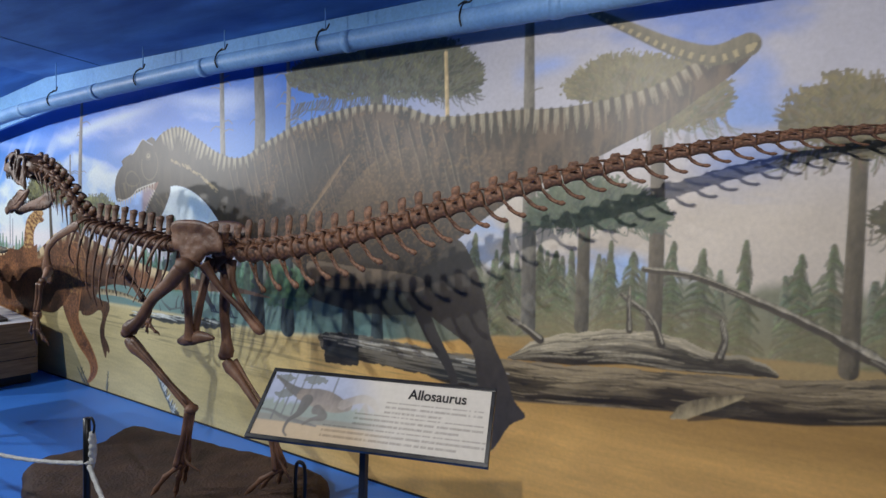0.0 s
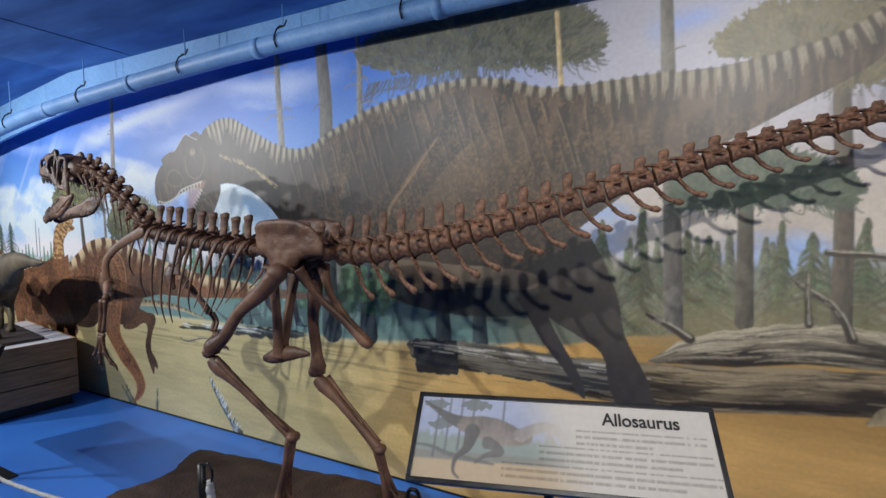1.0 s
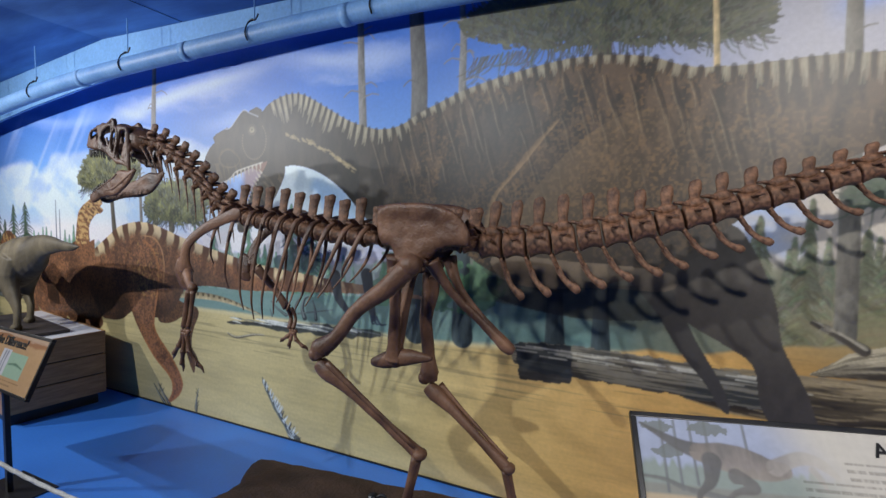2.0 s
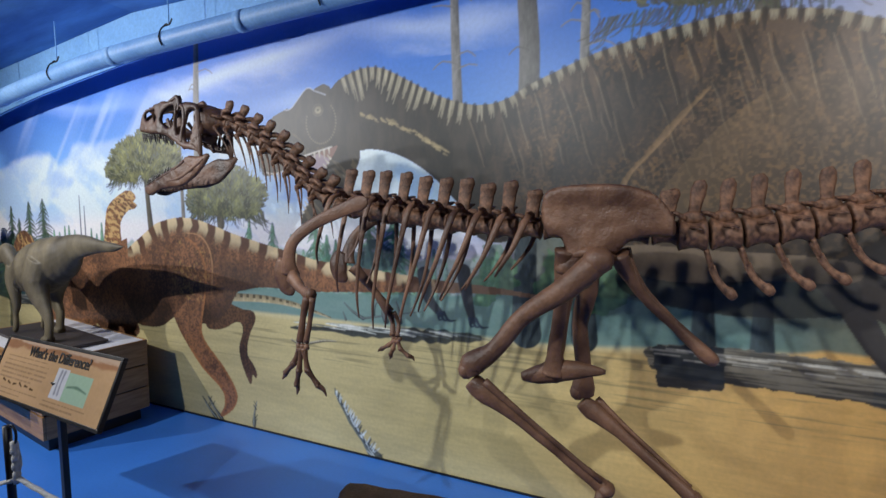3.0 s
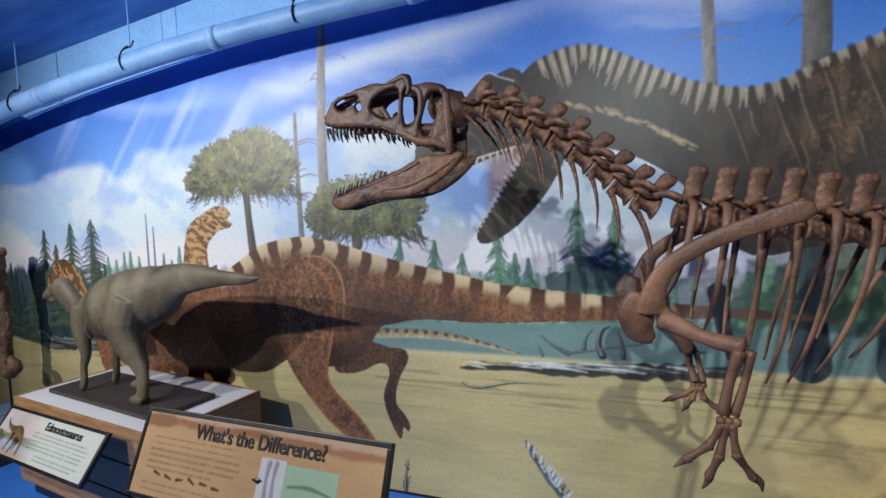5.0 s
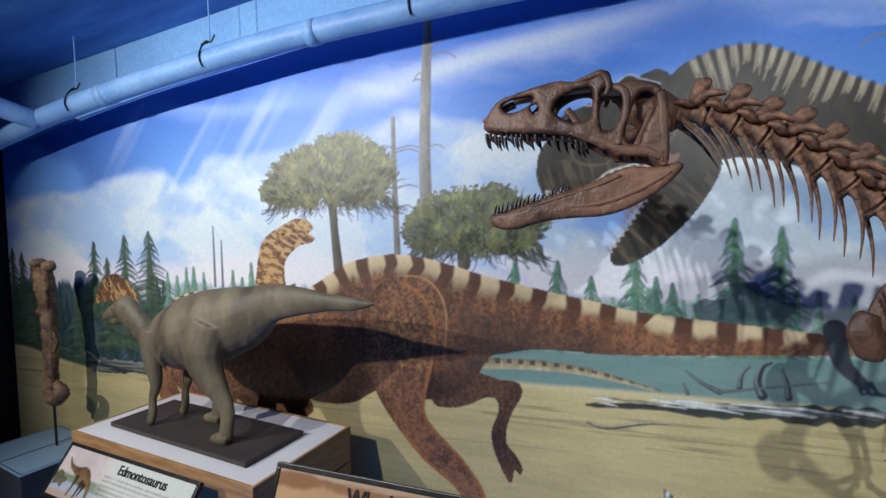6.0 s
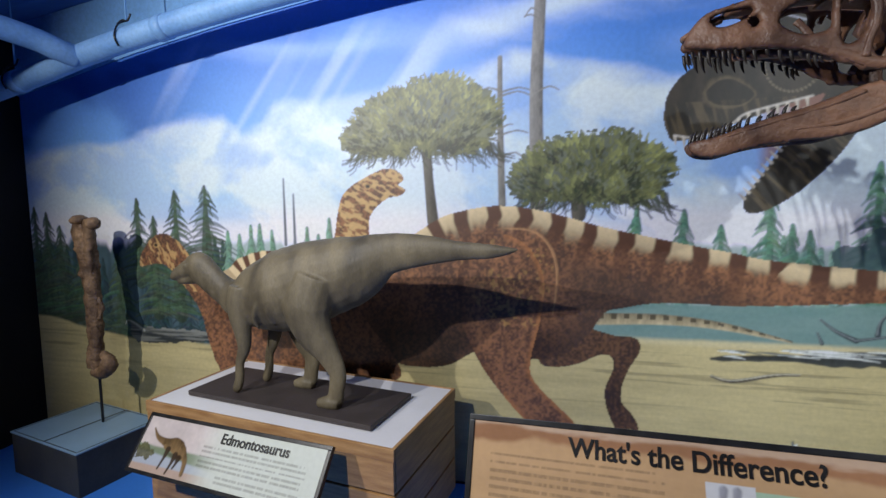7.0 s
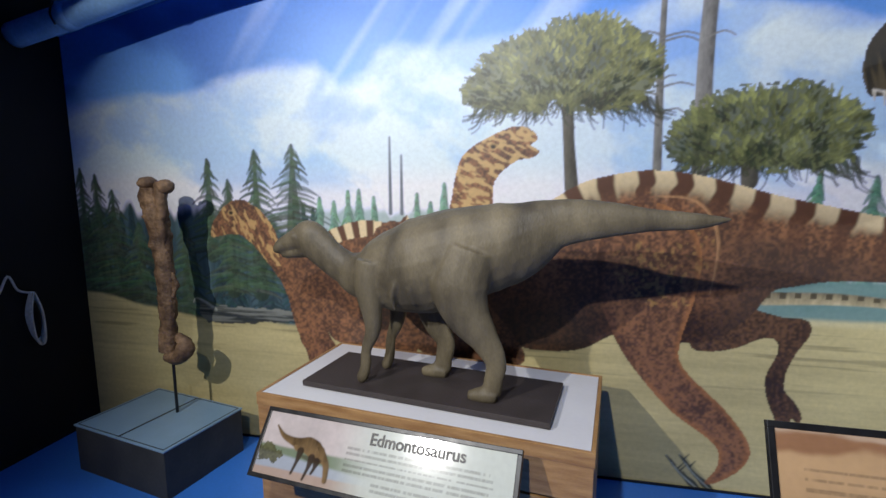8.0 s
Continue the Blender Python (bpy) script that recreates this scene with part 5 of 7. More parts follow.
# ribs: longest behind the shoulder, short and swept before the hip
for k, (p, e, g, f) in enumerate(back_places[:10]):
    reach = [0.24, 0.34, 0.43, 0.46, 0.44, 0.40, 0.34, 0.28, 0.23, 0.17, 0.11][k]
    sweep = [-0.06, -0.05, -0.04, -0.06, -0.09, -0.11, -0.12, -0.12, -0.11, -0.09, -0.05][k]
    for s in (-1, 1):
        bm = bmesh.new()
        x, y, z = p
        tube(bm, [(x + 0.005, y + 0.05 * s, z + 0.055), (x + 0.004, y + 0.115 * s, z + 0.03), (x + sweep * 0.35, y + 0.15 * s, z - reach * 0.38), (x + sweep * 0.8, y + 0.145 * s, z - reach * 0.75), (x + sweep * 1.15, y + 0.11 * s, z - reach)],
             [0.012, 0.0135, 0.0095, 0.007, 0.0035], 0.6, 8, (0, 1, 0), 5, 0.12)
        bone("rib", bm)


def mirrored(make, name, mid=-0.787):
    """The same bone on both sides of the body."""
    for s in (-1, 1):
        bm = bmesh.new()
        make(bm, s, mid)
        bone(name, bm)


def scapula(bm, s, mid):
    y = mid + 0.195 * s - (0.05 if s < 0 else 0)
    tube(bm, [(-3.485, y, 1.640), (-3.52, y, 1.632), (-3.61, y, 1.602), (-3.74, y, 1.548), (-3.835, y - 0.0 * s, 1.478), (-3.868, y - 0.01 * s, 1.40), (-3.872, y - 0.02 * s, 1.345)], [0.012, 0.030, 0.026, 0.024, 0.025, 0.034, 0.050], [0.3, 0.22, 0.26, 0.34, 0.45, 0.45, 0.36], 12, (0, 1, 0), 5, 0.06)
    tube(bm, [(-3.90, y - 0.02 * s, 1.40), (-3.915, y - 0.03 * s, 1.345), (-3.90, y - 0.035 * s, 1.29), (-3.865, y - 0.03 * s, 1.262)], [0.03, 0.052, 0.045, 0.012], 0.4, 10, (0, 1, 0), 4, 0.06)


def humerus(bm, s, mid):
    y = mid + 0.19 * s - (0.05 if s < 0 else 0)
    a, b, c = ((-3.845, y, 1.335), (-3.75, y + 0.06 * s, 1.30), (-3.665, y + 0.11 * s, 1.290)) if s < 0 else ((-3.845, y, 1.33), (-3.76, y + 0.05, 1.21), (-3.69, y + 0.08, 1.10))
    tube(bm, [a, b, c], [0.034, 0.019, 0.028], 0.75, 9, (0, 1, 0), 5, 0.1)


def forearm(bm, s, mid):
    y = mid + 0.30 * s - (0.06 if s < 0 else 0)
    top, end = ((-3.665, y, 1.285), (-3.70, y, 1.115)) if s < 0 else ((-3.685, y - 0.02, 1.10), (-3.66, y - 0.03, 0.985))
    for k, r in ((-0.013, 0.014), (0.013, 0.011)):
        tube(bm, [(top[0] + k, top[1], top[2]), ((top[0] + end[0]) / 2 + k * 1.3, y, (top[2] + end[2]) / 2), (end[0] + k, end[1], end[2])], [r * 1.25, r * 0.85, r * 1.2], 0.9, 7, (0, 1, 0), 4, 0.1)


mirrored(scapula, "shoulder_blade")
mirrored(humerus, "upper_arm_bone")
mirrored(forearm, "forearm_bone")


def finger(start, mid, tip, claw, r=0.011):
    """A finger or toe: jointed bones and a curved claw."""
    bm = bmesh.new()
    a, b, c, d = (Vector(v) for v in (start, mid, tip, claw))
    for p, q in ((a, b), (b, c)):
        ball(bm, p, r * 1.35, 1)
        tube(bm, [p, (p + q) / 2, q], [r * 1.25, r * 0.85, r * 1.15], 0.9, 7, (0, 1, 0), 3)
    ball(bm, c, r * 1.2, 1)
    bend = (c + d) / 2 + Vector((0.006, 0, 0.006))
    tube(bm, [c, bend, d], [r * 1.2, r * 0.9, r * 0.15], 0.6, 7, (0, 1, 0), 4)
    return bm


for s in (-1, 1):
    y0 = -1.15 if s < 0 else -0.50
    x0, z0 = (-3.70, 1.11) if s < 0 else (-3.66, 0.98)
    bm = bmesh.new()
    for dx in (-0.018, 0.0, 0.018):
        ball(bm, (x0 + dx, y0, z0 - 0.012), (0.013, 0.012, 0.015), 1)
    bone("wrist_bone", bm)
    k = 1.0 if s < 0 else 0.62
    for dx1, dx2, dz in ((-0.045, -0.125, 0.165), (-0.02, -0.055, 0.215), (0.02, 0.085, 0.20)):
        st = (x0 + dx1 * 0.35, y0, z0 - 0.025)
        bone("finger", finger(st, (x0 + dx1, y0, z0 - 0.5 * dz * k), (x0 + dx1 * 0.4 + dx2 * 0.6, y0 + 0.01, z0 - 0.78 * dz * k), (x0 + dx2, y0 + 0.025, z0 - dz * k)))


def within(x, z, poly):
    hit = False
    for (x0, z0), (x1, z1) in zip(poly, poly[1:] + poly[:1]):
        if (z0 > z) != (z1 > z) and x < (x1 - x0) * (z - z0) / (z1 - z0) + x0:
            hit = not hit
    return hit


def plate(bm, outline, holes, thick, rim, depth_at, step_by=0.009, lump=0.35, seed=0):
    """A curved bone plate with openings, thick in the middle and rounded towards every edge."""
    loops = [[(float(a), float(b)) for a, b in spline(loop, 4, True)] for loop in [outline] + holes]
    pts, edges = [], []
    for loop in loops:
        n0 = len(pts)
        pts += loop
        edges += [(n0 + k, n0 + (k + 1) % len(loop)) for k in range(len(loop))]
    border = np.array(pts)
    nb = len(pts)
    solid = lambda a, b: within(a, b, loops[0]) and not any(within(a, b, h) for h in loops[1:])
    for gx in np.arange(border[:, 0].min(), border[:, 0].max(), step_by):
        for gz in np.arange(border[:, 1].min(), border[:, 1].max(), step_by):
            a, b = gx + 0.002 * jitter.random(), gz + 0.002 * jitter.random()
            if np.hypot(border[:, 0] - a, border[:, 1] - b).min() > 0.004 and solid(a, b):
                pts.append((float(a), float(b)))
    co, _, faces, *_ = delaunay_2d_cdt([Vector(p) for p in pts], edges, [], 0, 1e-6)
    front, back = [], []
    for k, p in enumerate(co):
        d = np.hypot(border[:, 0] - p.x, border[:, 1] - p.y).min()
        u = min(1.0, d / rim)
        h = thick * math.sqrt(max(0.0, 1 - (1 - u) ** 2)) * (1 + lump * noise.noise(Vector((p.x * 26, p.y * 26, seed))) + 0.5 * lump * noise.noise(Vector((p.x * 70, p.y * 70, seed))))
        y, sign = depth_at(p.x, p.y)
        front.append(bm.verts.new((p.x, y + sign * h, p.y)))
        back.append(front[-1] if d < 1e-5 else bm.verts.new((p.x, y - sign * h * 0.6, p.y)))
    for f in faces:
        m = sum((co[i] for i in f), Vector((0, 0))) / len(f)
        if solid(m.x, m.y):
            for ring in ([front[i] for i in f], [back[i] for i in f][::-1]):
                if len(set(ring)) == 3 and not bm.faces.get(ring):
                    bm.faces.new(ring)
    bmesh.ops.recalc_face_normals(bm, faces=bm.faces)
    return bm


# hip
def hip_plate(bm, s, mid):
    y = -0.752 + 0.098 * s
    rim = [(-2.879, 1.628), (-2.856, 1.678), (-2.769, 1.696), (-2.62, 1.696), (-2.523, 1.667), (-2.471, 1.616), (-2.45, 1.569), (-2.456, 1.529), (-2.517, 1.526), (-2.586, 1.508), (-2.624, 1.469), (-2.664, 1.454), (-2.717, 1.431), (-2.752, 1.382), (-2.819, 1.388), (-2.827, 1.414), (-2.794, 1.46), (-2.812, 1.513), (-2.856, 1.521), (-2.878, 1.57)]
    plate(bm, rim, [], 0.017, 0.045, lambda x, z: (y + 0.25 * s * max(0, z - 1.62), s), 0.014, 0.25, s + 9)
    tube(bm, [(-2.77, y + 0.008 * s, 1.455), (-2.70, y + 0.014 * s, 1.468), (-2.63, y + 0.008 * s, 1.45)], [0.014, 0.022, 0.012], 0.8, 9, (0, 1, 0), 4, 0.15)


mirrored(hip_plate, "hip_blade")
bm = bmesh.new()
for s in (-1, 1):
    tube(bm, [(-2.79, -0.755 + 0.095 * s, 1.47), (-2.80, -0.755 + 0.075 * s, 1.40), (-2.815, -0.752 + 0.045 * s, 1.24), (-2.838, -0.748 + 0.02 * s, 1.06), (-2.845, -0.745 + 0.012 * s, 0.99)], [0.042, 0.036, 0.026, 0.030, 0.046], 0.7, 9, (0, 1, 0), 5, 0.1)
tube(bm, [(-2.965, -0.745, 0.958), (-2.91, -0.745, 0.972), (-2.84, -0.742, 0.995), (-2.75, -0.74, 1.012), (-2.655, -0.74, 1.018)], [0.016, 0.034, 0.046, 0.034, 0.008], 0.75, 9, (0, 1, 0), 5, 0.08)
bone("pubis", bm)
bm = bmesh.new()
for s in (-1, 1):
    tube(bm, [(-2.62, -0.752 + 0.09 * s, 1.46), (-2.585, -0.75 + 0.065 * s, 1.39), (-2.53, -0.745 + 0.04 * s, 1.31), (-2.43, -0.73 + 0.016 * s, 1.21), (-2.33, -0.715 + 0.01 * s, 1.115), (-2.305, -0.71, 1.095)], [0.036, 0.024, 0.018, 0.018, 0.025, 0.020], 0.85, 9, (0, 1, 0), 5, 0.1)
bone("ischium", bm)


# legs: the right one steps forward, the left one is set back
def leg(hip, knee, ankle, ball_of_foot, toes, spur):
    h, k, a, f = (Vector(v) for v in (hip, knee, ankle, ball_of_foot))
    bm = bmesh.new()
    bow = Vector((-0.02, 0, 0.012))
    tube(bm, [h + Vector((0.0, 0.05 if h.y < -0.75 else -0.05, 0.01)), h, h.lerp(k, 0.22), h.lerp(k, 0.5) + bow, h.lerp(k, 0.8), k + Vector((0.004, 0, 0.02)), k + Vector((0.01, 0, -0.02))], [0.030, 0.046, 0.042, 0.031, 0.032, 0.048, 0.036], 0.85, 11, (0, 1, 0), 5, 0.08)
    ball(bm, h + Vector((0.012, 0.0, 0.012)), (0.052, 0.046, 0.048), 2)
    ball(bm, k + Vector((-0.018, 0.0, -0.004)), (0.032, 0.04, 0.036), 2)
    bone("thigh_bone", bm)
    top = k + Vector((0.03, 0, -0.055))
    bm = bmesh.new()
    tube(bm, [top + Vector((-0.03, 0, 0.012)), top + Vector((0.012, 0, -0.02)), top.lerp(a, 0.3), top.lerp(a, 0.65), a + Vector((-0.012, 0, 0.012)), a], [0.032, 0.041, 0.025, 0.020, 0.028, 0.033], 0.85, 10, (0, 1, 0), 5, 0.08)
    bone("shin_bone", bm)
    bm = bmesh.new()
    out = Vector((0.026, -0.02 if h.y < -0.75 else 0.02, 0.024))
    tube(bm, [top + out, top.lerp(a, 0.4) + out * 0.8, top.lerp(a, 0.95) + out * 0.7], [0.017, 0.010, 0.010], 0.8, 7, (0, 1, 0), 5, 0.1)
    bone("calf_bone", bm)
    for dy in (-0.026, 0.0, 0.026):
        bm = bmesh.new()
        tube(bm, [a + Vector((0.0, dy * 0.6, -0.005)), a.lerp(f, 0.5) + Vector((0, dy * 0.8, 0)), f + Vector((0, dy * 1.4, 0.01))], [0.020, 0.013, 0.020], 0.85, 8, (0, 1, 0), 4, 0.1)
        bone("foot_bone", bm)
    bm = bmesh.new()
    ball(bm, a + Vector((0.012, 0, 0.0)), (0.030, 0.038, 0.026), 2)
    bone("ankle_bone", bm)
    for t in toes:
        t = Vector(t)
        s0 = f + Vector((0, (t.y - f.y) * 0.35, 0))
        bone("toe", finger(s0, s0.lerp(t, 0.45) + Vector((0, 0, 0.018)), s0.lerp(t, 0.8) + Vector((0, 0, 0.006)), t, 0.015))
    bm = bmesh.new()
    tube(bm, [a.lerp(f, 0.75), a.lerp(f, 0.9) + Vector((0.04, 0, -0.01)), Vector(spur)], [0.012, 0.011, 0.003], 0.8, 6, (0, 1, 0), 4)
    bone("toe", bm)


leg((-2.690, -0.915, 1.435), (-3.100, -0.955, 1.035), (-2.640, -0.895, 0.660), (-2.715, -0.89, 0.32), [(-2.90, -0.95, 0.115), (-2.80, -0.875, 0.095), (-2.84, -0.79, 0.125)], (-2.60, -0.86, 0.30))
leg((-2.745, -0.590, 1.400), (-2.755, -0.575, 0.870), (-2.345, -0.600, 0.530), (-2.295, -0.57, 0.265), [(-2.50, -0.64, 0.085), (-2.47, -0.55, 0.085), (-2.42, -0.46, 0.085)], (-2.21, -0.56, 0.2))

# ---- skull ----
SKULL_MID = [(-5.10, -0.745), (-4.75, -0.768), (-4.47, -0.782)]


def skull_side(pts, rad, name, s, spread, flat=0.6, seg=9, lump=0.08, bm=None):
    """A strut of the skull on side s; spread is its distance from the middle at each point."""
    line = []
    for (x, z), w in zip(pts, spread):
        line.append((x, np.interp(x, [p[0] for p in SKULL_MID], [p[1] for p in SKULL_MID]) + s * w, z))
    return tube(bm, line, rad, flat, seg, (0, 1, 0), 5, lump)


bm = bmesh.new()
for x0, x1, z0, z1, w in ((-5.09, -4.98, 2.052, 2.105, 0.022), (-4.98, -4.72, 2.112, 2.136, 0.036), (-4.72, -4.56, 2.118, 2.105, 0.062)):
    y0 = np.interp((x0 + x1) / 2, [p[0] for p in SKULL_MID], [p[1] for p in SKULL_MID])
    tube(bm, [(x0, y0, z0), ((x0 + x1) / 2, y0, (z0 + z1) / 2 + 0.006), (x1, y0, z1)], [0.010, 0.012, 0.012], w / 0.012, 10, (0, 1, 0), 4)
tube(bm, [(-4.61, -0.776, 2.06), (-4.55, -0.78, 2.04), (-4.50, -0.782, 2.02), (-4.465, -0.784, 2.01)], [0.050, 0.075, 0.060, 0.030], 0.95, 12, (0, 1, 0), 4, 0.25)
tube(bm, [(-4.95, -0.756, 1.985), (-4.80, -0.764, 1.985), (-4.55, -0.778, 1.96)], [0.012, 0.016, 0.03], 1.3, 8, (0, 1, 0), 4)
skull = bone("skull", bm)


def spread_at(x):
    """Half the breadth of the skull at x."""
    return np.interp(x, [-5.1, -5.0, -4.75, -4.6, -4.47], [0.016, 0.042, 0.075, 0.092, 0.088])


def mid_at(x):
    return np.interp(x, [p[0] for p in SKULL_MID], [p[1] for p in SKULL_MID])


def strut(name, pts, rad, spread, flat=0.35, lump=0.10):
    """A bone of the skull on both sides, flat like a plate."""
    for s in (-1, 1):
        bm = bmesh.new()
        skull_side(pts, rad, name, s, spread, flat, 12, lump, bm=bm)
        bone(name, bm, skull)


FACE = [(-5.084, 2.022), (-5.081, 2.055), (-5.062, 2.087), (-5.028, 2.117), (-4.97, 2.130), (-4.914, 2.142), (-4.842, 2.151), (-4.777, 2.143), (-4.732, 2.150), (-4.689, 2.164), (-4.671, 2.150), (-4.663, 2.121), (-4.639, 2.121), (-4.606, 2.122), (-4.566, 2.114), (-4.534, 2.098), (-4.522, 2.063), (-4.514, 2.025), (-4.50, 1.998), (-4.501, 1.964), (-4.513, 1.958), (-4.519, 1.936), (-4.513, 1.90), (-4.516, 1.866), (-4.530, 1.862), (-4.544, 1.884), (-4.58, 1.890), (-4.625, 1.896), (-4.65, 1.896), (-4.667, 1.912), (-4.697, 1.922), (-4.723, 1.940), (-4.777, 1.966), (-4.852, 1.983), (-4.93, 1.994), (-5.013, 2.005)]
NOSTRIL = [(-5.017, 2.091), (-5.006, 2.104), (-4.97, 2.113), (-4.924, 2.116), (-4.909, 2.105), (-4.929, 2.084), (-4.97, 2.070), (-5.001, 2.071)]
SNOUT_HOLE = [(-4.842, 2.058), (-4.832, 2.085), (-4.804, 2.104), (-4.768, 2.116), (-4.732, 2.115), (-4.722, 2.096), (-4.724, 2.061), (-4.727, 2.023), (-4.759, 2.013), (-4.791, 2.017), (-4.823, 2.035)]
SMALL_HOLE = [(-4.92, 2.077), (-4.902, 2.086), (-4.892, 2.069), (-4.905, 2.055)]
EYE_HOLE = [(-4.700, 2.085), (-4.686, 2.103), (-4.655, 2.103), (-4.638, 2.084), (-4.638, 2.041), (-4.652, 1.995), (-4.676, 1.974), (-4.694, 1.982), (-4.702, 2.023)]
TEMPLE_HOLE = [(-4.626, 1.985), (-4.614, 2.022), (-4.600, 2.060), (-4.578, 2.080), (-4.552, 2.075), (-4.543, 2.048), (-4.548, 2.023), (-4.565, 1.991), (-4.580, 1.958), (-4.587, 1.930), (-4.613, 1.932), (-4.626, 1.949)]
for s in (-1, 1):
    bm = bmesh.new()
    plate(bm, FACE, [NOSTRIL, SNOUT_HOLE, SMALL_HOLE, EYE_HOLE, TEMPLE_HOLE], 0.013, 0.017, lambda x, z: (mid_at(x) + s * spread_at(x) * (1 - 0.16 * max(0, min(1, (z - 2.03) / 0.12))), s), seed=s)
    bone("face_bone", bm, skull)
strut("snout_strut", [(-4.802, 2.056), (-4.786, 2.037), (-4.768, 2.008)], [0.012, 0.010, 0.012], [0.060, 0.064, 0.068], 0.5)
strut("temple_bone", [(-4.552, 2.035), (-4.573, 1.983), (-4.596, 1.925)], [0.010, 0.007, 0.011], [0.070, 0.074, 0.080], 0.6)
strut("brow_horn", [(-4.775, 2.138), (-4.735, 2.146), (-4.702, 2.154), (-4.684, 2.142), (-4.676, 2.112), (-4.684, 2.085)], [0.006, 0.009, 0.012, 0.011, 0.009, 0.006], [0.070, 0.074, 0.077, 0.079, 0.083, 0.086], 0.7)
strut("cheek_bone", [(-4.80, 1.985), (-4.74, 1.965), (-4.69, 1.945), (-4.63, 1.915), (-4.57, 1.905), (-4.53, 1.885)], [0.008, 0.014, 0.016, 0.016, 0.014, 0.008], [0.074, 0.082, 0.089, 0.096, 0.100, 0.098], 0.5, 0.2)
strut("jaw_hinge_bone", [(-4.532, 2.08), (-4.524, 2.02), (-4.522, 1.96), (-4.520, 1.89), (-4.522, 1.862)], [0.012, 0.015, 0.013, 0.013, 0.010], [0.092, 0.096, 0.096, 0.094, 0.092], 0.7, 0.2)
strut("eye_socket_bone", [(-4.66, 2.11), (-4.628, 2.085), (-4.626, 2.03), (-4.640, 1.975), (-4.648, 1.93)], [0.010, 0.013, 0.010, 0.009, 0.012], [0.086, 0.094, 0.098, 0.100, 0.099], 0.6, 0.2)

MANDIBLE = [(-5.066, 1.706), (-5.056, 1.727), (-4.995, 1.738), (-4.921, 1.764), (-4.852, 1.786), (-4.786, 1.804), (-4.723, 1.822), (-4.671, 1.846), (-4.613, 1.864), (-4.556, 1.859), (-4.52, 1.864), (-4.485, 1.870), (-4.467, 1.858), (-4.488, 1.828), (-4.519, 1.799), (-4.563, 1.766), (-4.628, 1.733), (-4.696, 1.716), (-4.777, 1.712), (-4.862, 1.704), (-4.932, 1.688), (-4.983, 1.674), (-5.04, 1.681)]
jaw_bm = bmesh.new()
ball(jaw_bm, (-5.050, -0.747, 1.703), (0.018, 0.018, 0.020), 2)
lower_jaw = bone("lower_jaw", jaw_bm)
for s in (-1, 1):
    bm = bmesh.new()
    plate(bm, MANDIBLE, [], 0.013, 0.026, lambda x, z: (mid_at(x) + s * spread_at(x) * 0.95, s), seed=s + 5)
    skull_side([(-4.99, 1.728), (-4.86, 1.768), (-4.74, 1.800), (-4.64, 1.838)], [0.003, 0.006, 0.007, 0.005], "ridge", s, [0.050, 0.068, 0.082, 0.098], 0.8, 8, 0.3, bm=bm)
    skull_side([(-4.80, 1.745), (-4.68, 1.760), (-4.58, 1.800), (-4.50, 1.845)], [0.003, 0.009, 0.010, 0.006], "ridge", s, [0.078, 0.090, 0.100, 0.094], 0.6, 8, 0.3, bm=bm)
    bone("jaw_bone", bm, lower_jaw)


def tooth_row(parent, line, spread, count, down, size):
    pts = np.array(spline(line, 10))
    for s in (-1, 1):
        for k in range(count):
            t = k / (count - 1)
            x, z = (np.interp(t, np.linspace(0, 1, len(pts)), pts[:, j]) for j in (0, 1))
            w = np.interp(t, np.linspace(0, 1, len(spread)), spread)
            y = np.interp(x, [p[0] for p in SKULL_MID], [p[1] for p in SKULL_MID]) + s * w
            ln = size * (0.65 + 0.6 * abs(math.sin(k * 2.1 + 1))) * (1 - 0.35 * t)
            bm = bmesh.new()
            tube(bm, [(x, y, z), (x + 0.003, y, z + down * ln * 0.55), (x + 0.011, y, z + down * ln)], [0.0065, 0.0052, 0.001], 0.6, 6, (0, 1, 0), 3)
            bone("tooth", bm, parent, TOOTH, "curved dark tooth")


tooth_row(skull, [(-5.078, 2.010), (-5.0, 2.0), (-4.93, 1.994), (-4.814, 1.974), (-4.745, 1.948)], [0.018, 0.042, 0.051, 0.067, 0.075], 17, -1, 0.046)
tooth_row(lower_jaw, [(-5.052, 1.724), (-4.985, 1.742), (-4.92, 1.764), (-4.80, 1.800)], [0.022, 0.040, 0.048, 0.062], 14, 1, 0.034)
# iron that carries the mount
bm = bmesh.new()
tube(bm, [(-2.235, -0.50, 0.05), (-2.235, -0.50, 0.26), (-2.20, -0.50, 0.30), (-2.165, -0.50, 0.26), (-2.165, -0.50, 0.05)], [0.011] * 5, 1, 8, (0, 1, 0), 4)
bone("support_bracket", bm, mat=BLACK_METAL, label="black iron hoop behind the rear foot")

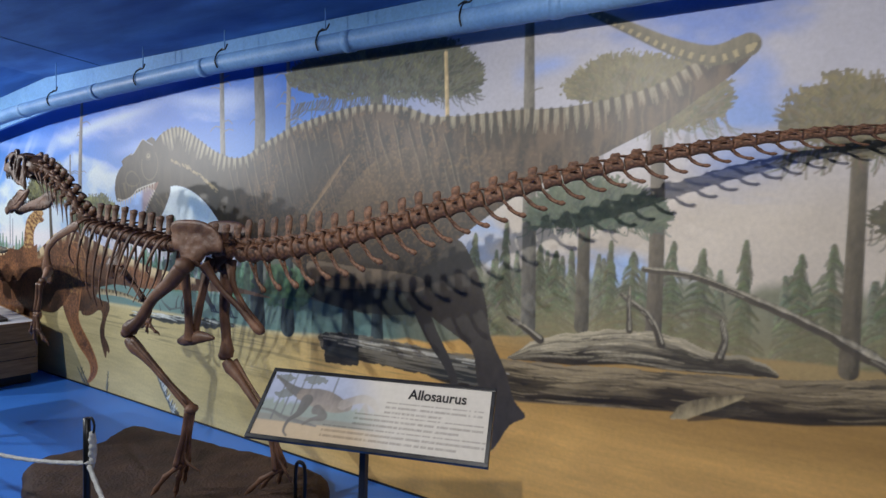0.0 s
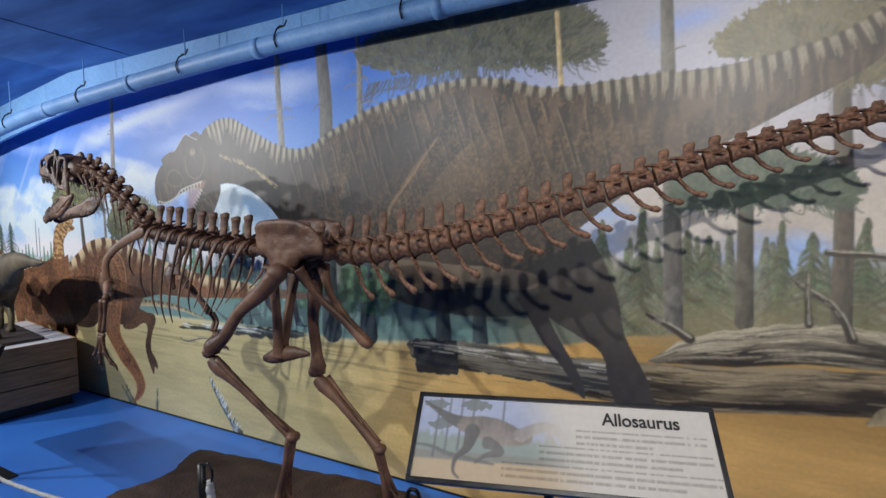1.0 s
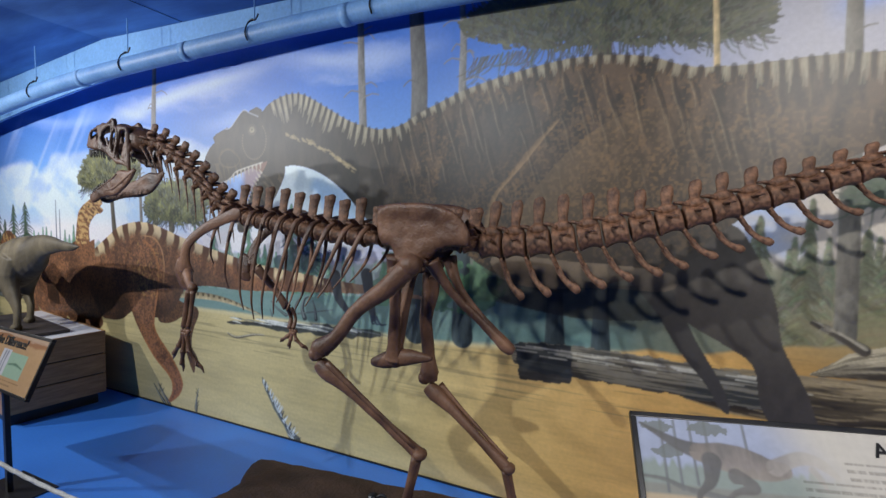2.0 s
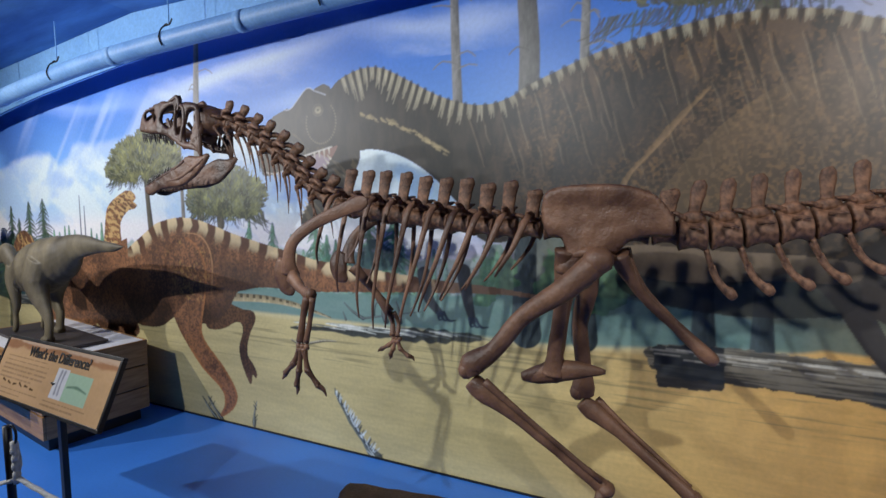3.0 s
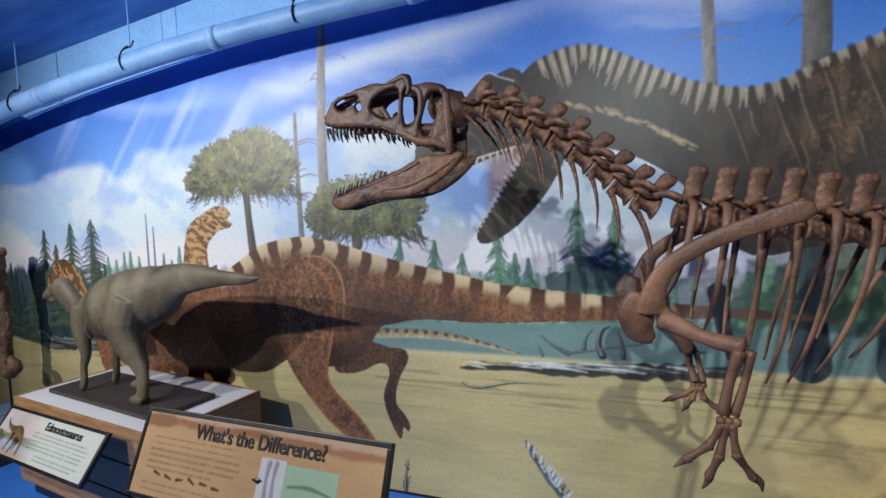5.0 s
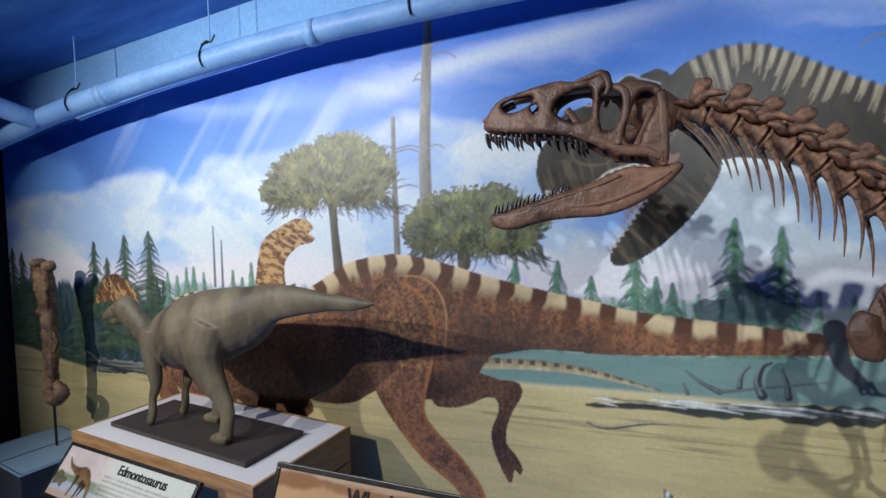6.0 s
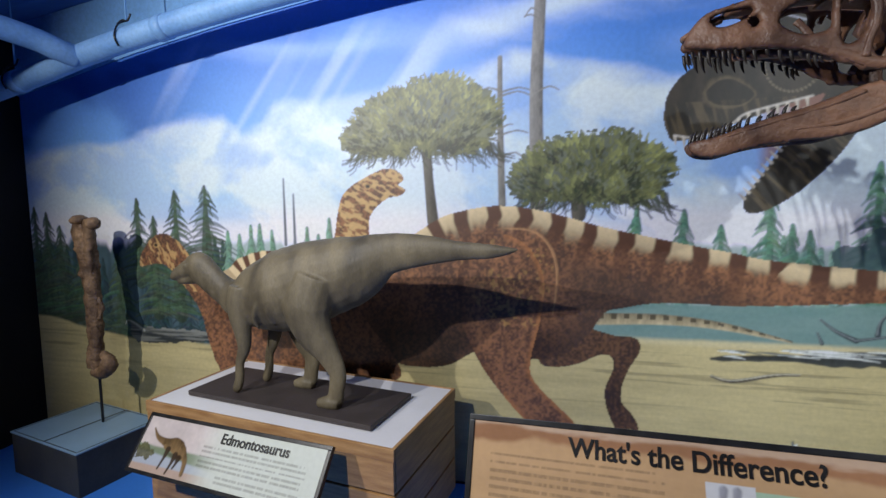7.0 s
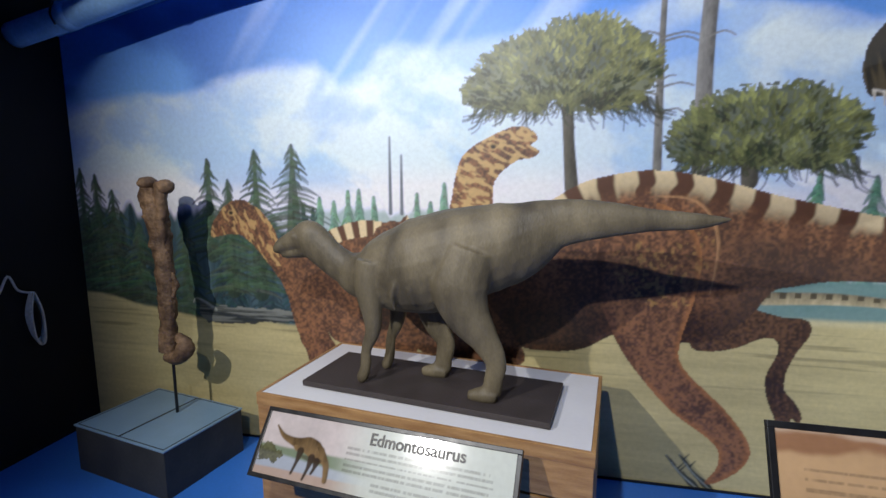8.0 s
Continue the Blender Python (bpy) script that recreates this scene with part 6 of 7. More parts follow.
# ---- earth mound under the skeleton ----
bm = bmesh.new()
rim = spline([(-3.98, -1.10), (-4.04, -0.97), (-3.98, -0.80), (-3.94, -0.66), (-4.04, -0.50), (-4.02, -0.36), (-3.54, -0.29), (-3.06, -0.23), (-2.65, -0.17), (-2.26, -0.20), (-2.10, -0.38), (-2.08, -0.62), (-2.15, -1.0), (-2.4, -1.30), (-3.0, -1.36), (-3.6, -1.26)], 7, True)
cx, cy, m = -3.1, -0.8, len(rim)
rings = []
for grow, h in ((1.0, 0.0), (0.99, 0.035), (0.965, 0.062), (0.92, 0.075), (0.8, 0.075), (0.6, 0.07), (0.38, 0.075), (0.18, 0.07)):
    ring = []
    for k, p in enumerate(rim):
        x, y = cx + (p[0] - cx) * grow, cy + (p[1] - cy) * grow
        w = noise.noise(Vector((x * 5, y * 5, 0))) * 0.018 + noise.noise(Vector((x * 14, y * 14, 3))) * 0.012
        edge = 1 + 0.02 * noise.noise(Vector((k * 0.4, 0, 5))) if grow > 0.9 else 1
        ring.append(bm.verts.new((cx + (x - cx) * edge, cy + (y - cy) * edge, max(0.001, h + (w if h else 0)))))
    rings.append(ring)
for a, b in zip(rings, rings[1:]):
    for k in range(m):
        bm.faces.new((a[k], a[(k + 1) % m], b[(k + 1) % m], b[k]))
bm.faces.new(rings[-1])
bm.faces.new(rings[0][::-1])
tagged(part("earth_mound", bm, EARTH), "low dark brown mound shaped like trampled earth on the blue floor", "mound")


# ---- printed sign panels ----
def letters(text, size, width=None):
    """A mesh of words in the built-in font, made bolder; the origin lies at their left foot."""
    cu = bpy.data.curves.new("words", "FONT")
    cu.body, cu.size, cu.offset, cu.extrude = text, size, size * 0.018, 0.0006
    ob = new("words", cu)
    bpy.context.view_layer.update()
    me = bpy.data.meshes.new_from_object(ob.evaluated_get(bpy.context.evaluated_depsgraph_get()))
    bpy.data.objects.remove(ob)
    co = np.array([v.co[:] for v in me.vertices])
    if width:
        k = width / np.ptp(co[:, 0])
        me.transform(Matrix.Diagonal((k, 1, 1, 1)))
    me.materials.clear()
    me.materials.append(INK)
    return me


def sign(label, middle, across, upward, wide, high, draw, words, bars, name="information_sign"):
    """A tilted printed panel in a black frame; the panel's own x runs across, its z up the slope."""
    u = Vector(across).normalized()
    v = Vector(upward)
    v = (v - u * v.dot(u)).normalized()
    n = u.cross(v)  # towards the reader
    turn = Matrix((u, -n, v)).transposed().to_4x4()
    ob = thing(name, label, "sign", at=Matrix.Translation(middle) @ turn)
    w, h, t = wide / 2, high / 2, 0.016
    bm = bmesh.new()
    box(bm, (-w, 0.0, -h), (w, 0.012, h), 0.002)
    part("backing", bm, BLACK_METAL, ob, smooth=False)
    for name_, lo, hi in (("frame_bar", (-w - t, -0.008, h), (w + t, 0.014, h + t)), ("frame_bar", (-w - t, -0.008, -h - t), (w + t, 0.014, -h)), ("frame_bar", (-w - t, -0.008, -h), (-w, 0.014, h)), ("frame_bar", (w, -0.008, -h), (w + t, 0.014, h))):
        bm = bmesh.new()
        box(bm, lo, hi, 0.002)
        part(name_, bm, BLACK_METAL, ob, smooth=False)
    sheet = Sheet(np.arange(-w, w + 0.0015, 0.003), np.arange(-h, h + 0.0015, 0.003))
    draw(sheet, w, h)
    for x, z, ln, th in bars:
        idx = np.nonzero((np.abs(sheet.z - z * h) < th / 2) & (sheet.x > x * w) & (sheet.x < x * w + ln))[0]
        soft = 0.42 * step(0.05, 0.45, lattice(sheet.x[idx], sheet.z[idx] * 0.2, 0.007, 7)) * (0.6 + 0.5 * lattice(sheet.x[idx], sheet.z[idx], 0.004, 17))
        sheet.lay(idx, soft, srgb(70, 62, 56))
    ob2 = new("printed_panel", sheet.mesh("printed_panel", PRINT))
    ob2.parent = ob
    ob2.location = (0, -0.004, 0)
    for text, x, z, size, width in words:
        me = letters(text, size, width)
        o = new("lettering", me)
        o.parent = ob
        o.matrix_local = pose(x * w, -0.0065, z * h, 90, 0, 0)
        o["label"] = "bold black heading"
    return ob


def lines(rng, x0, z0, x1, rows, gap, th=0.0075):
    return [(x0, z0 - k * gap, (x1 - x0 - (0.35 * rng.random() if k == rows - 1 else 0.05 * rng.random())) * 0.5, th) for k in range(rows)]


def allo_panel(sh, w, h):
    """Faded print of the striding meat eater among flat-topped trees."""
    x0, x1, z0, z1 = sh.x.min(), sh.x.max(), sh.z.min(), sh.z.max()
    at = lambda *uv: [(x0 + (x1 - x0) * u, z1 - (z1 - z0) * v) for u, v in uv]
    every = np.arange(len(sh.x))
    u, v = (sh.x - x0) / (x1 - x0), (z1 - sh.z) / (z1 - z0)
    sky = np.array(srgb(158, 168, 196))[None] * (0.82 + 0.36 * cloudy(sh.x, sh.z * 1.4, 0.08, 4, 5))[:, None]
    sh.lay(every, 1, sky)
    sh.lay(every, step(0.48, 0.56, v + 0.10 * lattice(sh.x, sh.z * 0.3, 0.012, 41)), srgb(134, 148, 142))
    sh.lay(every, step(0.66, 0.70, v), srgb(128, 130, 122))
    sh.lay(every, step(0.76, 0.80, v + 0.02 * u), srgb(188, 166, 134))
    for a, b in ((0.07, 0.75), (0.11, 0.72), (0.20, 0.5), (0.155, 0.66), (0.31, 0.35)):
        sh.stroke(at((a, 0.02), (a - 0.004, b)), [0.003, 0.004], srgb(96, 102, 108), 0.9, n=2)
    for cu, cv, r in ((0.06, 0.10, 0.05), (0.21, 0.09, 0.06), (0.08, 0.36, 0.045)):
        idx = sh.inside(at((cu - r, cv), (cu, cv - 0.08), (cu + r, cv), (cu, cv + 0.06)), 0.006, 0.012)
        sh.lay(idx, 0.85, srgb(96, 104, 100))
    tone, deep = srgb(122, 112, 104), srgb(74, 72, 72)
    sh.stroke(at((0.0, 0.62), (0.06, 0.64), (0.13, 0.72), (0.28, 0.79)), [0.004, 0.007, 0.008, 0.004], srgb(98, 100, 100), 0.9)
    sh.stroke(at((0.01, 0.07), (0.06, 0.17), (0.12, 0.28), (0.18, 0.34)), [0.003, 0.010, 0.018, 0.026], deep, 0.95)
    sh.stroke(at((0.17, 0.34), (0.23, 0.36), (0.29, 0.40), (0.35, 0.45), (0.39, 0.45)), [0.026, 0.038, 0.042, 0.036, 0.022], tone, 0.95, 0.4)
    sh.stroke(at((0.37, 0.43), (0.42, 0.34), (0.46, 0.31), (0.50, 0.36), (0.53, 0.47)), [0.022, 0.018, 0.018, 0.016, 0.008], srgb(150, 142, 136), 0.9)
    sh.stroke(at((0.47, 0.42), (0.485, 0.52), (0.49, 0.60)), [0.010, 0.007, 0.003], srgb(150, 142, 136), 0.85)
    sh.stroke(at((0.20, 0.42), (0.185, 0.62), (0.15, 0.75), (0.145, 0.90), (0.165, 0.97)), [0.026, 0.018, 0.009, 0.006, 0.003], deep, 0.95)
    sh.stroke(at((0.26, 0.55), (0.30, 0.64), (0.25, 0.70), (0.22, 0.78)), [0.022, 0.016, 0.008, 0.005], srgb(92, 88, 86), 0.9)
    paper = step(0.36, 0.58, u - 0.12 * v + 0.05)
    sh.lay(every, paper, srgb(206, 200, 190))
    sh.lay(every, 0.16, srgb(206, 204, 200))


def edmon_panel(sh, w, h):
    """Print of a plant eater bending to drink below pinkish clouds."""
    x0, x1, z0, z1 = sh.x.min(), sh.x.max(), sh.z.min(), sh.z.max()
    at = lambda *uv: [(x0 + (x1 - x0) * u, z1 - (z1 - z0) * v) for u, v in uv]
    every = np.arange(len(sh.x))
    u, v = (sh.x - x0) / (x1 - x0), (z1 - sh.z) / (z1 - z0)
    clouds = cloudy(sh.x, sh.z * 1.3, 0.09, 6, 5)
    sh.lay(every, 1, np.array(srgb(200, 188, 184))[None] * (0.78 + 0.42 * clouds)[:, None])
    sh.lay(every, step(0.5, 0.56, v + 0.05 * (clouds - 0.5)), srgb(122, 134, 110))
    sh.lay(every, step(0.66, 0.72, v - 0.25 * u + 0.06), srgb(166, 172, 182))
    sh.lay(every, step(0.86, 0.90, v + 0.05 * u + 0.03 * (clouds - 0.5)), srgb(178, 156, 142))
    bush = sh.inside(at((0.0, 0.58), (0.05, 0.52), (0.10, 0.62), (0.11, 0.74), (0.04, 0.78), (0.0, 0.75)), 0.012, 0.012)
    sh.lay(bush, 0.9, np.array(srgb(92, 90, 62))[None] * (0.6 + 0.8 * lattice(sh.x[bush], sh.z[bush], 0.008, 44))[:, None])
    tone, deep = srgb(112, 90, 62), srgb(62, 50, 40)
    sh.stroke(at((0.05, 0.22), (0.09, 0.36), (0.14, 0.42), (0.18, 0.44)), [0.003, 0.009, 0.014, 0.022], tone, 1, 0.4)
    sh.stroke(at((0.17, 0.46), (0.21, 0.44), (0.25, 0.50), (0.28, 0.58)), [0.022, 0.030, 0.032, 0.020], tone, 1, 0.5)
    sh.stroke(at((0.27, 0.52), (0.305, 0.66), (0.315, 0.80), (0.318, 0.90)), [0.022, 0.014, 0.012, 0.010], tone, 1, 0.5)
    for a in (((0.185, 0.55), (0.18, 0.72), (0.17, 0.90)), ((0.24, 0.62), (0.235, 0.78), (0.225, 0.95)), ((0.265, 0.66), (0.262, 0.76), (0.255, 0.84))):
        sh.stroke(at(*a), [0.015, 0.007, 0.005], deep, 0.95)
    sh.stroke(at((0.20, 0.62), (0.24, 0.64), (0.28, 0.64)), [0.006, 0.010, 0.006], deep, 0.6)
    sh.lay(every, step(0.30, 0.52, u + 0.04 * (clouds - 0.5)), srgb(204, 208, 198))


def differ_panel(sh, w, h):
    every = np.arange(len(sh.x))
    rock = cloudy(sh.x * 0.6, sh.z * 2.5, 0.14, 8, 5)
    sh.lay(every, 1, np.array(srgb(196, 160, 120))[None] * (0.85 + 0.25 * rock)[:, None])
    top = step(0.62 * h, 0.75 * h, sh.z + 0.04 * (cloudy(sh.x, sh.z, 0.12, 12) - 0.5))
    sh.lay(every, top * 0.85, np.array(srgb(150, 106, 78))[None] * (0.7 + 0.6 * rock)[:, None])
    sh.lay(every, step(0.86 * h, 0.95 * h, sh.z + 0.05 * (rock - 0.5)) * 0.7, srgb(206, 182, 158))
    idx = np.nonzero((sh.x > 0.06) & (sh.x < 0.17) & (sh.z < 0.055) & (sh.z > -0.085))[0]
    sh.lay(idx, 1, srgb(206, 206, 208))
    idx = np.nonzero((sh.x > 0.17) & (sh.x < 0.38) & (sh.z < 0.045) & (sh.z > -0.085))[0]
    sh.lay(idx, 1, srgb(164, 190, 164))
    for px in (0.10, 0.13):
        sh.stroke([(px, 0.04), (px - 0.004, -0.01), (px, -0.06)], [0.010, 0.006, 0.009], srgb(150, 150, 158), 0.9)
    sh.stroke([(0.19, -0.02), (0.27, -0.012), (0.36, -0.025)], [0.004, 0.007, 0.003], srgb(104, 132, 112), 0.9)
    for k in range(6):
        sh.stroke([(-0.43 + 0.06 * k, -0.062 - 0.006 * (k % 3)), (-0.40 + 0.06 * k, -0.07 - 0.006 * (k % 2))], [0.006, 0.003], srgb(60, 44, 34), 0.9, n=2)


rng = random.Random(11)
# reading desk before the skeleton
sign("tilted panel with a dinosaur picture in a black frame", (-1.329, -1.055, 0.970), (0.939, 0.242, 0.016), (-0.027, 0.217, 0.212), 0.935, 0.272, allo_panel, [("Allosaurus", 0.30, 0.53, 0.058, 0.235)],
     lines(rng, 0.12, 0.36, 0.92, 3, 0.15) + lines(rng, -0.13, -0.06, 0.92, 3, 0.15) + lines(rng, -0.38, -0.50, 0.92, 3, 0.15))
sign("tilted tan panel on a black stand beside the crate", (-5.165, -1.235, 0.790), (1.115, -0.10, 0.038), (0.085, 0.117, 0.28), 1.075, 0.285, differ_panel, [("What's the Difference?", -0.50, 0.52, 0.070, 0.59)],
     lines(rng, -0.90, 0.40, 0.02, 6, 0.15) + lines(rng, -0.90, -0.72, 0.0, 2, 0.14) + lines(rng, 0.02, -0.72, 0.85, 2, 0.13))
sign("tilted pale panel with a dinosaur picture before the crate", (-6.806, -0.872, 0.506), (1.043, -0.17, 0.030), (0.081, 0.136, 0.199), 0.985, 0.222, edmon_panel, [("Edmontosaurus", -0.08, 0.50, 0.058, 0.36)],
     lines(rng, -0.25, 0.30, 0.85, 5, 0.17) + lines(rng, 0.0, -0.62, 0.85, 2, 0.17))


def stand(x, y, top, lean=0.0, plate=True, label="slim black metal stand that carries a sign", foot=0.16):
    ob = thing("sign_stand", label, "stand", at=pose(x, y, 0))
    bm = bmesh.new()
    box(bm, (-0.014, -0.014, 0.008), (0.014, 0.014, top), 0.003)
    part("post", bm, BLACK_METAL, ob, smooth=False)
    bm = bmesh.new()
    box(bm, (-foot, -foot * 0.8, 0), (foot, foot * 0.8, 0.008), 0.002)
    part("foot_plate", bm, BLACK_METAL, ob, smooth=False)
    bm = bmesh.new()
    tube(bm, [(0, 0.0, top - 0.01), (0, -0.0, top), (0, 0.01, top + 0.01)], [0.03, 0.045, 0.03], 0.7, 8, (0, 1, 0), 2)
    part("head_bracket", bm, BLACK_METAL, ob)
    return ob


stand(-1.36, -1.045, 0.925)
stand(-5.10, -1.230, 0.765, foot=0.19)


# ---- wooden crate, board and animal model ----
crate = thing("display_crate", "plywood crate with a white top on a black plinth", "pedestal", at=pose(-6.69, -0.420, 0, 0, 0, -8))
W, Dp, H = 0.672, 0.328, 0.612
bm = bmesh.new()
box(bm, (-W + 0.05, -Dp + 0.04, 0), (W - 0.05, Dp - 0.04, 0.10), 0.003)
part("plinth", bm, BLACK_METAL, crate, "black recessed plinth", smooth=False)
bm = bmesh.new()
box(bm, (-W + 0.012, -Dp + 0.012, 0.09), (W - 0.012, Dp - 0.012, H - 0.012), 0.002)
part("core", bm, BLACK_METAL, crate, "dark inner box showing in the gaps", smooth=False)
for k in range(3):
    z0, z1 = 0.095 + k * 0.168, 0.095 + k * 0.168 + 0.158
    for lo, hi in (((-W, -Dp - 0.002, z0), (W, -Dp + 0.014, z1)), ((W - 0.014, -Dp + 0.015, z0), (W + 0.002, Dp - 0.015, z1)), ((-W - 0.002, -Dp + 0.015, z0), (-W + 0.014, Dp - 0.015, z1)), ((-W, Dp - 0.014, z0), (W, Dp + 0.002, z1))):
        bm = bmesh.new()
        box(bm, lo, hi, 0.003)
        part("board", bm, WOOD, crate, smooth=False)
bm = bmesh.new()
box(bm, (-W + 0.012, -Dp + 0.012, H - 0.012), (W - 0.012, Dp - 0.012, H), 0.001)
part("top", bm, WHITE_TOP, crate, "white laminate top", smooth=False)
for lo, hi in (((-W - 0.004, -Dp - 0.004, H - 0.05), (W + 0.004, -Dp + 0.011, H + 0.003)), ((-W - 0.004, Dp - 0.011, H - 0.05), (W + 0.004, Dp + 0.004, H + 0.003)), ((-W - 0.004, -Dp + 0.012, H - 0.05), (-W + 0.011, Dp - 0.012, H + 0.003)), ((W - 0.011, -Dp + 0.012, H - 0.05), (W + 0.004, Dp - 0.012, H + 0.003))):
    bm = bmesh.new()
    box(bm, lo, hi, 0.003)
    part("edge_strip", bm, WOOD, crate, smooth=False)

bm = bmesh.new()
box(bm, (-0.525, -0.185, 0), (0.525, 0.185, 0.024), 0.004)
ob = part("mounting_board", bm, BOARD, smooth=False)
ob.matrix_world = pose(-6.70, -0.455, H + 0.004, 0, 0, -9)
tagged(ob, "dark brown board lying on the white crate top", "board")

TOPZ = H + 0.028


def model_animal(bm):
    """A four-legged plant eater with a long level tail, one closed skin."""
    y = lambda x: -0.467 - 0.079 * (x + 6.70)
    top = [(-7.315, 1.285), (-7.265, 1.318), (-7.225, 1.290), (-7.16, 1.234), (-7.08, 1.19), (-6.987, 1.193), (-6.857, 1.262), (-6.681, 1.334), (-6.515, 1.377), (-6.329, 1.409), (-6.182, 1.415), (-6.0, 1.401), (-5.853, 1.377), (-5.702, 1.363), (-5.625, 1.358)]
    low = [(-7.30, 1.165), (-7.25, 1.160), (-7.215, 1.135), (-7.16, 1.09), (-7.10, 1.045), (-7.03, 0.985), (-6.93, 0.945), (-6.79, 0.945), (-6.62, 1.01), (-6.40, 1.10), (-6.23, 1.235), (-6.08, 1.288), (-5.91, 1.316), (-5.75, 1.330), (-5.625, 1.352)]
    line, rad = [], []
    for a, b in zip(top, low):
        x, z = (a[0] + b[0]) / 2, (a[1] + b[1]) / 2
        line.append((x, y(x), z))
        rad.append(max(0.004, math.hypot(a[0] - b[0], a[1] - b[1]) / 2))
    tube(bm, line, rad, [0.6, 0.62, 0.6, 0.6, 0.66, 0.72, 0.74, 0.74, 0.72, 0.66, 0.58, 0.56, 0.58, 0.62, 0.9], 22, (0, 1, 0), 6, 0.03)
    # head: brow, long muzzle, broad bill, cheek
    tube(bm, [(-7.25, y(-7.25), 1.255), (-7.315, y(-7.3), 1.232), (-7.37, y(-7.37), 1.212), (-7.405, y(-7.4), 1.192), (-7.425, y(-7.42), 1.172)], [0.052, 0.050, 0.038, 0.030, 0.016], [0.75, 0.8, 0.85, 1.2, 1.5], 14, (0, 1, 0), 5)
    tube(bm, [(-7.24, y(-7.24), 1.185), (-7.33, y(-7.33), 1.168), (-7.395, y(-7.4), 1.158)], [0.034, 0.022, 0.014], 1.1, 10, (0, 1, 0), 4)
    for s in (-1, 1):
        ball(bm, (-7.312, y(-7.31) + 0.036 * s, 1.246), (0.017, 0.010, 0.013), 2)
        f, b = (0.0, 0.0) if s < 0 else (0.055, -0.235)
        ya, yh = 0.080 * s, 0.098 * s
        g = TOPZ
        tube(bm, [(-6.93 + f * 0.4, y(-6.9) + ya * 0.9, 1.16), (-6.945 + f * 0.6, y(-6.9) + ya * 1.1, 1.06), (-6.93 + f, y(-6.9) + ya * 1.1, 0.95), (-6.932 + f, y(-6.9) + ya, 0.87), (-6.962 + f, y(-6.93) + ya, 0.79), (-6.968 + f, y(-6.94) + ya, 0.715), (-6.985 + f, y(-6.95) + ya, 0.665), (-6.995 + f, y(-6.95) + ya, g + 0.002)], [0.070, 0.058, 0.044, 0.033, 0.023, 0.024, 0.026, 0.012], 0.78, 12, (0, 1, 0), 5)
        tube(bm, [(-6.52 + b * 0.25, y(-6.5) + yh * 0.85, 1.23), (-6.56 + b * 0.45, y(-6.5) + yh, 1.09), (-6.53 + b * 0.75, y(-6.5) + yh, 0.98), (-6.46 + b, y(-6.45) + yh, 0.88), (-6.418 + b, y(-6.4) + yh, 0.80), (-6.425 + b, y(-6.4) + yh, 0.72), (-6.435 + b, y(-6.4) + yh, g + 0.03)], [0.105, 0.118, 0.092, 0.058, 0.042, 0.038, 0.042], 0.58, 14, (0, 1, 0), 5)
        tube(bm, [(-6.41 + b, y(-6.4) + yh, g + 0.022), (-6.46 + b, y(-6.45) + yh, g + 0.022), (-6.525 + b, y(-6.5) + yh, g + 0.012)], [0.030, 0.036, 0.018], 1.0, 10, (0, 1, 0), 4)
        # skin folds on flank and behind the shoulder
        for fx, fz in ((-6.80, 1.0), (-6.72, 1.03), (-6.64, 1.08)):
            tube(bm, [(fx, y(fx) + 0.128 * s, fz + 0.12), (fx - 0.03, y(fx) + 0.128 * s, fz + 0.04), (fx - 0.02, y(fx) + 0.105 * s, fz - 0.03)], [0.006, 0.014, 0.006], 1, 7, (0, 1, 0), 3)


bm = bmesh.new()
model_animal(bm)
model = part("dinosaur_model", bm, HIDE)
tagged(model, "grey-green model of a four-legged duck-billed dinosaur on a dark board", "model")
mod = model.modifiers.new("skin", "REMESH")
mod.mode, mod.voxel_size, mod.use_smooth_shade = "VOXEL", 0.007, True
mod = model.modifiers.new("soft", "SMOOTH")
mod.factor, mod.iterations = 0.5, 5

# ---- fossil thigh bone on its rod ----
plinth = thing("low_plinth", "low dark box with a blue-grey top holding a fossil bone", "plinth", at=pose(-8.215, -0.31, 0, 0, 0, -11) @ Matrix.Diagonal((1, 0.86, 1, 1)))
bm = bmesh.new()
box(bm, (-0.325, -0.27, 0), (0.325, 0.27, 0.242), 0.004)
part("body", bm, PLINTH_SIDE, plinth, smooth=False)
for lo, hi in (((-0.33, -0.275, 0.242), (-0.002, 0.275, 0.250)), ((0.002, -0.275, 0.242), (0.33, 0.275, 0.250))):
    bm = bmesh.new()
    box(bm, lo, hi, 0.0015)
    part("top_panel", bm, PLINTH_TOP, plinth, "blue-grey top panel", smooth=False)
for lo, hi in (((-0.315, -0.262, 0.2502), (0.315, -0.257, 0.2515)), ((-0.315, 0.257, 0.2502), (0.315, 0.262, 0.2515)), ((-0.315, -0.256, 0.2502), (-0.310, 0.256, 0.2515)), ((0.310, -0.256, 0.2502), (0.315, 0.256, 0.2515)), ((-0.005, -0.255, 0.2502), (0.005, 0.255, 0.2515))):
    bm = bmesh.new()
    box(bm, lo, hi)
    part("inlay_strip", bm, BLACK_METAL, plinth, "thin black inlaid line", smooth=False)
fossil = thing("fossil_bone", "tall pitted brown fossil thigh bone standing on a black rod", "fossil", at=pose(-8.15, -0.255, 0.250))
bm = bmesh.new()
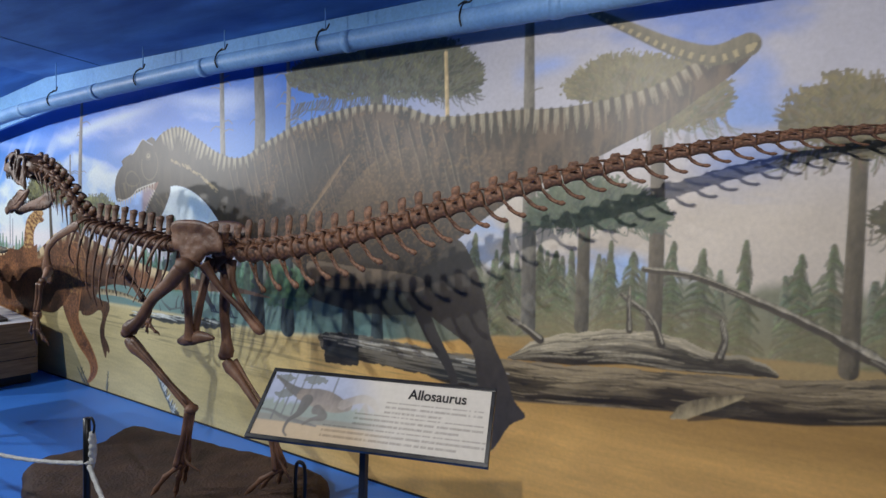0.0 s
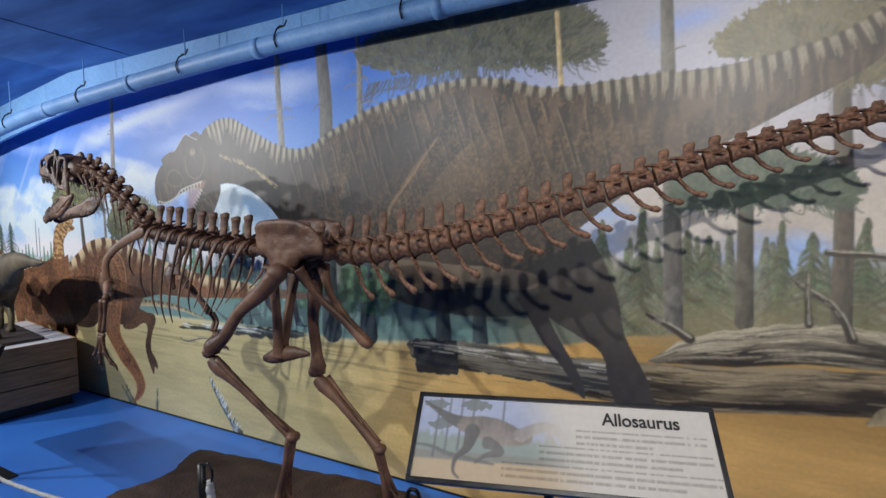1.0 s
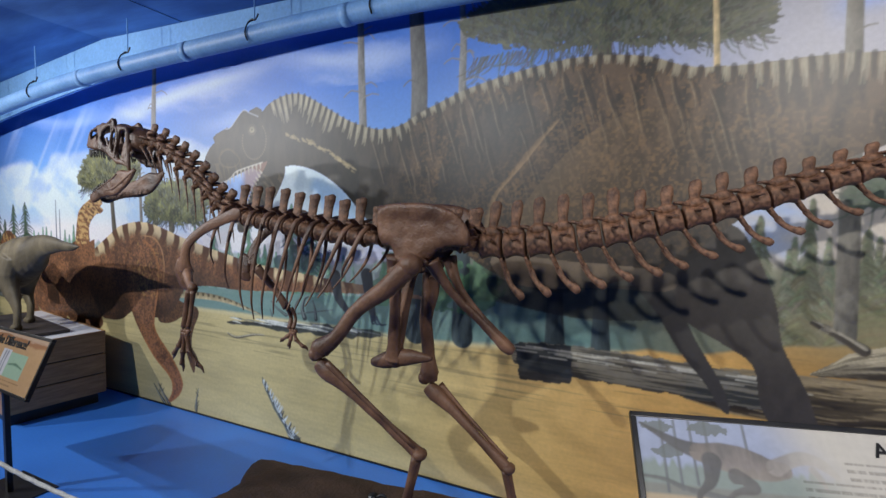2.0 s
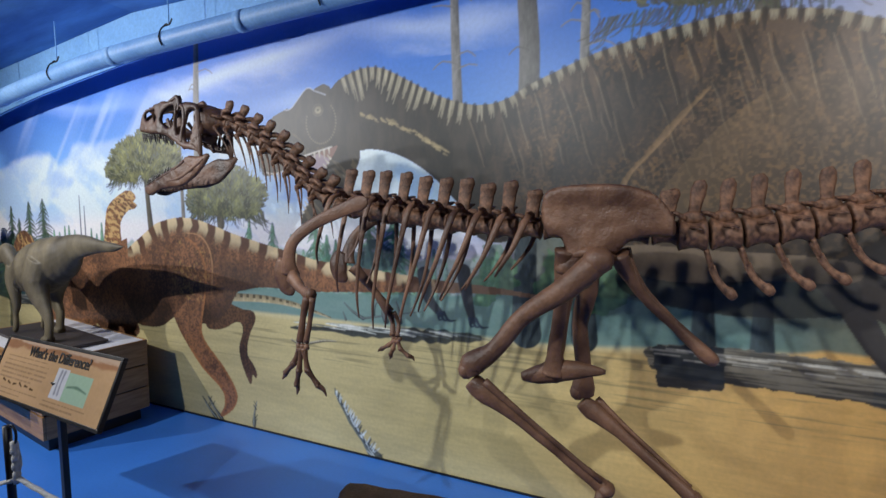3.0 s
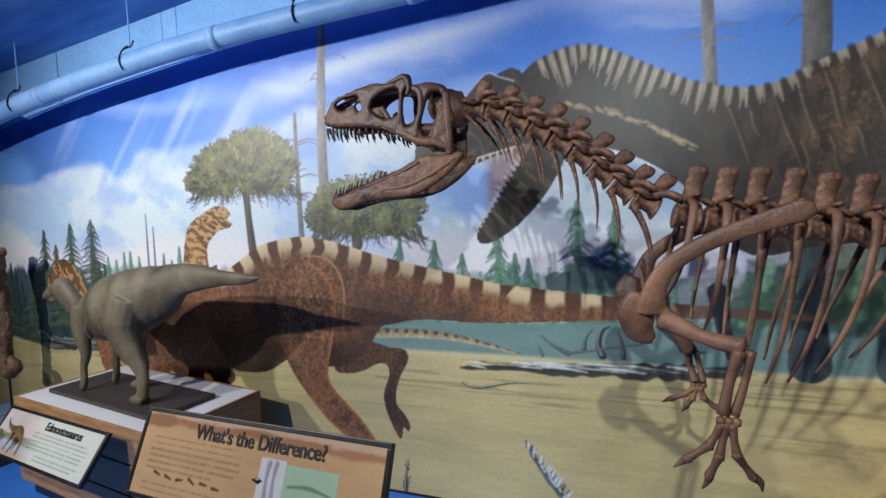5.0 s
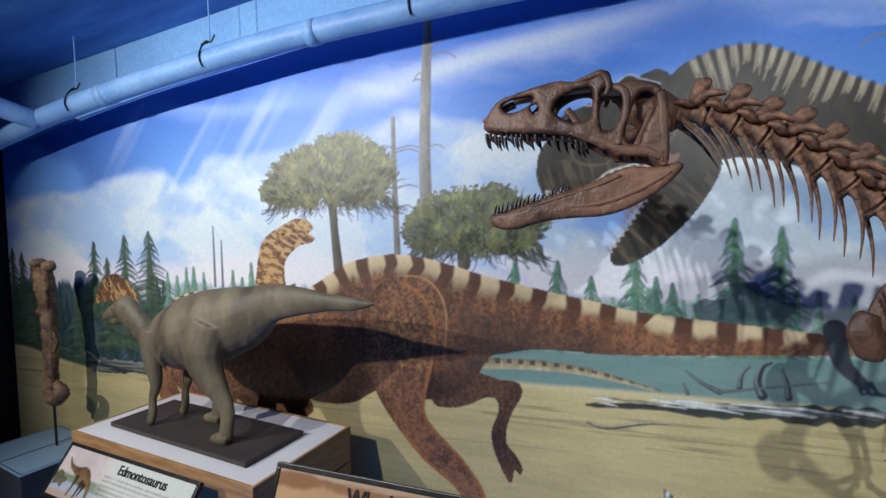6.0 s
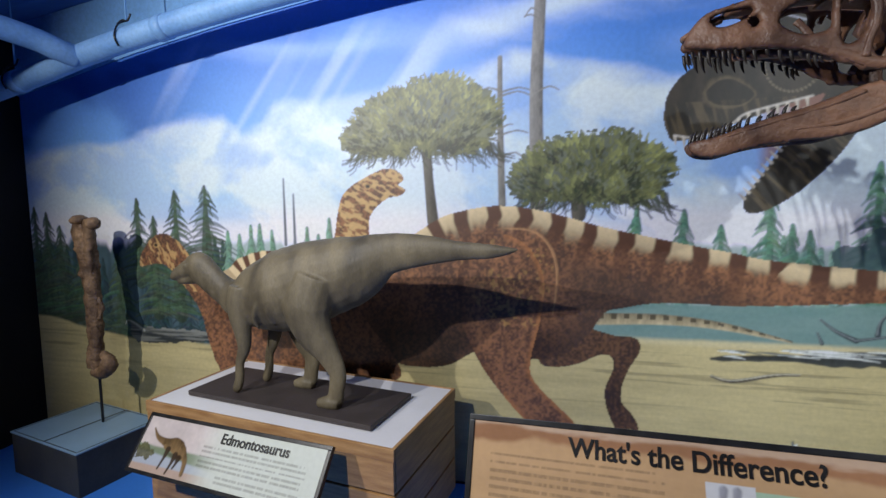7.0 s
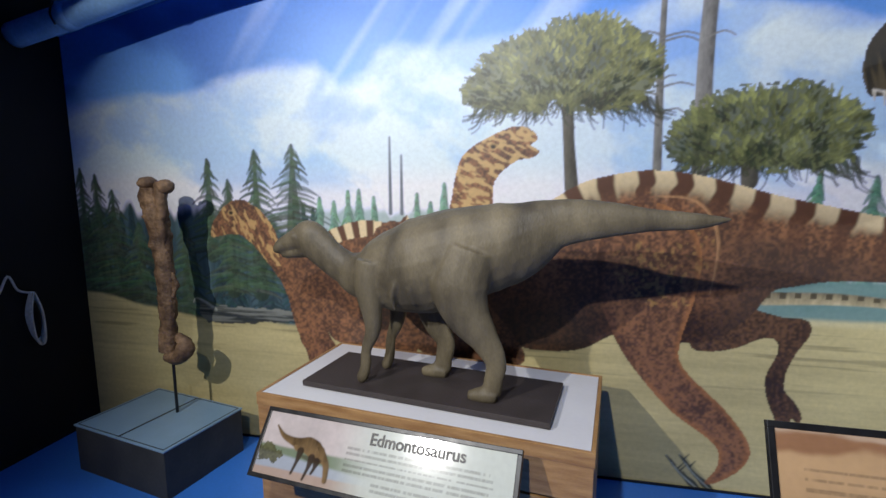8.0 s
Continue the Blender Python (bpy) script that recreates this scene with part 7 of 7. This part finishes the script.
tube(bm, [(-0.03, 0, 0.39), (-0.025, 0, 0.46), (-0.015, 0, 0.58), (-0.012, 0, 0.75), (-0.015, 0, 0.95), (-0.03, 0, 1.12), (-0.04, 0, 1.24), (-0.045, 0, 1.33)], [0.046, 0.050, 0.044, 0.046, 0.053, 0.056, 0.058, 0.058], 0.8, 22, (0, 1, 0), 9, 0.2)
tube(bm, [(-0.075, 0.0, 1.35), (-0.09, 0.0, 1.28), (-0.08, 0.0, 1.17), (-0.05, 0.0, 1.05)], [0.040, 0.040, 0.026, 0.012], 0.8, 12, (0, 1, 0), 6, 0.2)
tube(bm, [(0.03, -0.02, 1.36), (0.02, -0.02, 1.27), (0.005, -0.02, 1.1), (0.0, -0.02, 0.92)], [0.034, 0.030, 0.026, 0.012], 0.9, 12, (0, 1, 0), 6, 0.2)
ball(bm, (0.045, -0.015, 1.335), (0.040, 0.042, 0.040), 3)
ball(bm, (-0.07, 0.0, 1.355), (0.048, 0.045, 0.036), 3)
tube(bm, [(0.035, -0.01, 0.50), (0.078, -0.012, 0.46), (0.072, -0.012, 0.40), (0.02, -0.01, 0.362), (-0.04, -0.005, 0.372)], [0.018, 0.042, 0.046, 0.042, 0.034], 0.95, 14, (0, 1, 0), 6, 0.08)
tube(bm, [(0.03, 0.0, 0.86), (0.042, 0.0, 0.80), (0.03, 0.0, 0.72)], [0.012, 0.020, 0.010], 0.8, 9, (0, 1, 0), 5, 0.3)
for v in bm.verts:
    v.co.z = 0.31 + (v.co.z - 0.36) * 0.92
    v.co += Vector((1, 1, 0.4)) * 0.008 * noise.noise(v.co * 18) + Vector((1, 0.7, 0)) * 0.007 * noise.noise(Vector((v.co.x * 55, v.co.y * 55, v.co.z * 22)))
part("bone", bm, BONE_PALE, fossil)
bm = bmesh.new()
tube(bm, [(-0.01, 0, 0.0), (-0.01, 0, 0.2), (-0.01, 0, 0.40)], [0.008] * 3, 1, 8, (0, 1, 0), 2)
part("rod", bm, BLACK_METAL, fossil)


# ---- rope barrier ----
def rope_post(x, y, top):
    ob = thing("rope_post", "slim black barrier post with an open ring at its top", "barrier post", "rope barrier", at=pose(x, y, 0))
    bm = bmesh.new()
    tube(bm, [(0, 0, 0.008), (0, 0, top * 0.5), (0, 0, top)], [0.0135] * 3, 1, 12, (0, 1, 0), 2)
    part("post", bm, BLACK_METAL, ob)
    bm = bmesh.new()
    tube(bm, [(0, 0, 0), (0, 0, 0.008), (0, 0, 0.012)], [0.15, 0.15, 0.13], 1, 28, (0, 1, 0), 1)
    part("foot_plate", bm, BLACK_METAL, ob)
    bm = bmesh.new()
    tube(bm, [(0.012, 0, top - 0.005), (0.035, 0, top + 0.008), (0.055, 0, top - 0.015), (0.05, 0, top - 0.05), (0.03, 0, top - 0.062), (0.012, 0, top - 0.05)], [0.0045] * 6, 1, 8, (0, 1, 0), 5)
    part("ring", bm, BLACK_METAL, ob)
    bm = bmesh.new()
    for k in range(4):
        ball(bm, (0.038 + 0.004 * (k % 2), 0, top - 0.085 - 0.03 * k), (0.014, 0.013, 0.02), 2)
    tube(bm, [(0.04, 0, top - 0.05), (0.042, 0.004, top - 0.13), (0.036, 0, top - 0.21)], [0.010, 0.013, 0.009], 1, 9, (0, 1, 0), 5, 0.3)
    part("knot", bm, ROPE_WHITE, ob, "knotted end of white rope")
    return ob


rope_post(-2.473, -1.49, 0.850)
rope_post(-4.635, -1.643, 0.825)


def rope(a, b, sag, label):
    """A twisted rope hanging between two points."""
    a, b = Vector(a), Vector(b)
    bm = bmesh.new()
    count, seg = 90, 9
    rings = []
    for i in range(count + 1):
        t = i / count
        c = a.lerp(b, t) - Vector((0, 0, sag * 4 * t * (1 - t)))
        d = (b - a).normalized()
        side = d.cross(Vector((0, 0, 1))).normalized()
        up = side.cross(d)
        ring = []
        for k in range(seg):
            g = 2 * math.pi * k / seg
            r = 0.0085 * (1 + 0.16 * math.cos(3 * (g - i * 0.55)))
            ring.append(bm.verts.new(c + (side * math.cos(g) + up * math.sin(g)) * r))
        rings.append(ring)
    for p, q in zip(rings, rings[1:]):
        for k in range(seg):
            bm.faces.new((p[k], p[(k + 1) % seg], q[(k + 1) % seg], q[k]))
    bm.faces.new(rings[0])
    bm.faces.new(rings[-1])
    return tagged(part("barrier_rope", bm, ROPE_WHITE), label, "rope", "rope barrier")


rope((-2.44, -1.492, 0.665), (-4.60, -1.643, 0.640), 0.13, "white twisted rope hanging between two barrier posts")
rope((-2.435, -1.50, 0.655), (-0.95, -1.85, 0.66), 0.16, "white twisted rope sagging towards the visitors' path")
rope((-4.60, -1.65, 0.630), (-6.75, -1.80, 0.62), 0.20, "white twisted rope sagging along the crate")


# ---- pipe under the ceiling ----
def pipe_run(name, pts, r, label):
    ob = thing(name, label, "pipe", at=pose(*pts[0]))
    home = ob.matrix_world.inverted()
    bm = bmesh.new()
    tube(bm, pts, [r] * len(pts), 1, 20, (0, 0.02, 1), 6)
    bm.transform(home)
    part("pipe_body", bm, PIPE_BLUE, ob)
    return ob, home


PIPE_X = [-8.95, -8.5, -8.0, -7.4, -6.8, -6.3, -5.5, -4.5, -3.4, -1.5, 3.9]
PIPE_YS = [-0.25, -0.25, -0.25, -0.25, -0.25, -0.24, -0.22, -0.19, -0.16, -0.155, -0.155]
PIPE_ZS = [2.23, 2.32, 2.43, 2.53, 2.61, 2.67, 2.73, 2.79, 2.84, 2.845, 2.845]


def on_pipe(x):
    return float(np.interp(x, PIPE_X, PIPE_YS)), float(np.interp(x, PIPE_X, PIPE_ZS))


pipe, home = pipe_run("ceiling_pipe", list(zip(PIPE_X, PIPE_YS, PIPE_ZS)), 0.062, "long pipe wrapped in light blue under the ceiling")
for x in (-8.6, -7.55, -6.1, -4.9, -3.55, -2.2, -0.9, 0.4, 1.7):
    bm = bmesh.new()
    tube(bm, [(x + k, *on_pipe(x + k)) for k in (-0.03, 0.0, 0.03)], [0.066] * 3, 1, 20, (0, 0.02, 1), 1)
    bm.transform(home)
    part("pipe_sleeve", bm, PIPE_BLUE, pipe)
by, bz = on_pipe(-8.15)
branch, home2 = pipe_run("branch_pipe", [(-8.13, by - 0.02, bz), (-8.16, by - 0.10, bz + 0.02), (-8.22, by - 0.22, bz + 0.06), (-8.34, -0.8, bz + 0.10), (-8.5, -1.6, bz + 0.11), (-8.62, -3.2, bz + 0.11), (-8.7, -4.95, bz + 0.11)], 0.060, "blue pipe branching off towards the visitors' side")
for k, x in enumerate((-8.62, -7.79, -6.75, -5.54, -4.28, -3.34, -2.40, -1.40, -0.40, 0.60)):
    py, pz = on_pipe(x)
    hook = thing("pipe_hanger", "thin dark wire hanger holding the blue pipe", "hanger", "pipe hangers", at=pose(x, py, pz))
    top = ceil_at(x) - pz
    bm = bmesh.new()
    tube(bm, [(0, 0, top), (0.002, 0, top * 0.6), (0, 0, 0.095)], [0.004] * 3, 1, 6, (0, 1, 0), 3)
    part("wire", bm, TRIM_BLUE, hook)
    bm = bmesh.new()
    tube(bm, [(-0.05, -0.01, 0.085), (-0.012, -0.012, 0.102), (0.02, -0.012, 0.094), (0.045, -0.01, 0.13)], [0.005] * 4, 1, 6, (0, 1, 0), 4)
    part("clip", bm, BLACK_METAL, hook)
    bm = bmesh.new()
    tube(bm, [(0.0, 0.0, 0.10), (-0.008, -0.045, 0.068), (-0.012, -0.069, 0.0), (-0.008, -0.05, -0.048)], [0.005] * 4, 1, 6, (1, 0, 0), 5)
    part("strap", bm, BLACK_METAL, hook)
bm = bmesh.new()
for x in (-5.2, -1.6):
    box(bm, (x - 0.002, -5.0, CEIL - 0.003), (x + 0.002, -0.02, CEIL - 0.0005))
for y in (-1.25, -2.6, -3.9):
    box(bm, (-6.19, y - 0.002, CEIL - 0.003), (3.9, y + 0.002, CEIL - 0.0005))
tagged(part("ceiling_seams", bm, DULL_BLACK, smooth=False), "thin dark seams between ceiling boards", "ceiling", kind="structure")

# ---- coil of white cord on the black left end ----
cord = thing("hanging_cord", "coil of white cord hanging on the black surface at the left end", "cord", at=pose(-8.955, -0.42, 0.86))
bm = bmesh.new()
tube(bm, [(0.012, -0.26, 0.0), (0.012, -0.16, 0.035), (0.014, -0.08, 0.05), (0.014, -0.02, 0.14), (0.014, 0.02, 0.06), (0.014, 0.09, 0.03)], [0.006] * 6, 1, 7, (1, 0, 0), 6)
part("cord_line", bm, ROPE_WHITE, cord)
for k in range(4):
    bm = bmesh.new()
    o = 0.008 * k
    tube(bm, [(0.014 + o, 0.08, 0.04), (0.014 + o, 0.045 + o * 0.5, -0.08), (0.014 + o, 0.07, -0.21 - o), (0.014 + o, 0.11, -0.22 - o), (0.014 + o, 0.125 - o * 0.4, -0.09), (0.014 + o, 0.085, 0.03)], [0.005] * 6, 1, 7, (1, 0, 0), 6)
    part("cord_loop", bm, ROPE_WHITE, cord)
bm = bmesh.new()
ball(bm, (0.006, -0.02, 0.14), (0.006, 0.01, 0.01), 1)
part("hook", bm, BLACK_METAL, cord)
